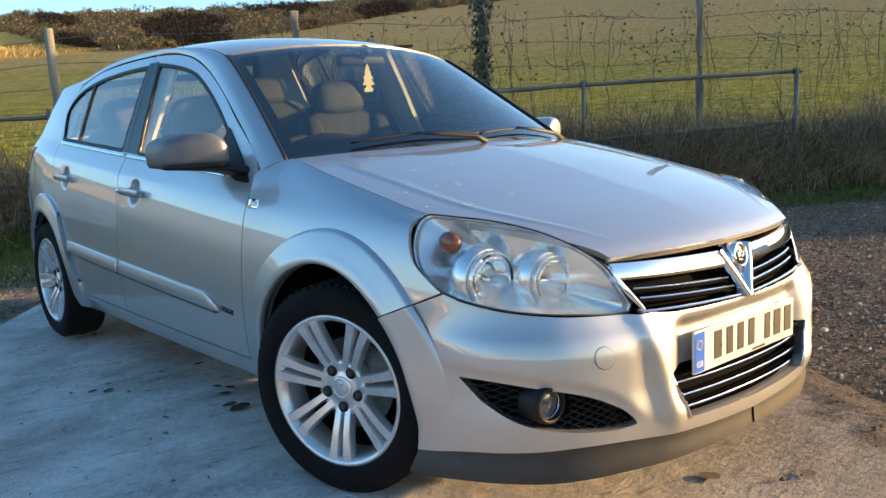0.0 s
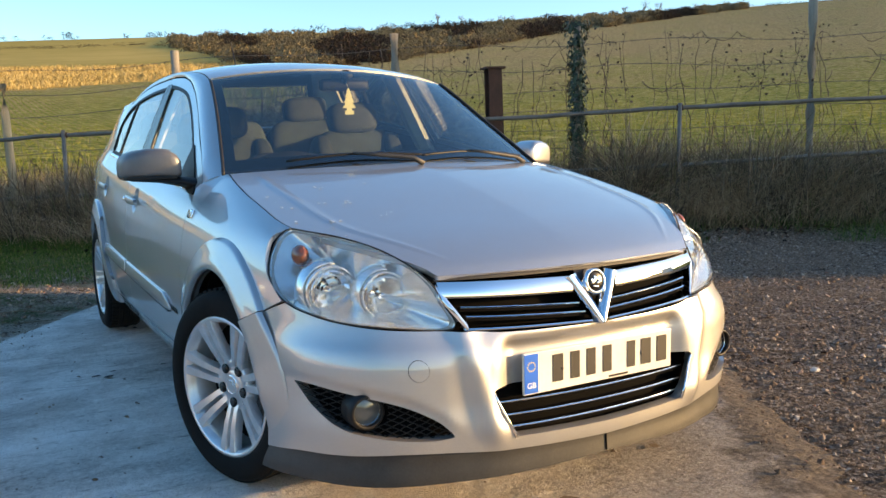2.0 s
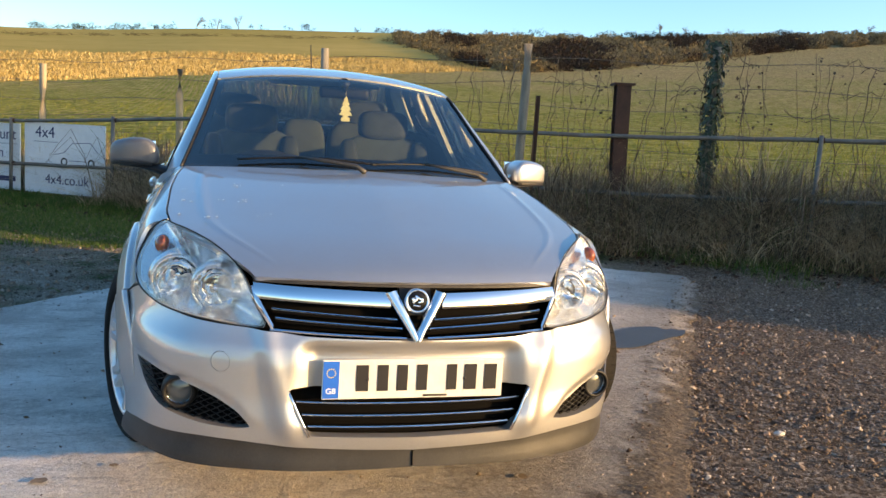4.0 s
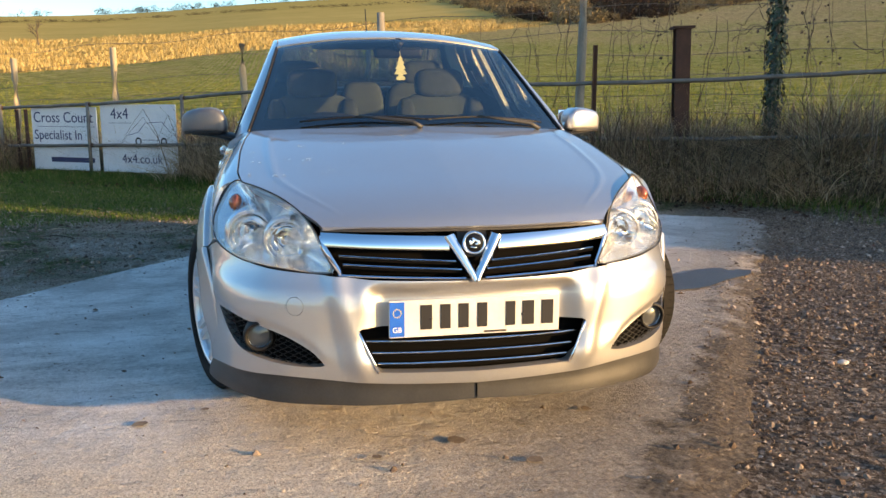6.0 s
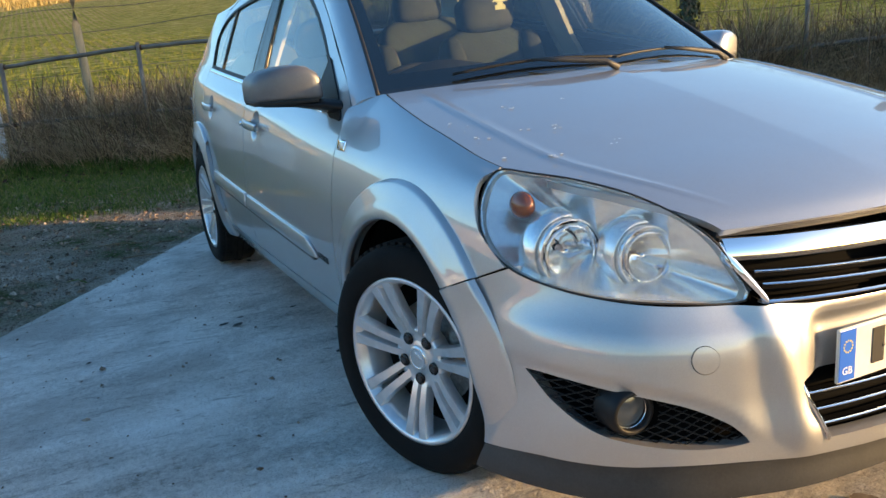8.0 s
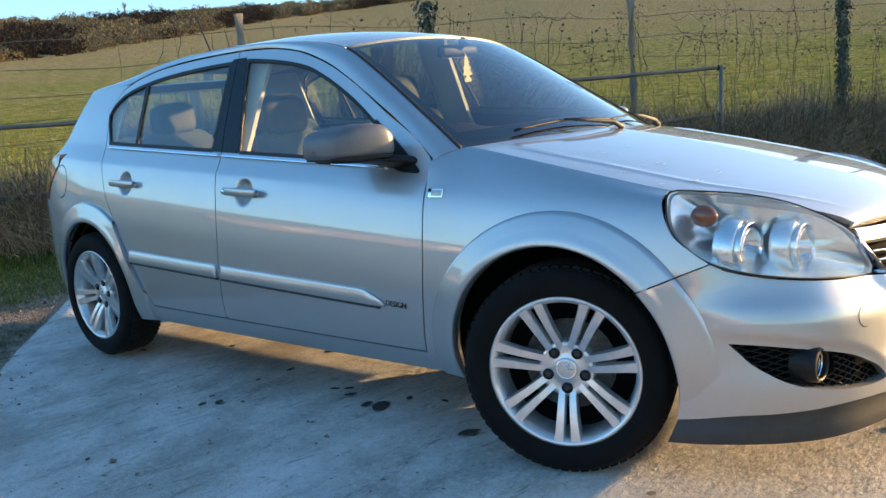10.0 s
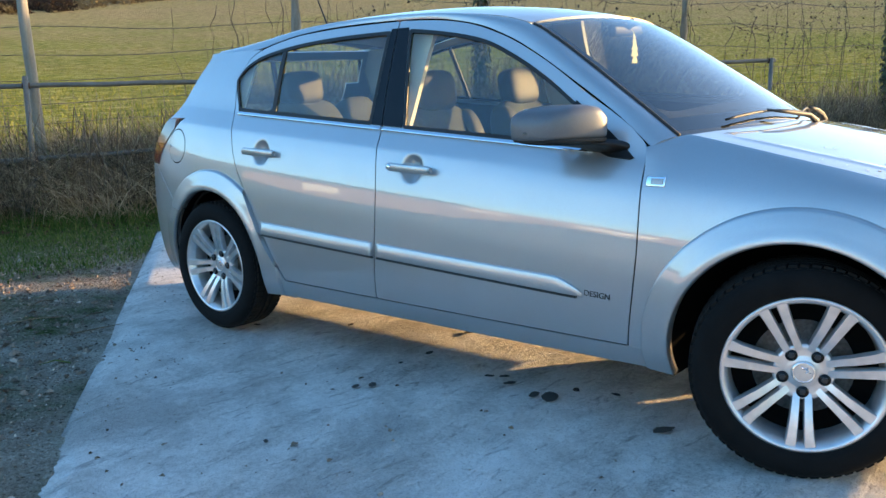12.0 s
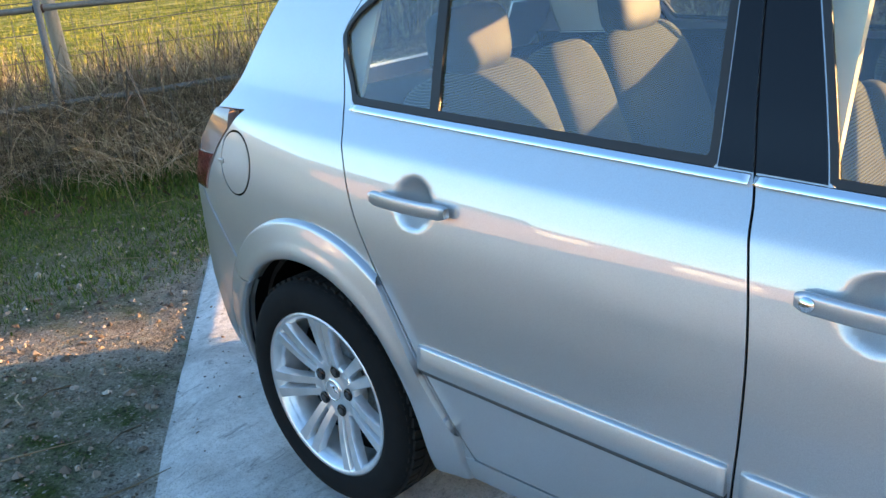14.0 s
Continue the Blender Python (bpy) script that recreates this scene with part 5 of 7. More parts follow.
part("star_ring", bm, YELLOW_INK, plate, flat=True)
lettering("country_letters", "GB", 0.022, pose(PX + 0.0054, -0.236, 0.395, 90, 0, 90), WHITE_INK, plate, 0.0004)
for y0, y1 in ((525, 553), (560, 585), (592, 617), (625, 650), (676, 700), (705, 735), (740, 770)):
    bm = bmesh.new()
    c, w = ((y0 + y1) / 2 - 626) * 0.52 / 302, (y1 - y0) * 0.52 / 302
    box(bm, PX + 0.005, c, 0.431, 0.0016, w * 0.72, 0.074)
    part("plate_bar", bm, INK, plate, flat=True)
bm = bmesh.new()
box(bm, PX + 0.0048, 0.06, 0.379, 0.001, 0.07, 0.006)
part("maker_bar", bm, INK, plate, flat=True)
for y in (-0.135, 0.145):
    bm = bmesh.new()
    spin(bm, [(0.0, -0.0025), (0.004, -0.002), (0.005, 0.0)], 12, axis_pose((PX + 0.005, y, 0.427), (1, 0, 0)))
    part("plate_screw", bm, INK, plate)
# towing-eye cover
v, f = skin(lambda a, z: bumper_s(a, z, 0.0008), 0.36, 0.66, 60, 0.43, 0.50, 16, [tow_hole], flip=True)
part("tow_cover", sheet("tow_cover", v, f, 0.006), PAINT, bumper, "round silver towing-eye cover")
# fog lamps in their meshed recesses
for s in (-1, 1):
    v, f = skin(lambda a, z: bumper_s(a * -s, z, -0.05), 0.45, 0.93, 30, 0.26, 0.44, 10, [lambda P: fog_hole(P) + 0.02])
    recess = part("fog_recess", sheet("fog_recess", v, f if s > 0 else [q[::-1] for q in f], 0), DARK, bumper, "black meshed recess")
    bm = bmesh.new()
    step = 0.021
    for fam in (-1, 1):
        for k in range(-30, 40):
            run = []
            for q in range(90):
                y = lerp(0.43, 0.77, q / 89)
                z = 0.2 + k * step * 0.8 + fam * (y - 0.43) * 0.55 + (0.25 if fam < 0 else 0)
                ok = min(fog_top(y) + 0.006 - z, z - fog_bot(y) + 0.006) > 0 and math.hypot(y - 0.634, z - 0.357) > 0.044
                if ok:
                    a = min(range(0, 121, 1), key=lambda i: abs(plan[i].y - y)) / 120
                    b = bumper_s(a, z, -0.026)
                    run.append((b[0], s * y, z))
                else:
                    if len(run) > 1:
                        tube(bm, run[::3] + [run[-1]], 0.0016, 4)
                    run = []
            if len(run) > 1:
                tube(bm, run[::3] + [run[-1]], 0.0016, 4)
    part("fog_mesh", bm, BLACK_PLASTIC, recess, "black diamond mesh")
    m = axis_pose((0.652, s * 0.634, 0.357), (1, 0.12 * s, 0.0))
    bm = bmesh.new()
    spin(bm, [(0.035, 0.02), (0.035, -0.018), (0.038, -0.025), (0.045, -0.020), (0.050, 0.0), (0.053, 0.04)], 36, m)
    fog = part("fog_lamp", bm, BLACK_PLASTIC, recess, "round fog lamp")
    bm = bmesh.new()
    spin(bm, [(0.0, -0.010), (0.022, -0.008), (0.036, -0.002)], 30, m)
    part("fog_lens", bm, FOG_GLASS, recess, "clouded fog lamp glass")
    bm = bmesh.new()
    spin(bm, [(0.0345, -0.006), (0.0355, -0.012), (0.037, -0.006)], 30, m)
    part("fog_rim", bm, CHROME, recess, "thin bright lamp rim")

# ---- door furniture ----
for (hx, hz), doors, lock in ((HANDLES[0], rear_doors, False), (HANDLES[1], front_doors, True)):
    for s, door in ((-1, doors[0]), (1, doors[1])):
        rows = []
        for i in range(17):
            t = i / 16
            x = lerp(hx - 0.107, hx + 0.107, t)
            base_y = side_y(hx - 0.12, hz)
            o = 0.004 + 0.022 * (math.sin(math.pi * (0.08 + 0.84 * t))) ** 0.4
            hh = 0.0155 if 0 < i < 16 else 0.010
            zc = hz + 0.004 - 0.009 * (t - 0.5)
            rows.append([Vector((x, s * (base_y + o + 0.008 * abs(math.cos(a)) ** 0.5 * (1 if math.cos(a) > 0 else -1)), zc + hh * abs(math.sin(a)) ** 0.6 * (1 if math.sin(a) > 0 else -1))) for a in [2 * math.pi * k / 12 for k in range(12)]])
        v, f = loft(rows, close_u=True, flip=s < 0)
        f.append(tuple(range(12)) if s > 0 else tuple(range(12))[::-1])
        k = len(v) - 12
        f.append(tuple(range(k, k + 12))[::-1] if s > 0 else tuple(range(k, k + 12)))
        part("door_handle", raw_mesh("door_handle", v, f), PAINT, door, "silver grab handle")
        if lock:
            bm = bmesh.new()
            spin(bm, [(0.0, -0.003), (0.009, -0.003), (0.0115, 0.002)], 20, axis_pose((hx - 0.088, s * (side_y(hx - 0.12, hz) + 0.0315), hz + 0.008), (-0.1, s, 0)))
            part("key_lock", bm, CHROME, door, "round chrome key lock")
# side repeaters
for s in (-1, 1):
    rx, rz = -0.418, 0.806
    y = side_y(rx, rz)
    bm = bmesh.new()
    tilt = Matrix.Translation((rx, s * (y + 0.001), rz)) @ Matrix.Rotation(0.3 * -s * -1, 4, "X")
    box(bm, 0, 0, 0, 0.060, 0.008, 0.032, tilt, 0.003)
    rep = part("side_repeater", bm, CHROME, car, "small chrome-framed side repeater")
    bm = bmesh.new()
    box(bm, 0.006, s * 0.004, 0, 0.040, 0.004, 0.018, tilt, 0.001)
    part("repeater_lens", bm, TAIL_CLEAR, rep)
# lettering on the front doors, right side seen
lettering("trim_lettering", "DESIGN", 0.027, Matrix.Translation((-0.588, -side_y(-0.588, 0.44) - 0.001, 0.443)) @ Matrix.Rotation(math.pi / 2, 4, "X") @ Matrix.Rotation(radians(-3), 4, "Z"), GREY_PLASTIC, front_doors[0], 0.0015, "dark raised lettering")
# fuel flap tab
bm = bmesh.new()
fx = -2.985
box(bm, fx, -side_y(fx, 0.868) - 0.003, 0.868, 0.022, 0.008, 0.012, None, 0.002)
part("flap_tab", bm, PAINT, car)

# ---- door mirrors ----
for s, door in ((-1, front_doors[0]), (1, front_doors[1])):
    rows = []
    for y, cx, zb, zt, rx in ((0.777, -0.651, 0.950, 0.955, 0.01), (0.779, -0.652, 0.942, 0.972, 0.04), (0.782, -0.656, 0.934, 0.992, 0.062), (0.795, -0.664, 0.930, 1.014, 0.08), (0.82, -0.680, 0.928, 1.033, 0.094), (0.85, -0.697, 0.928, 1.038, 0.099), (0.89, -0.718, 0.928, 1.036, 0.100), (0.925, -0.738, 0.928, 1.029, 0.098), (0.95, -0.752, 0.929, 1.021, 0.095), (0.965, -0.761, 0.930, 1.010, 0.089), (0.973, -0.765, 0.932, 0.996, 0.076), (0.9765, -0.767, 0.938, 0.975, 0.05), (0.9765, -0.768, 0.952, 0.955, 0.01)):
        ring = []
        for k in range(32):
            a = 2 * math.pi * k / 32
            c, d = math.cos(a), math.sin(a)
            e = 0.36
            px = (abs(c) ** e) * (1 if c > 0 else -1)
            pz = (abs(d) ** e) * (1 if d > 0 else -1)
            if c < 0:
                px *= 0.75
            ring.append(Vector((cx + rx * px, s * y, (zb + zt) / 2 + (zt - zb) / 2 * (pz if d < 0 else (abs(d) ** (0.42 if c < 0 else 0.5))))))
        rows.append(ring)
    v, f = loft(rows, close_u=True, flip=s > 0)
    f.append(tuple(range(32))[::-1] if s > 0 else tuple(range(32)))
    k = len(v) - 32
    f.append(tuple(range(k, k + 32)) if s > 0 else tuple(range(k, k + 32))[::-1])
    me = raw_mesh("door_mirror", v, f)
    mirror = part("door_mirror", me, MIRROR_GREY if s < 0 else PAINT, door, "grey door mirror housing" if s < 0 else "silver door mirror housing")
    rows = []
    for y, cx, rx in ((0.80, -0.667, 0.083), (0.82, -0.680, 0.096), (0.86, -0.702, 0.101), (0.91, -0.729, 0.101), (0.945, -0.749, 0.095), (0.962, -0.759, 0.086), (0.970, -0.763, 0.07)):
        rows.append([Vector((cx + rx * a, s * y, z)) for a, z in ((-0.7, 0.926), (0.9, 0.922), (1.01, 0.926), (1.012, 0.932), (1.0, 0.936), (-0.7, 0.934))])
    v, f = loft(rows, close_u=True, flip=s > 0)
    f += [tuple(range(6)), tuple(range(len(v) - 6, len(v)))]
    part("mirror_base", raw_mesh("mirror_base", v, f, False), BLACK_PLASTIC, mirror, "black lower edge")
    bm = bmesh.new()
    box(bm, -0.790, s * 0.87, 0.980, 0.006, 0.14, 0.092, pose(0, 0, 0), 0.002)
    part("mirror_glass", bm, CHROME, mirror, "mirror glass")
    bm = bmesh.new()
    rows = []
    for y, x, z, rx, rz in ((0.70, -0.60, 0.90, 0.08, 0.024), (0.75, -0.61, 0.905, 0.078, 0.024), (0.79, -0.64, 0.915, 0.075, 0.018), (0.85, -0.69, 0.920, 0.09, 0.010), (0.935, -0.738, 0.924, 0.08, 0.008)):
        rows.append([Vector((x + rx * math.cos(2 * math.pi * k / 20), s * y, z + rz * math.sin(2 * math.pi * k / 20))) for k in range(20)])
    v, f = loft(rows, close_u=True, flip=s > 0)
    f.append(tuple(len(v) - 20 + k for k in range(20)))
    part("mirror_foot", raw_mesh("mirror_foot", v, f), BLACK_PLASTIC, mirror, "black mirror foot")

# ---- wipers, aerial ----
def screen_p(u, t, lift=0.012):
    """A point on the windscreen: u from its foot to its top, t from the right (-1) to the left."""
    x = lerp(-0.40, -1.02, u)
    return Vector((x + lerp(0.17, 0.102, u) * (1 - t * t) + lift * 0.5, t * (edge_y(x) - 0.006), edge_z(x) + lerp(0.02, 0.042, u) * (1 - abs(t) ** 2.2) + lift))


for t0, t1, tp in ((-0.70, 0.10, 0.02), (0.06, 0.86, 0.80)):
    bm = bmesh.new()
    tube(bm, [screen_p(0.045 + 0.03 * math.sin(math.pi * k / 12), lerp(t0, t1, k / 12), 0.014) for k in range(13)], 0.0045, 6)
    wiper = part("wiper", bm, BLACK_PLASTIC, car, "black windscreen wiper")
    bm = bmesh.new()
    tube(bm, [screen_p(-0.04, tp, 0.02), screen_p(-0.01, tp - 0.05, 0.03), screen_p(0.03, tp - 0.25, 0.028), screen_p(0.065, (t0 + t1) / 2 - 0.05, 0.022)], [0.011, 0.009, 0.007, 0.004], 8)
    part("wiper_arm", bm, GREY_PLASTIC, wiper)
bm = bmesh.new()
tube(bm, [(-2.66, 0.07, 1.385), (-2.70, 0.07, 1.40), (-2.71, 0.07, 1.415), (-2.86, 0.07, 1.72)], [0.02, 0.014, 0.005, 0.003], 8)
part("aerial", bm, BLACK_PLASTIC, car, "black roof aerial")

# ---- cabin ----
def cushion(sx, sy, sz, loc, tilt=0.0, e=0.5, n=20, mat=None, name="", parent=None, label=""):
    """A padded block: a rounded box."""
    bm = bmesh.new()
    bmesh.ops.create_uvsphere(bm, u_segments=n * 2, v_segments=n, radius=1)
    m = Matrix.Translation(loc) @ Matrix.Rotation(tilt, 4, "Y")
    for vv in bm.verts:
        c = [(abs(q) ** e) * (1 if q >= 0 else -1) for q in vv.co]
        vv.co = m @ Vector((c[0] * sx, c[1] * sy, c[2] * sz))
    return part(name, bm, mat, parent, label)


for y in (-0.345, 0.345):
    seat = cushion(0.26, 0.24, 0.07, (-1.26, y, 0.46), -0.1, 0.45, mat=FABRIC, name="front_seat", parent=car, label="dark cloth front seat with headrest")
    cushion(0.065, 0.235, 0.31, (-1.56, y, 0.73), -0.32, 0.5, mat=FABRIC, name="seat_back", parent=seat)
    for q in (-0.19, 0.19):
        cushion(0.075, 0.055, 0.28, (-1.535, y + q, 0.73), -0.32, 0.6, mat=LEATHER, name="side_bolster", parent=seat)
    cushion(0.052, 0.135, 0.088, (-1.64, y, 1.085), -0.2, 0.55, mat=LEATHER, name="headrest", parent=seat, label="black padded headrest")
    for q in (-0.06, 0.06):
        bm = bmesh.new()
        tube(bm, [(-1.625, y + q, 0.96), (-1.64, y + q, 1.05)], 0.006, 8)
        part("headrest_post", bm, CHROME, seat)
bench = cushion(0.26, 0.64, 0.08, (-2.05, 0, 0.52), -0.12, 0.35, mat=FABRIC, name="rear_bench", parent=car, label="dark cloth rear bench with headrests")
for y, w in ((-0.39, 0.25), (0.0, 0.13), (0.39, 0.25)):
    cushion(0.07, w, 0.29, (-2.34, y, 0.78), -0.38, 0.45, mat=FABRIC, name="bench_back", parent=bench)
for y in (-0.38, 0.38):
    cushion(0.05, 0.13, 0.082, (-2.43, y, 1.115), -0.15, 0.55, mat=LEATHER, name="headrest", parent=bench, label="black padded headrest")
    for q in (-0.05, 0.05):
        bm = bmesh.new()
        tube(bm, [(-2.44, y + q, 1.0), (-2.46, y + q, 1.1)], 0.006, 8)
        part("headrest_post", bm, CHROME, bench)
# dashboard
rows = []
for x, z in ((-0.30, 0.90), (-0.40, 0.928), (-0.55, 0.948), (-0.70, 0.952), (-0.78, 0.925), (-0.80, 0.83), (-0.78, 0.60)):
    row = []
    for j in range(25):
        t = 2 * j / 24 - 1
        hump = 0.05 * math.exp(-((t * 0.72 + 0.36) / 0.17) ** 2) * smooth(-0.5, -0.72, x)
        row.append(Vector((x + 0.10 * (1 - t * t) * smooth(-0.6, -0.3, x), t * 0.69, z + hump - 0.02 * t * t)))
    rows.append(row)
v, f = loft(rows)
dash = part("dashboard", raw_mesh("dashboard", v, f), DASH, car, "dark grey plastic dashboard")
bm = bmesh.new()
prof = [(0.185 + 0.014 * math.cos(2 * math.pi * k / 10), 0.014 * math.sin(2 * math.pi * k / 10)) for k in range(10)]
m = axis_pose((-0.93, -0.355, 0.80), (-0.9, 0, 0.42))
spin(bm, prof, 40, m, closed=True)
wheel_s = part("steering_wheel", bm, WHEEL_RIM, car, "black steering wheel")
bm = bmesh.new()
spin(bm, [(0.0, -0.03), (0.06, -0.025), (0.075, 0.02)], 24, m)
for a in (0, math.pi, -math.pi / 2):
    box(bm, 0.12, 0.0, 0, 0.13, 0.015, 0.035, m @ Matrix.Rotation(a, 4, "Y"), 0.004)
part("wheel_boss", bm, DASH, wheel_s)
# headlining and inner pillars
v, f = loft([[Vector((x + lerp(0.05, -0.02, i / 12) * (1 - t * t), t * 0.53, roof_mid(x) - 0.045 - 0.035 * t * t)) for t in [2 * j / 12 - 1 for j in range(13)]] for i, x in enumerate([lerp(-1.02, -2.66, k / 12) for k in range(13)])])
part("headlining", raw_mesh("headlining", v, f), CREAM, car, "pale cream headlining")
v, f = skin(lambda x, z: side_s(x, z, -0.06), -1.66, -1.48, 4, 0.55, 1.34, 10)
both_sides("inner_pillar", v, f, CREAM, 0.02, label="cream inner pillar trim")
v, f = skin(lambda x, z: side_s(x, z, -0.05), -2.9, -2.5, 6, 1.0, 1.31, 6)
both_sides("inner_pillar", v, f, CREAM, 0.01, label="cream inner pillar trim")
rows = []
for a, b in zip(ra, edge_pts):
    if a.x < -1.0:
        break
    A = Vector((a.x, -side_y(a.x, a.y) + 0.035, a.y))
    B = Vector((b.x - 0.02, -b.y + 0.01, b.z - 0.012))
    rows.append([A, A.lerp(B, 0.5) + Vector((0, 0.012, -0.01)), B])
v, f = loft(rows)
both_sides("inner_screen_pillar", v, f, CREAM, 0.004, label="cream windscreen pillar trim")
bm = bmesh.new()
box(bm, -1.5, 0, 0.40, 2.1, 1.4, 0.02)
box(bm, -2.72, 0, 0.62, 0.5, 1.3, 0.70, None, 0.02)
part("cabin_floor", bm, DARK, car, "dark carpet and load cover", flat=True)
# interior mirror and sensor pod
bm = bmesh.new()
box(bm, -0.965, 0.03, 1.285, 0.035, 0.235, 0.062, pose(0, 0, 0, 0, 0, 0), 0.018)
rv = part("interior_mirror", bm, BLACK_PLASTIC, car, "black interior mirror")
bm = bmesh.new()
box(bm, -0.986, 0.03, 1.285, 0.004, 0.215, 0.045)
part("mirror_glass", bm, CHROME, rv)
bm = bmesh.new()
tube(bm, [(-0.90, 0.02, 1.345), (-0.93, 0.025, 1.32), (-0.96, 0.03, 1.29)], [0.03, 0.016, 0.01], 10)
part("mirror_stem", bm, BLACK_PLASTIC, rv)
# tree-shaped air freshener on a string
fresh = thing("air_freshener", "pale yellow tree-shaped card air freshener on mirror", "air freshener")
outline = [(0.0, 0.066), (0.012, 0.045), (0.007, 0.043), (0.020, 0.022), (0.012, 0.020), (0.028, -0.006), (0.017, -0.008), (0.033, -0.034), (0.012, -0.036), (0.012, -0.046), (0.022, -0.048), (0.022, -0.066)]
outline = outline + [(-y, z) for y, z in outline[::-1] if y > 0]
bm = bmesh.new()
loops = [[bm.verts.new((-0.93 + dx, 0.035 + y * 0.95, 1.205 + z)) for y, z in outline] for dx in (0.001, -0.001)]
bm.faces.new(loops[0])
bm.faces.new(loops[1][::-1])
for k in range(len(outline)):
    q = (k + 1) % len(outline)
    bm.faces.new((loops[0][q], loops[0][k], loops[1][k], loops[1][q]))
part("card", bm, CARD, fresh, flat=True)
bm = bmesh.new()
tube(bm, [(-0.93, 0.035, 1.27), (-0.955, 0.032, 1.315)], 0.001, 4)
part("string", bm, CARD, fresh)

# bird-lime flecks on the bonnet
FLECKS = [(-0.01, -0.487), (0.186, -0.459), (0.33, -0.4), (-0.014, -0.461), (0.126, -0.649), (0.002, -0.654), (0.274, -0.662), (0.319, -0.571), (0.062, -0.649), (-0.031, -0.485), (0.163, -0.453), (-0.002, -0.328), (0.318, -0.398), (0.146, -0.63), (0.148, -0.52), (0.319, -0.567), (0.447, -0.578), (0.044, -0.627)]
LIME = mottled("bird_lime", (0.7, 0.7, 0.66), (0.8, 0.8, 0.78), 60, 300, 0.9, 0.0005)
flecks = bmesh.new()
random.seed(77)
for x, y in FLECKS:
    c = min((p for row in HOOD_NET for p in row), key=lambda p: (p.x - x) ** 2 + (p.y - y) ** 2)
    for k in range(random.randint(1, 4)):
        q = c + Vector((random.gauss(0, 0.012), random.gauss(0, 0.012), 0.0008)) if k else c + Vector((0, 0, 0.0008))
        r = random.uniform(0.0015, 0.005)
        ring = [flecks.verts.new((q.x + r * random.uniform(0.6, 1.5) * math.cos(a), q.y + r * random.uniform(0.6, 1.3) * math.sin(a), q.z)) for a in [2 * math.pi * i / 9 for i in range(9)]]
        top = flecks.verts.new((q.x, q.y, q.z + 0.0012))
        for i in range(9):
            flecks.faces.new((ring[i], ring[(i + 1) % 9], top))
part("bonnet_flecks", flecks, LIME, car, "white bird-lime flecks")["kind"] = "stuff"

# ---- unseen walls, added to cast shade and to be mirrored in the car ----
def on_fence(s, d=0.0, z=0.0):
    c = FENCE_P + FENCE_D * s + FENCE_N * d
    return Vector((c.x, c.y, z))


RENDERED = mottled("shade_wall_render", (0.5, 0.47, 0.43), (0.6, 0.57, 0.52), 0.7, 20, 0.9, 0.004)
WHITEWASH = mottled("mirrored_white_panel", (0.7, 0.69, 0.66), (0.8, 0.79, 0.76), 1.5, 20, 0.85, 0.003)
BRICKED = mottled("mirrored_wall_brick", (0.26, 0.17, 0.14), (0.34, 0.23, 0.19), 0.9, 25, 0.9, 0.004)


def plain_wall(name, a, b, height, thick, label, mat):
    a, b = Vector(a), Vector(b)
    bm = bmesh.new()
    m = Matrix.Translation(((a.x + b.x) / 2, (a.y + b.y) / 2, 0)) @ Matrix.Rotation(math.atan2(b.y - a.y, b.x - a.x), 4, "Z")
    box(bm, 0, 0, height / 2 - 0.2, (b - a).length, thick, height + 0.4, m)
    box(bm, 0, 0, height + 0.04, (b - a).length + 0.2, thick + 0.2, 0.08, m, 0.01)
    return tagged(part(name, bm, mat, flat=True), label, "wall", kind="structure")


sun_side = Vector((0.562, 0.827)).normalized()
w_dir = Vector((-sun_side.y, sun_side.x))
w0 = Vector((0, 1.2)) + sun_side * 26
# added out of view so that its shadow falls on fence foot and lawn
plain_wall("wall_east", w0 + w_dir * 2.7, w0 + w_dir * 6.8, 6.5, 0.4, "unseen pale wall added to shade fence and lawn", RENDERED)
# added out of view to give the car's side a low band to mirror
wall_south = plain_wall("wall_south", (-30, -20.6), (13, -23.5), 1.7, 0.4, "unseen low brick-coloured wall added for reflections in the car", BRICKED)
# white panels added for the pale flecks mirrored in the doors
for k, (x, w) in enumerate(((-24, 3.0), (-15.5, 2.4), (-10.5, 3.6), (-6.4, 2.6), (-2.9, 3.0), (4.5, 3.2))):
    bm = bmesh.new()
    box(bm, x, -20.6 - (x + 30) * 2.9 / 43 + 0.22, 0.85 + 0.12 * (k % 2), w, 0.08, 0.5 + 0.14 * (k % 3), None, 0.01)
    part("white_render", bm, WHITEWASH, wall_south, flat=True)

# ---- metal rail fence ----
STEEL = mottled("weathered_steel", (0.10, 0.095, 0.085), (0.2, 0.185, 0.165), 5, 90, 0.6, 0.002, 0.5)
RUST = mottled("rusted_steel", (0.03, 0.014, 0.01), (0.065, 0.028, 0.018), 6, 70, 0.85, 0.003)
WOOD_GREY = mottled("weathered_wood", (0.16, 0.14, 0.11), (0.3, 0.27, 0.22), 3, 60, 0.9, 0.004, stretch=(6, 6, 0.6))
# copy of WOOD_GREY with the farther posts' sunlit tone put into its colour
WOOD_SUNLIT = mottled("sunlit_wood_tone", (0.28, 0.22, 0.14), (0.42, 0.34, 0.23), 3, 60, 0.9, 0.004, stretch=(6, 6, 0.6))
WIRE = mottled("old_wire", (0.1, 0.085, 0.075), (0.17, 0.15, 0.13), 4, 50, 0.6, 0.0005, 0.5)

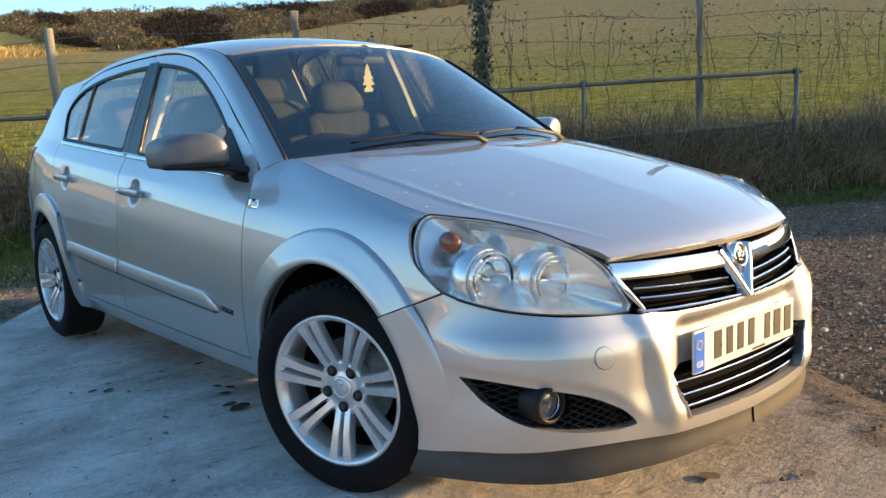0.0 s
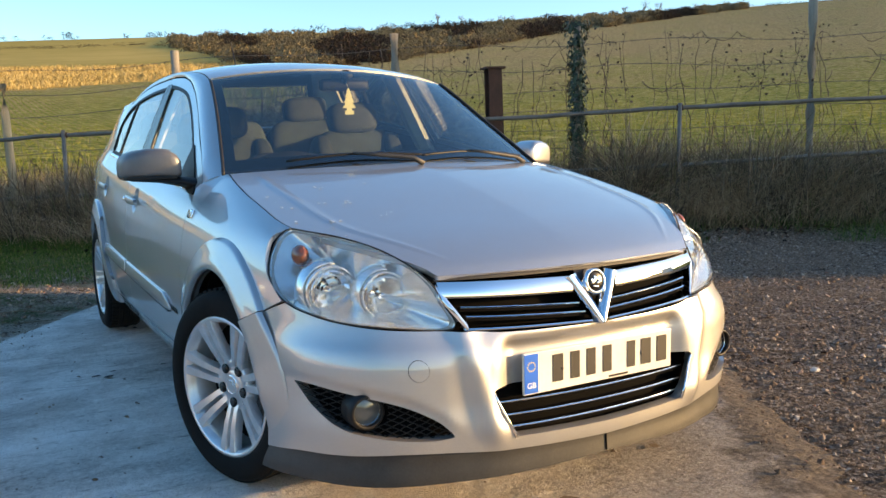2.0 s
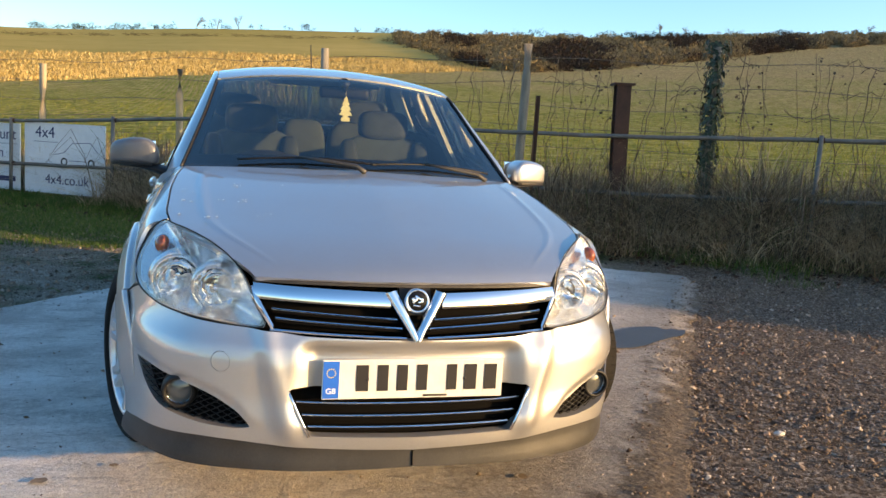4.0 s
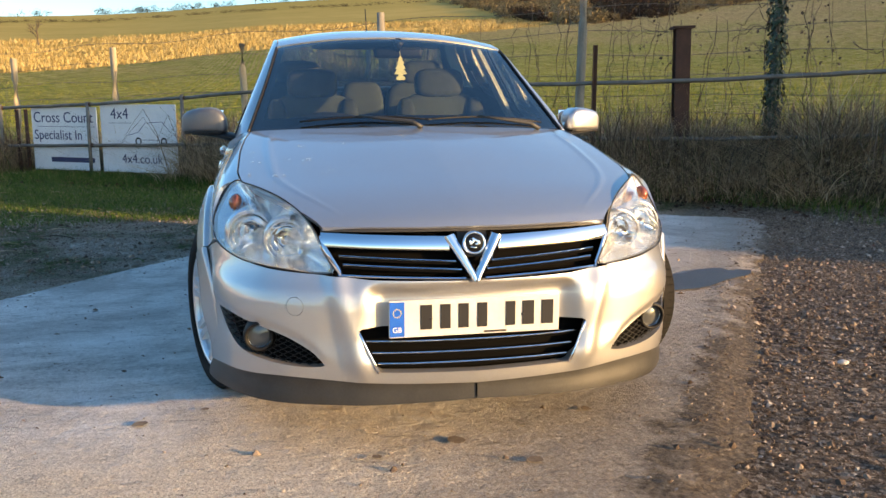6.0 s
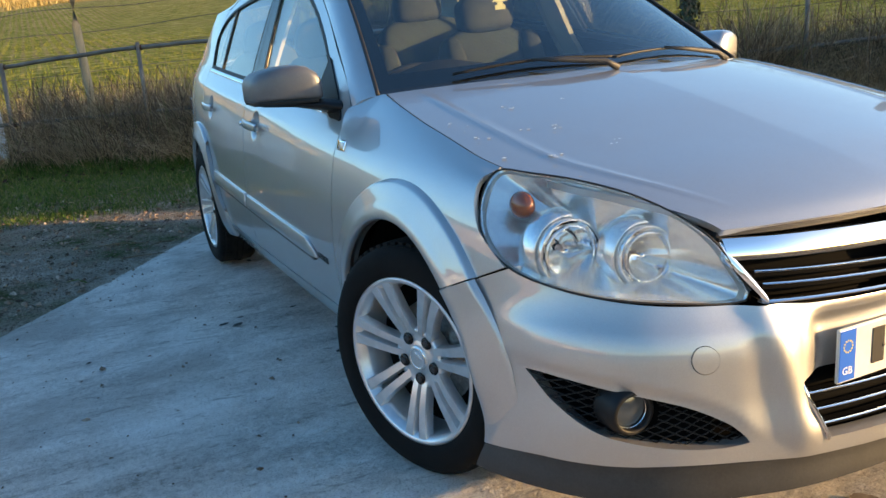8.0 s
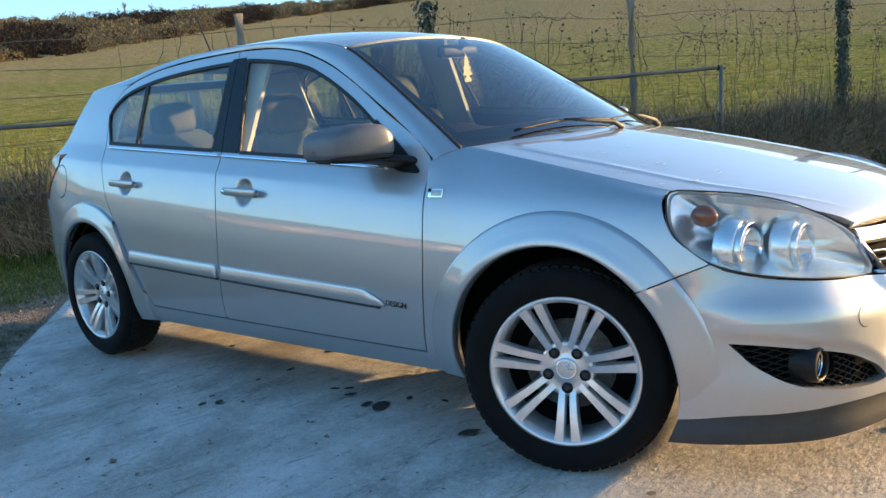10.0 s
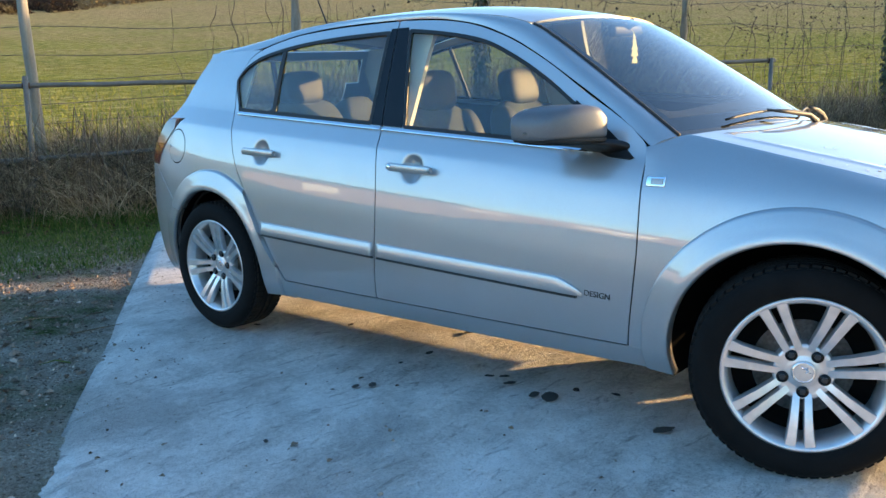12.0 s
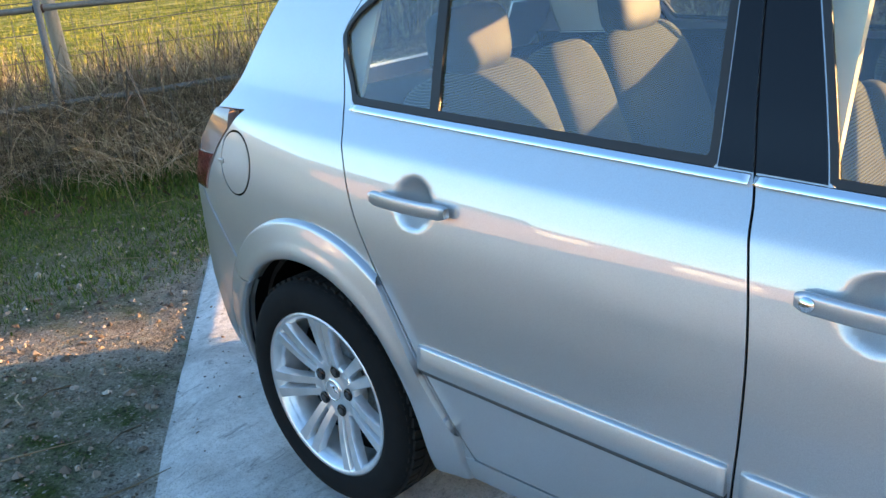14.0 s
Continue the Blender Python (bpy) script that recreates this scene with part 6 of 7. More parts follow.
rail_top = curve_of((-3, 1.46), (-2.7, 1.455), (0, 1.395), (2, 1.325), (3, 1.31), (5.9, 1.285), (7.2, 1.27), (9, 1.165), (10.7, 1.08), (12, 1.04), (16, 0.95))
rail_low = curve_of((-3, 0.87), (-2.7, 0.86), (0, 0.745), (2, 0.68), (3, 0.67), (5.9, 0.57), (9.3, 0.485), (10.6, 0.46), (12, 0.43), (16, 0.35))
fence = thing("rail_fence", "weathered two-rail steel pipe fence along the field", "fence")
for f_z, s0 in ((rail_top, -2.80), (rail_low, -2.75)):
    bm = bmesh.new()
    n = 60
    tube(bm, [on_fence(lerp(s0, 15.5, i / n), 0.004 * math.sin(i * 1.3), f_z(lerp(s0, 15.5, i / n)) + 0.004 * math.sin(i * 2.1)) for i in range(n + 1)], 0.025, 10)
    part("rail", bm, STEEL, fence, "grey steel pipe rail")
for s, lift, r in ((-2.72, 0.03, 0.026), (-0.08, 0.05, 0.024), (5.88, 0.09, 0.026), (7.2, 0.06, 0.024), (8.95, 0.05, 0.026), (10.75, 0.04, 0.026), (12.6, 0.05, 0.026)):
    bm = bmesh.new()
    top, bot = on_fence(s, -0.035, rail_top(s) + lift), on_fence(s + 0.02, -0.03, -0.15)
    tube(bm, [bot, bot.lerp(top, 0.5), top], r, 10)
    post = part("fence_post", bm, STEEL, fence, "rusty grey steel post")
    for f_z in (rail_top, rail_low):
        bm = bmesh.new()
        tube(bm, [on_fence(s - 0.035, -0.01, f_z(s)), on_fence(s + 0.035, -0.01, f_z(s))], 0.034, 10)
        part("rail_clamp", bm, RUST, post)
bm = bmesh.new()
a, b = on_fence(2.96, -0.03, 1.74), on_fence(2.99, -0.02, -0.1)
m = Matrix.Translation((a + b) / 2) @ Matrix.Rotation(math.atan2(FENCE_D.y, FENCE_D.x), 4, "Z")
box(bm, 0, 0, 0, 0.045, 0.006, (a - b).length, m)
box(bm, 0.02, 0.02, 0, 0.006, 0.045, (a - b).length, m)
part("fence_post", bm, RUST, fence, "tall thin rust-brown angle-iron post", flat=True)

girder = thing("girder_post", "rust-red steel girder standing upright behind the rails", "post")
m = Matrix.Translation(on_fence(2.0, 0.12, 0)) @ Matrix.Rotation(math.atan2(FENCE_D.y, FENCE_D.x) + 0.35, 4, "Z") @ Matrix.Rotation(radians(1.2), 4, "Y")
for name, dx, dy, sx, sy, z0, z1 in (("flange", 0, -0.075, 0.165, 0.012, -0.2, 1.90), ("flange", 0, 0.075, 0.165, 0.012, -0.2, 1.90), ("web", 0, 0, 0.01, 0.138, -0.2, 1.90), ("cap_plate", 0, 0, 0.24, 0.22, 1.90, 1.925)):
    bm = bmesh.new()
    box(bm, dx, dy, (z0 + z1) / 2, sx, sy, z1 - z0, m, 0.003)
    part(name, bm, RUST, girder, flat=True)

# ---- wooden posts of the wire fence just behind ----
def wood_post(s, top, r, mat, label, d=0.25, lean=0.0):
    bm = bmesh.new()
    pts, rad = [], []
    for k in range(7):
        t = k / 6
        p = on_fence(s + lean * t, d, lerp(-0.2, top, t))
        p += Vector((noise.noise(Vector((s, t * 3, 0))), noise.noise(Vector((s, t * 3, 9))), 0)) * 0.012
        pts.append(p)
        rad.append(r * (1.06 - 0.1 * t) * (1 + 0.06 * noise.noise(Vector((s * 3, t * 7, 1)))))
    tube(bm, pts, rad, 12)
    return tagged(part("wooden_post", bm, mat), label, "post", "wire fence posts")


for s, top, r, mat, label, lean in ((-6.14, 2.6, 0.05, WOOD_GREY, "grey weathered wooden post beyond the rail end", 0), (-1.63, 2.85, 0.052, WOOD_GREY, "tall grey weathered round wooden post", 0.02),
                                    (3.22, 2.36, 0.056, WOOD_GREY, "tall grey round wooden fence post", -0.02), (5.83, 2.25, 0.052, WOOD_GREY, "brown wooden fence post, leaning a little", 0.05), (8.05, 1.92, 0.05, WOOD_SUNLIT, "pale sunlit wooden fence post", 0.03),
                                    (10.45, 1.93, 0.05, WOOD_SUNLIT, "pale wooden fence post behind the sign", 0), (12.55, 1.81, 0.05, WOOD_SUNLIT, "pale wooden fence post at the lawn", 0), (15.0, 1.7, 0.05, WOOD_SUNLIT, "pale wooden fence post far along", 0)):
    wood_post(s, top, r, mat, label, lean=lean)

LEAF_IVY = material("ivy_leaf", (0.02, 0.04, 0.012), 0.5)
to(LEAF_IVY, "Base Color", island_tint(LEAF_IVY, (0.022, 0.038, 0.012), 0.6))


def leaf_mesh(name, places, size):
    """Small folded leaves, one at each (place, normal), joined."""
    verts, faces = [], []
    for p, nrm in places:
        a = nrm.orthogonal().normalized()
        a.rotate(Matrix.Rotation(random.uniform(0, 6.28), 3, nrm))
        b = nrm.cross(a)
        q = size * random.uniform(0.6, 1.3)
        k = len(verts)
        verts += [p - a * q * 0.5, p + b * q * 0.42 + nrm * q * 0.12, p + a * q * 0.6, p - b * q * 0.42 + nrm * q * 0.12]
        faces += [(k, k + 1, k + 2), (k, k + 2, k + 3)]
    return raw_mesh(name, verts, faces, False)


random.seed(11)
for s, top in ((1.05, 2.40), (-4.86, 2.75)):
    p = wood_post(s, top - 0.03, 0.045, WOOD_GREY, "wooden post thickly wrapped in dark ivy")
    places = []
    for k in range(1500):
        z = random.uniform(0.1, top + 0.02)
        a = random.uniform(0, 6.28)
        r = random.uniform(0.05, 0.11) * (1 + 0.5 * noise.noise(Vector((z * 3, a, s)))) + (0.05 if z > top - 0.15 else 0)
        c = on_fence(s, 0.25, z)
        n = Vector((math.cos(a), math.sin(a), 0.3)).normalized()
        places.append((c + Vector((math.cos(a) * r, math.sin(a) * r, 0)), n))
    part("ivy", leaf_mesh("ivy", places, 0.05), LEAF_IVY, p, "dark green ivy leaves")["kind"] = "stuff"

# wires: netting below, barbed strands above
wires = thing("wire_fence", "thin wire netting and barbed strands overgrown with dead vines", "wire fence")
random.seed(5)
for j, (z, sag) in enumerate(((0.35, 0.01), (0.55, 0.01), (0.75, 0.01), (0.95, 0.01), (1.15, 0.01), (1.38, 0.012), (1.62, 0.02), (1.88, 0.03), (2.16, 0.03))):
    bm = bmesh.new()
    pts = []
    for i in range(141):
        s = lerp(-12, 16, i / 140)
        drop = max(0, s - 4) * 0.032
        pts.append(on_fence(s, 0.27, z - drop + 0.02 + sag * math.sin(s * 2.3 + j)))
    tube(bm, pts, 0.0036 if j < 6 else 0.0032, 4)
    if j >= 6:
        for k in range(200):
            s = lerp(-12, 16, k / 199)
            c = on_fence(s, 0.27, z - max(0, s - 4) * 0.032 + 0.02 + sag * math.sin(s * 2.3 + j))
            tube(bm, [c + Vector((0.012, 0.008, 0.016)), c - Vector((0.012, 0.008, 0.016))], 0.002, 3)
    part("wire_strand", bm, WIRE, wires)
for k in range(120):
    s = -11 + k * 0.22
    bm = bmesh.new()
    tube(bm, [on_fence(s, 0.27, 0.2 - max(0, s - 4) * 0.03), on_fence(s, 0.27, 1.4 - max(0, s - 4) * 0.032)], 0.0024, 3)
    part("net_upright", bm, WIRE, wires)
VINE = mottled("dead_vine", (0.08, 0.055, 0.038), (0.15, 0.11, 0.075), 9, 80, 0.95, 0.002)
bm = bmesh.new()
random.seed(8)
for k in range(150):
    s = random.uniform(-11, 2.2) if k < 125 else random.uniform(2, 4.5)
    z1, z0 = random.uniform(1.7, 2.35), random.uniform(0.5, 1.4)
    p = on_fence(s, 0.27 + random.uniform(-0.05, 0.05), z1)
    pts, q = [], Vector((0, 0, 0))
    n = 9
    for i in range(n):
        pts.append(Vector((p.x + q.x, p.y + q.y, lerp(z1, z0, i / (n - 1)))))
        q += Vector((random.gauss(0, 0.03), random.gauss(0, 0.03), 0))
    tube(bm, pts, random.uniform(0.0022, 0.0055), 4)
for k in range(70):
    s = random.uniform(-11, 2.4)
    z = random.choice((1.9, 2.18, 1.65))
    pts, q = [], on_fence(s, 0.27, z)
    for i in range(10):
        pts.append(q.copy())
        q += Vector((FENCE_D.x, FENCE_D.y, 0)) * random.uniform(0.02, 0.09) + Vector((0, 0, random.gauss(0, 0.06)))
        q.z = lerp(q.z, z, 0.3)
    tube(bm, pts, random.uniform(0.002, 0.0045), 4)
vines = part("dead_vines", bm, VINE, wires, "brown dead climbing stems")
vines["kind"] = "stuff"
places = []
for k in range(1500):
    s = random.uniform(-11, 2.6)
    z = random.choice((1.9, 2.18, 1.65)) + random.gauss(0, 0.12)
    if noise.noise(Vector((s * 1.6, z, 4))) > -0.05:
        n = Vector((random.gauss(0, 1), random.gauss(0, 1), random.gauss(0, 1))).normalized()
        places.append((on_fence(s, 0.27 + random.gauss(0, 0.05), z), n))
part("dead_leaves", leaf_mesh("dead_leaves", places, 0.035), VINE, wires)["kind"] = "stuff"

# ---- the two sign boards on the fence ----
BOARD = mottled("board_white", (0.62, 0.64, 0.66), (0.74, 0.75, 0.76), 4, 40, 0.55, 0.001)
NAVY = material("navy_lettering", (0.012, 0.022, 0.09), 0.5)
TXT = Matrix(((0.557, 0, 0.83, 0), (0.83, 0, -0.557, 0), (0, 1, 0, 0), (0, 0, 0, 1)))


def board(s0, s1, z0, z1, label):
    bm = bmesh.new()
    c = on_fence((s0 + s1) / 2, 0.045, (z0 + z1) / 2)
    m = Matrix.Translation(c) @ TXT
    box(bm, 0, 0, 0, s1 - s0, z1 - z0, 0.012, m, 0.003)
    return tagged(part("sign_board", bm, BOARD, flat=True), label, "sign", "sign boards on the fence")


def sign_text(parent, s, z, text, size, align="LEFT"):
    lettering("letter", text, size, Matrix.Translation(on_fence(s, 0.037, z)) @ TXT, NAVY, parent, 0.0015, align=align, split=True)


def sign_bar(parent, s, z, w, h, mat=None, ang=0.0):
    bm = bmesh.new()
    box(bm, 0, 0, 0, w, h, 0.003, Matrix.Translation(on_fence(s, 0.037, z)) @ TXT @ Matrix.Rotation(ang, 4, "Z"))
    part("sign_line", bm, mat or NAVY, parent, flat=True)


sa = board(10.66, 12.02, 0.06, 1.035, "white board with navy lettering tied to rails")
sb = board(9.14, 10.58, 0.06, 1.075, "white board with navy lettering and car outline")
sign_text(sa, 11.98, 0.87, "Cross Count", 0.235)
sign_bar(sa, 11.3, 0.735, 1.2, 0.006)
sign_text(sa, 11.98, 0.60, "Specialist In", 0.215)
sign_bar(sa, 11.2, 0.22, 0.9, 0.075)
sign_text(sb, 10.38, 0.93, "4x4", 0.235)
sign_bar(sb, 10.2, 0.80, 0.45, 0.006)
sign_text(sb, 10.2, 0.26, "4x4.co.uk", 0.20)
for ds in (9.86, 9.38):
    bm = bmesh.new()
    spin(bm, [(0.035, 0.0), (0.06, -0.002), (0.06, 0.002)], 20, Matrix.Translation(on_fence(ds, 0.037, 0.53)) @ TXT @ Matrix.Rotation(radians(90), 4, "X"))
    part("drawn_wheel", bm, INK, sb)
for a, b in (((10.05, 0.62), (9.86, 0.66)), ((9.86, 0.66), (9.72, 0.80)), ((9.72, 0.80), (9.40, 0.82)), ((9.40, 0.82), (9.26, 0.68)), ((9.78, 0.55), (9.46, 0.55))):
    sign_bar(sb, (a[0] + b[0]) / 2, (a[1] + b[1]) / 2, math.hypot(a[0] - b[0], a[1] - b[1]), 0.008, None, math.atan2(b[1] - a[1], a[0] - b[0]))
bm = bmesh.new()
tube(bm, [on_fence(12.15, 0.05, 0.0), on_fence(12.15, 0.05, 1.0)], 0.03, 8)
tube(bm, [on_fence(12.35, 0.05, 0.0), on_fence(12.35, 0.05, 1.0)], 0.03, 8)
part("board_stay", bm, RUST, sa)

# ---- grasses, stones and stains of the yard ----
def blades(name, places, mat, label, category, n_seg=2):
    """Many bent grass blades, each (place, height, width, lean vector), in one mesh."""
    verts, faces = [], []
    for p, h, w, lean in places:
        a = random.uniform(0, 6.283)
        side = Vector((math.cos(a), math.sin(a), 0)) * w
        k = len(verts)
        for i in range(n_seg):
            t = i / n_seg
            c = p + Vector((lean.x * t * t, lean.y * t * t, h * t * (1 - 0.25 * t * lean.length / max(h, 0.01))))
            verts.append(c - side * (1 - t * 0.6))
            verts.append(c + side * (1 - t * 0.6))
        verts.append(p + Vector((lean.x, lean.y, h * max(0.15, 1 - 0.25 * lean.length / max(h, 0.01)))))
        for i in range(n_seg - 1):
            q = k + 2 * i
            faces.append((q, q + 1, q + 3, q + 2))
        q = k + 2 * (n_seg - 1)
        faces.append((q, q + 1, q + 2))
    ob = part(name, raw_mesh(name, verts, faces, False), mat)
    return tagged(ob, label, category, kind="stuff")


def plant_mat(name, stops, glow=0.0):
    m = material(name, stops[0][1], 0.8, spec=0.15)
    g = m.node_tree.nodes.new("ShaderNodeNewGeometry")
    col = ramp(m, g.outputs["Random Per Island"], stops)
    to(m, "Base Color", col)
    if glow:
        nt = m.node_tree
        tr, mx = nt.nodes.new("ShaderNodeBsdfTranslucent"), nt.nodes.new("ShaderNodeMixShader")
        mx.inputs[0].default_value = glow
        nt.links.new(col, tr.inputs[0])
        nt.links.new(nt.nodes["Principled BSDF"].outputs[0], mx.inputs[1])
        nt.links.new(tr.outputs[0], mx.inputs[2])
        nt.links.new(mx.outputs[0], nt.nodes["Material Output"].inputs[0])
    return m


STRAW = plant_mat("dry_straw", [(0.0, (0.05, 0.032, 0.021)), (0.3, (0.14, 0.095, 0.06)), (0.6, (0.29, 0.215, 0.14)), (0.9, (0.52, 0.42, 0.29)), (0.93, (0.11, 0.15, 0.04)), (1.0, (0.07, 0.12, 0.025))], 0.2)
GREEN = plant_mat("green_grass", [(0.0, (0.03, 0.065, 0.012)), (0.5, (0.065, 0.125, 0.022)), (0.85, (0.12, 0.17, 0.04)), (1.0, (0.3, 0.24, 0.12))], 0.3)
DARKLEAF = plant_mat("dark_leaf_litter", [(0.0, (0.02, 0.012, 0.008)), (0.5, (0.05, 0.025, 0.016)), (1.0, (0.1, 0.05, 0.03))])

random.seed(21)
pl = []
for k in range(105000):
    s = random.uniform(-10, 15)
    d = random.uniform(-0.55, 1.1) if s > 4.3 else random.uniform(-0.75, 1.2)
    if 8.9 < s < 12.3 and d < 0.3:
        continue
    dens = 0.5 + 0.6 * noise.noise(Vector((s * 1.1, d * 1.5, 0)))
    if s > 8.5:
        dens *= 0.6
    if random.random() > dens:
        continue
    prof = smooth(-0.8, 0.05, d) * smooth(1.5, 0.4, d)
    h = (0.18 + 1.0 * prof * random.random() ** 0.7) * (1.2 if s < 3 else 1.0) * (0.85 + 0.8 * noise.noise(Vector((s * 1.3, d, 0))))
    c = on_fence(s, d)
    c.z = ground_z(c.x, c.y) - 0.01
    tilt = random.gauss(0, 1.15) * h
    ang = random.uniform(0, 6.283)
    lean = Vector((math.cos(ang), math.sin(ang), 0)) * abs(tilt)
    lean -= Vector((FENCE_N.x, FENCE_N.y, 0)) * h * random.uniform(0, 0.5) * smooth(0.4, -0.6, d)
    pl.append((c, h, random.uniform(0.0028, 0.0066), lean))
blades("dry_grass", pl, STRAW, "tall dead straw-coloured grass along the fence", "grass", 3)

pl = []
for k in range(26000):
    s = random.uniform(-10, 15)
    d = random.uniform(0.6, 7.0)
    if noise.noise(Vector((s * 0.5, d * 0.5, 7))) < -0.1:
        continue
    c = on_fence(s, d)
    c.z = ground_z(c.x, c.y)
    h = random.uniform(0.25, 0.8)
    pl.append((c, h, random.uniform(0.002, 0.005), Vector((random.gauss(0, 0.15), random.gauss(0, 0.15), 0)) * h))
blades("field_edge_grass", pl, STRAW, "thin dry grass stems at the field edge", "grass", 3)

# dense dead stems standing and leaning between the rails
BRACKEN = plant_mat("dead_stems", [(0.0, (0.06, 0.04, 0.028)), (0.3, (0.17, 0.115, 0.078)), (0.65, (0.34, 0.25, 0.17)), (0.92, (0.56, 0.45, 0.32)), (1.0, (0.1, 0.13, 0.04))], 0.2)
pl = []
for k in range(46000):
    s, d = random.uniform(-10, 9), abs(random.gauss(0.2, 0.3)) + 0.05
    if d < -0.6 or d > 1.0 or (8.7 < s and d < 0.35):
        continue
    thick = 0.55 + 0.7 * noise.noise(Vector((s * 0.8, d * 1.2, 3)))
    if random.random() > thick + 0.25:
        continue
    c = on_fence(s, d)
    c.z = ground_z(c.x, c.y) + random.uniform(0, 0.2)
    h = random.uniform(0.35, 1.0) * (0.75 + 0.4 * thick) * smooth(-0.75, 0.0, d)
    ang = random.uniform(0, 6.283)
    pl.append((c, h, random.uniform(0.0026, 0.006), Vector((math.cos(ang), math.sin(ang), 0)) * h * abs(random.gauss(0, 0.75))))
blades("dead_stems", pl, BRACKEN, "dense brown dead stems tangled through the fence", "dead growth", 4)

# long fallen straw, arched over the rest
PALE = plant_mat("bleached_straw", [(0.0, (0.22, 0.15, 0.09)), (0.5, (0.42, 0.31, 0.2)), (1.0, (0.66, 0.54, 0.37))], 0.2)
pl = []
for k in range(26000):
    s, d = random.uniform(-10, 14), random.uniform(-0.75, 0.6)
    if noise.noise(Vector((s * 1.6, d * 2, 4))) < random.uniform(-0.4, 0.2) or (8.9 < s < 12.3 and d < 0.3):
        continue
    c = on_fence(s, d)
    c.z = ground_z(c.x, c.y) + random.uniform(0, 0.35) * smooth(-0.7, -0.2, d)
    h, ang = random.uniform(0.2, 0.75), random.gauss(0, 1.0) + (0 if random.random() < 0.6 else math.pi)
    fall = Vector((FENCE_D.x, FENCE_D.y, 0)) * math.cos(ang) - Vector((FENCE_N.x, FENCE_N.y, 0)) * abs(math.sin(ang))
    pl.append((c, h, random.uniform(0.0026, 0.0058), fall * h * random.uniform(0.8, 2.2)))
blades("fallen_straw", pl, PALE, "bleached straw fallen over along the fence", "grass", 5)

# brambles: arching stems through the dead grass
bm = bmesh.new()
for k in range(900):
    s, d = random.uniform(-10, 9), random.uniform(-0.5, 0.7)
    c = on_fence(s, d)
    c.z = ground_z(c.x, c.y)
    ang, run, h = random.uniform(0, 6.283), random.uniform(0.3, 1.0), random.uniform(0.3, 1.1)
    tube(bm, [c + Vector((math.cos(ang) * run * t, math.sin(ang) * run * t, h * math.sin(min(1, t * 1.15) * 2.6))) for t in (0, 0.25, 0.5, 0.75, 1.0)], [0.005, 0.0045, 0.004, 0.003, 0.0015], 4, False)
tagged(part("brambles", bm, VINE), "bare brown bramble stems in the dead grass", "brambles", kind="stuff")

# green turf by the apron and lush grass under the fence
pl = []
random.seed(31)
for k in range(230000):
    x, y = random.uniform(-10.5, 0.5), random.uniform(-7, 2.5)
    p = 0.58 * x + 0.81 * y
    d = beyond(x, y)
    if d > -0.2 or (p > -2.72 and 0.81 * x - 0.58 * y > -5.3):
        continue
    t = noise.noise(Vector((x * 0.75, y * 0.75, 0))) + 0.45 * noise.noise(Vector((x * 3, y * 3, 2)))
    near = smooth(-1.35, -0.55, d)
    far = smooth(-4.4, -5.8, x) * 1.4
    bare = 0.75 * smooth(-5.3, -4.2, x) * smooth(-0.6, -1.2, d)
    if t + near * 0.9 + far * 0.6 - bare < random.uniform(-0.28, 0.25):
        continue
    h = random.uniform(0.02, 0.06) + near * random.uniform(0.02, 0.18)
    pl.append((Vector((x, y, ground_z(x, y) - 0.004)), h, random.uniform(0.0022, 0.005), Vector((random.gauss(0, 0.5), random.gauss(0, 0.5), 0)) * h))
for k in range(26000):
    s = random.uniform(-9, 5)
    d = random.uniform(-1.5, -0.2)
    c = on_fence(s, d)
    if 0.58 * c.x + 0.81 * c.y < 1.4 and 0.81 * c.x - 0.58 * c.y > -5.6:
        continue
    if noise.noise(Vector((s * 0.9, d, 5))) + smooth(-1.3, -0.4, d) * 0.4 < random.uniform(0, 0.5):
        continue
    c.z = ground_z(c.x, c.y) - 0.004
    h = random.uniform(0.03, 0.20)
    pl.append((c, h, random.uniform(0.0016, 0.0035), Vector((random.gauss(0, 0.5), random.gauss(0, 0.5), 0)) * h))
blades("turf", pl, GREEN, "patchy green turf beside the apron", "grass", 2)

# fallen leaves and twigs at the fence foot and on the turf
places = []
for k in range(2600):
    s, d = random.uniform(-9, 12), random.gauss(-0.75, 0.3)
    c = on_fence(s, d)
    c.z = ground_z(c.x, c.y) + random.uniform(0.0, 0.035)
    places.append((c, Vector((random.gauss(0, 0.5), random.gauss(0, 0.5), 1)).normalized()))
tagged(part("leaf_litter", leaf_mesh("leaf_litter", places, 0.05), DARKLEAF), "dark reddish fallen leaves at the fence foot", "leaves", kind="stuff")
bm = bmesh.new()
for k in range(240):
    x, y = random.uniform(-9, 0.5), random.uniform(-6, 1.2)
    if 0.58 * x + 0.81 * y > -2.75 or beyond(x, y) > -0.4:
        continue
    z = ground_z(x, y) + 0.008
    a, l = random.uniform(0, 6.28), random.uniform(0.05, 0.35)
    tube(bm, [(x, y, z), (x + math.cos(a) * l * 0.5, y + math.sin(a) * l * 0.5, z + random.uniform(0, 0.02)), (x + math.cos(a + 0.2) * l, y + math.sin(a + 0.2) * l, z)], [0.004, 0.003, 0.0015], 4, False)
tagged(part("twigs", bm, STRAW), "small dry twigs lying on the turf", "twigs", kind="stuff")

# gravel: loose stones
STONE = plant_mat("gravel_stone", [(0.0, (0.06, 0.04, 0.029)), (0.4, (0.15, 0.108, 0.08)), (0.8, (0.26, 0.2, 0.155)), (0.97, (0.42, 0.36, 0.3)), (1.0, (0.22, 0.085, 0.05))])


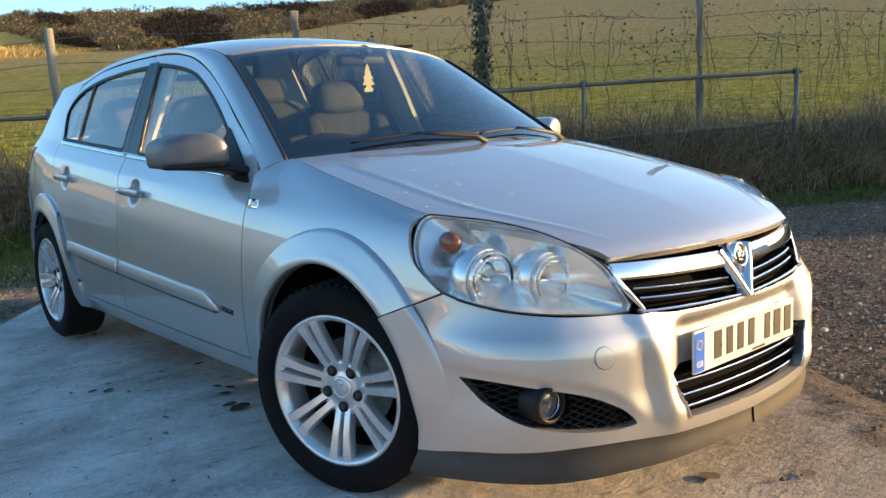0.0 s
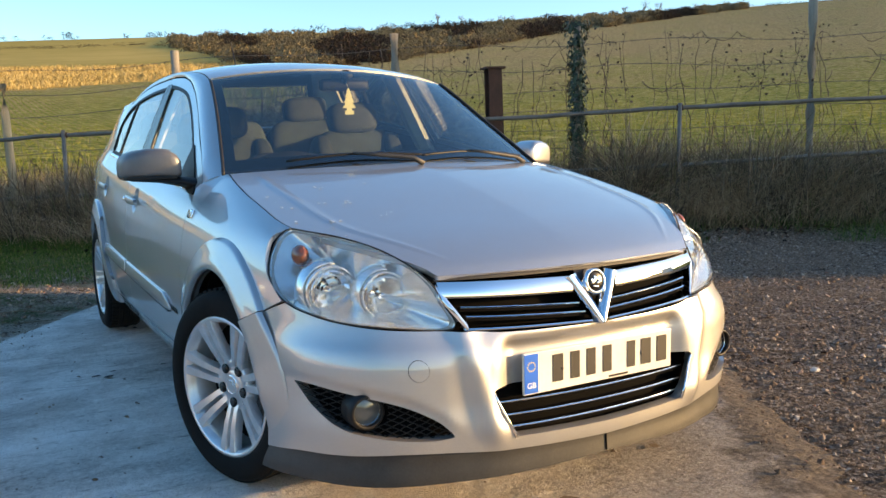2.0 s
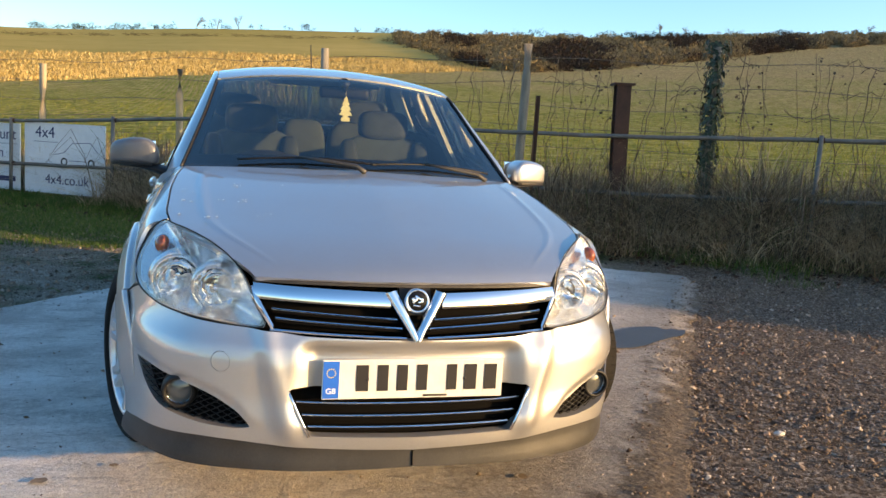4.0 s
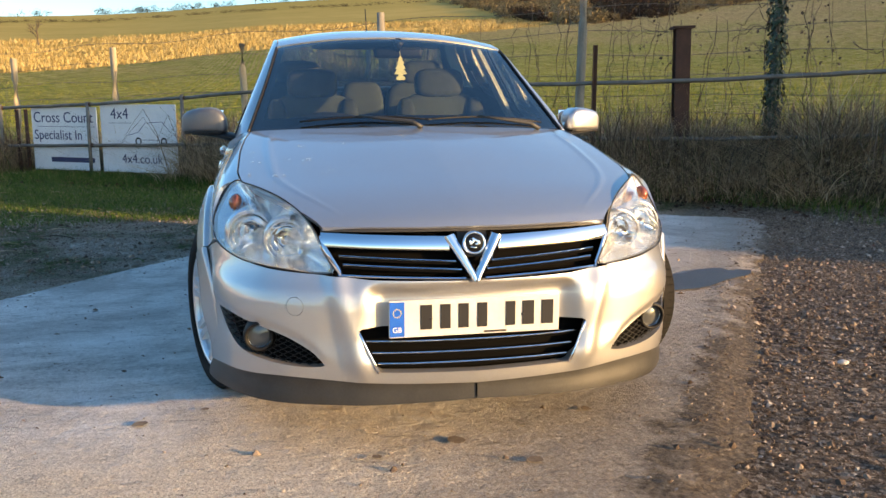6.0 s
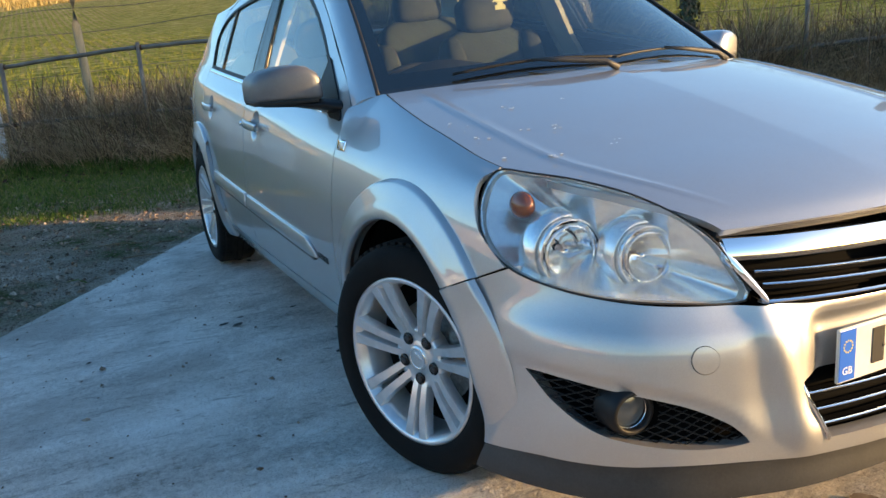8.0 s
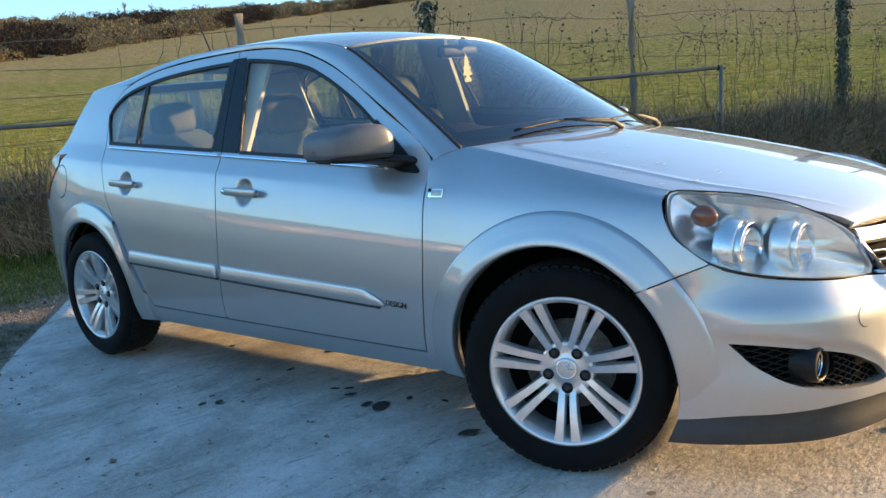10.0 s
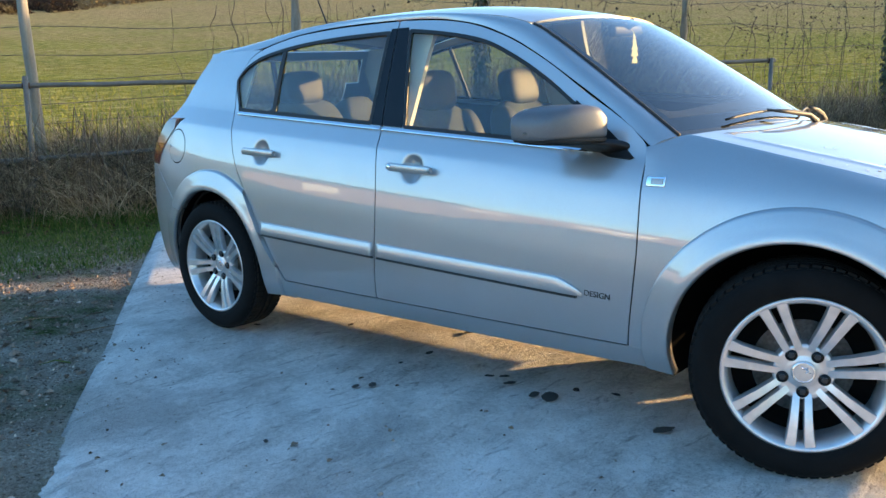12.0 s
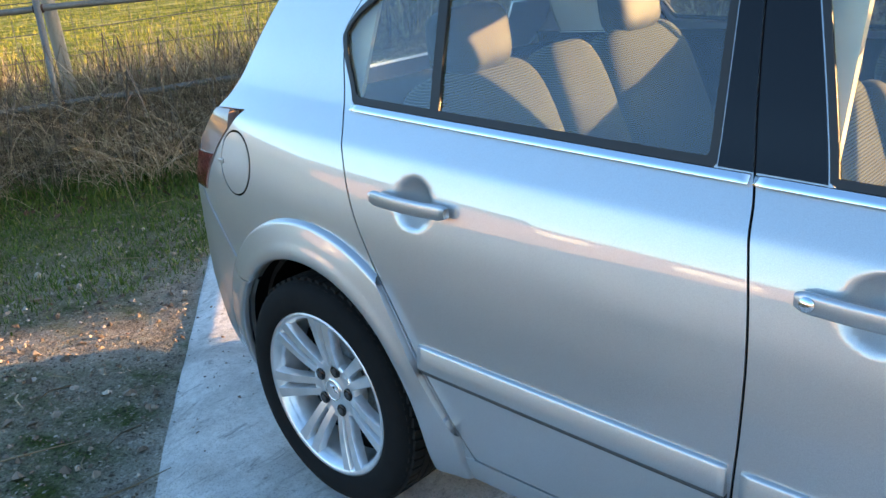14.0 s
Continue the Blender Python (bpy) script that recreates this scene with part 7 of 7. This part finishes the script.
def stones(name, places, label):
    verts, faces = [], []
    for p, r in places:
        k = len(verts)
        rot = Euler((random.gauss(0, 0.3), random.gauss(0, 0.3), random.uniform(0, 6.28))).to_matrix()
        sx, sy, sz = r * random.uniform(0.7, 1.5), r * random.uniform(0.6, 1.1), r * random.uniform(0.35, 0.7)
        for q in ((1, 0, 0.1), (0.4, 0.9, 0), (-0.7, 0.7, 0.1), (-1, -0.2, 0), (-0.3, -0.9, 0.1), (0.7, -0.7, 0), (0.1, 0.1, 1)):
            j = random.uniform(0.8, 1.2)
            verts.append(p + rot @ Vector((q[0] * sx * j, q[1] * sy * j, q[2] * sz * 1.6)))
        for i in range(6):
            faces.append((k + i, k + (i + 1) % 6, k + 6))
    ob = part(name, raw_mesh(name, verts, faces, False), STONE)
    return tagged(ob, label, "gravel", kind="stuff")


random.seed(41)
pl = []
for k in range(190000):
    x, y = random.uniform(-6.0, 4.5), random.uniform(-0.6, 9.5)
    p = 0.58 * x + 0.81 * y
    d = beyond(x, y)
    q = 0.81 * x - 0.58 * y
    edge = slab_edge(q, 1)
    if d > -0.5 or (p < edge - 0.25 and q > -5.7):
        continue
    if p < edge and random.random() > 0.22:
        continue
    if noise.noise(Vector((x * 1.2, y * 1.2, 0))) < random.uniform(-0.9, 0.2):
        continue
    r = min(0.017, 0.0045 * random.paretovariate(3.1))
    pl.append((Vector((x, y, (0.001 if p < edge else ground_z(x, y) + 0.003))), r))
stones("loose_gravel", pl, "loose wet gravel of mixed brown stones")
pl = []
for k in range(5200):
    q, p = random.uniform(-5, 6), random.uniform(-2.9, 1.2)
    if p > -2.45 and random.random() > 0.30:
        continue
    c = SLAB_U * q + SLAB_N * p
    if abs(c.y) < 0.9 and -3.2 < c.x < 0.4:
        continue
    pl.append((Vector((c.x, c.y, 0.0005 if p > -2.65 else -0.015)), min(0.016, 0.0035 * random.paretovariate(2.6))))
for k in range(40000):
    x, y = random.uniform(-6, 0), random.uniform(-6, 0.5)
    if 0.58 * x + 0.81 * y > -2.75 or beyond(x, y) > -0.6:
        continue
    pl.append((Vector((x, y, ground_z(x, y) + 0.004)), min(0.02, 0.0035 * random.paretovariate(2.4))))
stones("grit", pl, "fine grit scattered over concrete and mud")
chip = thing("broken_stone", "pale broken stone lying on the gravel", "stone")
bm = bmesh.new()
bmesh.ops.create_icosphere(bm, subdivisions=2, radius=0.022)
for v in bm.verts:
    v.co = Vector((0.27 + v.co.x * 0.8, 1.68 + v.co.y * 1.2, 0.01 + v.co.z * 0.4)) + v.co * 0.5 * noise.noise(v.co * 30)
part("stone", bm, mottled("pale_stone", (0.4, 0.37, 0.33), (0.55, 0.52, 0.48), 20, 120, 0.9, 0.003), chip, flat=True)

# oil spots and a damp patch on the concrete
OIL = material("oil_spot", (0.07, 0.064, 0.058), 0.85, spec=0.1)
STAIN = mottled("brown_stain", (0.16, 0.115, 0.08), (0.3, 0.23, 0.165), 8, 90, 0.9, 0.004, spec=0.05)
DAMP = mottled("damp_concrete", (0.05, 0.043, 0.038), (0.08, 0.07, 0.062), 3, 45, 0.4, 0.004)


def blot(x, y, rx, ry, ang, mat, name, z=0.006):
    bm = bmesh.new()
    n = 36
    ring = []
    for k in range(n):
        a = 2 * math.pi * k / n
        w = 1 + 0.28 * noise.noise(Vector((math.cos(a) * 1.5 + x * 9, math.sin(a) * 1.5 + y * 9, 0))) + 0.14 * noise.noise(Vector((math.cos(a) * 5 + x, math.sin(a) * 5 + y, 3)))
        px, py = rx * w * math.cos(a), ry * w * math.sin(a)
        ring.append(bm.verts.new((x + px * math.cos(ang) - py * math.sin(ang), y + px * math.sin(ang) + py * math.cos(ang), z)))
    bm.faces.new(ring)
    part(name, bm, mat, slab, flat=True)


OIL_SPOTS = [(-1.46, -0.98, 0.035), (-1.55, -0.72, 0.02), (-1.54, -0.55, 0.035), (-1.59, -0.2, 0.05), (-2.14, -0.43, 0.03), (-1.16, -0.64, 0.03), (-1.11, -0.61, 0.03), (-1.05, -0.66, 0.035), (-0.81, -0.58, 0.03), (-0.85, -0.7, 0.07), (-0.4, -0.74, 0.055), (-0.91, -0.71, 0.04), (-1.55, -0.95, 0.02), (-2.52, -0.69, 0.03), (-2.58, -0.73, 0.03), (-1.37, -1.56, 0.02), (-0.67, -0.54, 0.025), (0.3, -0.84, 0.03), (0.4, -1.04, 0.05), (0.92, 0.16, 0.05), (0.73, -0.04, 0.06), (0.55, 0.46, 0.04), (0.81, -0.3, 0.03), (0.35, -0.3, 0.025), (-1.5, -1.03, 0.03)]
for x, y, r in OIL_SPOTS:
    blot(x, y, r * (0.72 if x < 0.3 else 0.5), r * 0.42, x * 5, OIL if x < 0.3 else STAIN, "oil_spot", 0.0055 + 0.0003 * r)
blot(-1.38, 1.90, 0.50, 0.17, radians(118), DAMP, "damp_patch", 0.0065)

# ---- hedges, rough grass and trees on the hill ----
def on_hill(yaw, k):
    r = 9 + (CREST_R - 9) * k * k
    x, y = -r * math.sin(radians(yaw)), r * math.cos(radians(yaw))
    return Vector((x, y, ground_z(x, y)))


def shrubs(name, places, mat, label, category, leaves=90):
    """Bushes as loose clouds of small twig and leaf facets: each (place, width, height)."""
    verts, faces = [], []
    for c, w, h in places:
        lobes = [(random.gauss(0, 0.30), random.gauss(0, 0.30), random.uniform(0.0, 0.62), random.uniform(0.25, 0.45)) for _ in range(7)]
        for _ in range(leaves):
            lx, ly, lz, lr = random.choice(lobes)
            v = Vector((random.gauss(0, 1), random.gauss(0, 1), random.gauss(0, 1))).normalized() * lr * random.random() ** 0.4
            p = c + Vector(((lx + v.x) * w, (ly + v.y) * w, max(0.0, (lz + v.z * 0.8)) * h))
            a = Vector((random.gauss(0, 1), random.gauss(0, 1), random.gauss(0, 1.4))).normalized()
            b = a.orthogonal().normalized()
            q = 0.10 * h * random.uniform(0.5, 1.5)
            k = len(verts)
            verts += [p - a * q, p + b * q * 0.28, p + a * q, p - b * q * 0.28]
            faces.append((k, k + 1, k + 2, k + 3))
    ob = part(name, raw_mesh(name, verts, faces, False), mat)
    return tagged(ob, label, category, kind="stuff")


WOODS = plant_mat("bare_thicket", [(0.0, (0.025, 0.016, 0.013)), (0.5, (0.05, 0.032, 0.024)), (0.85, (0.08, 0.055, 0.035)), (1.0, (0.04, 0.045, 0.02))])
TAN = plant_mat("tan_thicket", [(0.0, (0.1, 0.075, 0.045)), (0.5, (0.19, 0.145, 0.085)), (1.0, (0.3, 0.235, 0.13))])
DARKGREEN = plant_mat("dark_evergreen", [(0.0, (0.012, 0.02, 0.008)), (0.6, (0.03, 0.045, 0.015)), (1.0, (0.07, 0.07, 0.025))])
wood_lo = curve_of((40, 0.985), (51, 0.90), (60, 0.79), (68, 0.72), (73, 0.76), (77, 0.88), (80, 0.95))
random.seed(51)
dark, tan = [], []
for k in range(1500):
    yaw = random.uniform(40, 78)
    lo = wood_lo(yaw)
    kk = random.uniform(lo, 0.99)
    h = random.uniform(2.2, 4.6) * (0.75 if kk > 0.95 else 1.0)
    place = (on_hill(yaw, kk), h * random.uniform(0.8, 1.6), h)
    is_tan = noise.noise(Vector((yaw * 0.22, kk * 9, 1))) > (0.10 if kk < 0.9 else -0.10) or yaw > 75
    (tan if is_tan else dark).append(place)
shrubs("hillside_thicket", dark, WOODS, "dark bare thicket on the hillside", "thicket", 240)
shrubs("tan_scrub", tan, TAN, "tan sunlit scrub on the hillside", "scrub", 240)
pl = []
for k in range(520):
    yaw = random.uniform(76, 112)
    kk = 0.935 + 0.012 * noise.noise(Vector((yaw * 0.3, 0, 0))) + random.gauss(0, 0.004)
    if noise.noise(Vector((yaw * 0.9, 2, 0))) < -0.25:
        continue
    h = random.uniform(0.4, 1.3)
    pl.append((on_hill(yaw, kk), h * random.uniform(1.4, 2.8), h))
for k in range(420):
    yaw = random.uniform(2, 52)
    h = random.uniform(0.8, 1.8)
    pl.append((on_hill(yaw, 0.992), h * 2.0, h))
shrubs("far_hedge", pl, WOODS, "low brown hedges between the far fields", "hedge", 50)
pl = []
for k in range(150):
    yaw = random.choice((random.uniform(76, 112), random.uniform(93, 101), random.uniform(58, 76)))
    h = random.uniform(1.0, 3.6)
    pl.append((on_hill(yaw, 0.998), h * random.uniform(0.8, 1.6), h))
shrubs("crest_bushes", pl, DARKGREEN, "dark green bushes along the hill's crest", "bushes", 80)
# rough golden grass of the bank, as tufts
pl = []
random.seed(61)
for k in range(42000):
    yaw = random.uniform(67, 112)
    lo, hi = gold_lo(yaw), gold_hi(yaw)
    kk = random.uniform(lo, hi)
    c = on_hill(yaw, kk)
    h = random.uniform(0.4, 1.0) * (0.6 + 0.8 * (0.5 + noise.noise(c * 0.06)))
    pl.append((c - Vector((0, 0, 0.1)), h, random.uniform(0.03, 0.11), Vector((random.gauss(0, 0.4), random.gauss(0, 0.4), 0)) * h))
GOLDBLADE = plant_mat("golden_tussock", [(0.0, (0.2, 0.14, 0.055)), (0.5, (0.37, 0.275, 0.11)), (1.0, (0.52, 0.41, 0.2))])
blades("golden_tussocks", pl, GOLDBLADE, "rough golden grass on the bank", "grass", 2)

# young crop in drills on the near field
pl = []
random.seed(71)
for k in range(150000):
    r = 12 + (120 if k % 2 else 60) * random.random() ** 1.6
    yaw = random.uniform(2, 116)
    x, y = -r * math.sin(radians(yaw)), r * math.cos(radians(yaw))
    d = beyond(x, y)
    if d < 3.5 or noise.noise(Vector((x * 0.06, y * 0.06, 0))) < random.uniform(-0.7, 0.3):
        continue
    y = round(y / 0.6) * 0.6 + random.gauss(0, 0.14)
    h = random.uniform(0.06, 0.14)
    pl.append((Vector((x, y, ground_z(x, y))), h, random.uniform(0.004, 0.010) * (1 + r / 50), Vector((random.gauss(0, 0.4), random.gauss(0, 0.4), 0)) * h))
CROP = plant_mat("young_crop", [(0.0, (0.12, 0.15, 0.025)), (0.5, (0.24, 0.26, 0.045)), (1.0, (0.38, 0.32, 0.085))], 0.35)
blades("field_shoots", pl, CROP, "young green crop in thin rows", "crop", 2)

BARK = mottled("bare_bark", (0.06, 0.045, 0.032), (0.13, 0.1, 0.07), 1.5, 12, 0.95, 0.01)


def bare_tree(yaw, k, height, seed, leaf=None):
    """A leafless tree: trunk, limbs and a crown of fine twigs."""
    rnd = random.Random(seed)
    base = on_hill(yaw, k)
    tree = thing("bare_tree", "leafless tree standing on the hill's crest", "tree", "crest trees")
    trunk, twigs = bmesh.new(), bmesh.new()

    def grow(p, d, length, r, depth):
        mid = p + d * length * 0.5 + Vector((rnd.gauss(0, 1), rnd.gauss(0, 1), rnd.gauss(0, 1))) * length * 0.06
        end = p + d * length
        tube(trunk if depth < 3 else twigs, [p, mid, end], [r, r * 0.8, r * 0.6], 4 if depth > 1 else 6, False)
        if depth >= 5:
            return
        for _ in range(3 if depth < 4 else 2):
            q = (d + Vector((rnd.gauss(0, 0.55), rnd.gauss(0, 0.55), rnd.gauss(0.12, 0.35)))).normalized()
            grow(p + d * length * rnd.uniform(0.55, 1.0), q, length * rnd.uniform(0.55, 0.8), r * 0.58, depth + 1)
    grow(base - Vector((0, 0, 0.3)), Vector((rnd.gauss(0, 0.06), rnd.gauss(0, 0.06), 1)).normalized(), height * 0.32, height * 0.028, 0)
    part("trunk", trunk, BARK, tree)
    part("crown", twigs, BARK, tree, "fine bare twigs")


for i, (yaw, k, h) in enumerate(((91.3, 0.99, 8.5), (90.0, 0.985, 7.0), (88.7, 0.99, 8.0), (60.3, 0.985, 8.0), (58.6, 0.985, 6.5), (56.0, 0.985, 5.0), (47.6, 0.985, 7.0), (46.4, 0.99, 7.5), (45.5, 0.99, 7.0), (43.2, 0.99, 5.0), (104.8, 0.72, 7.5))):
    bare_tree(yaw, k, h, 100 + i)
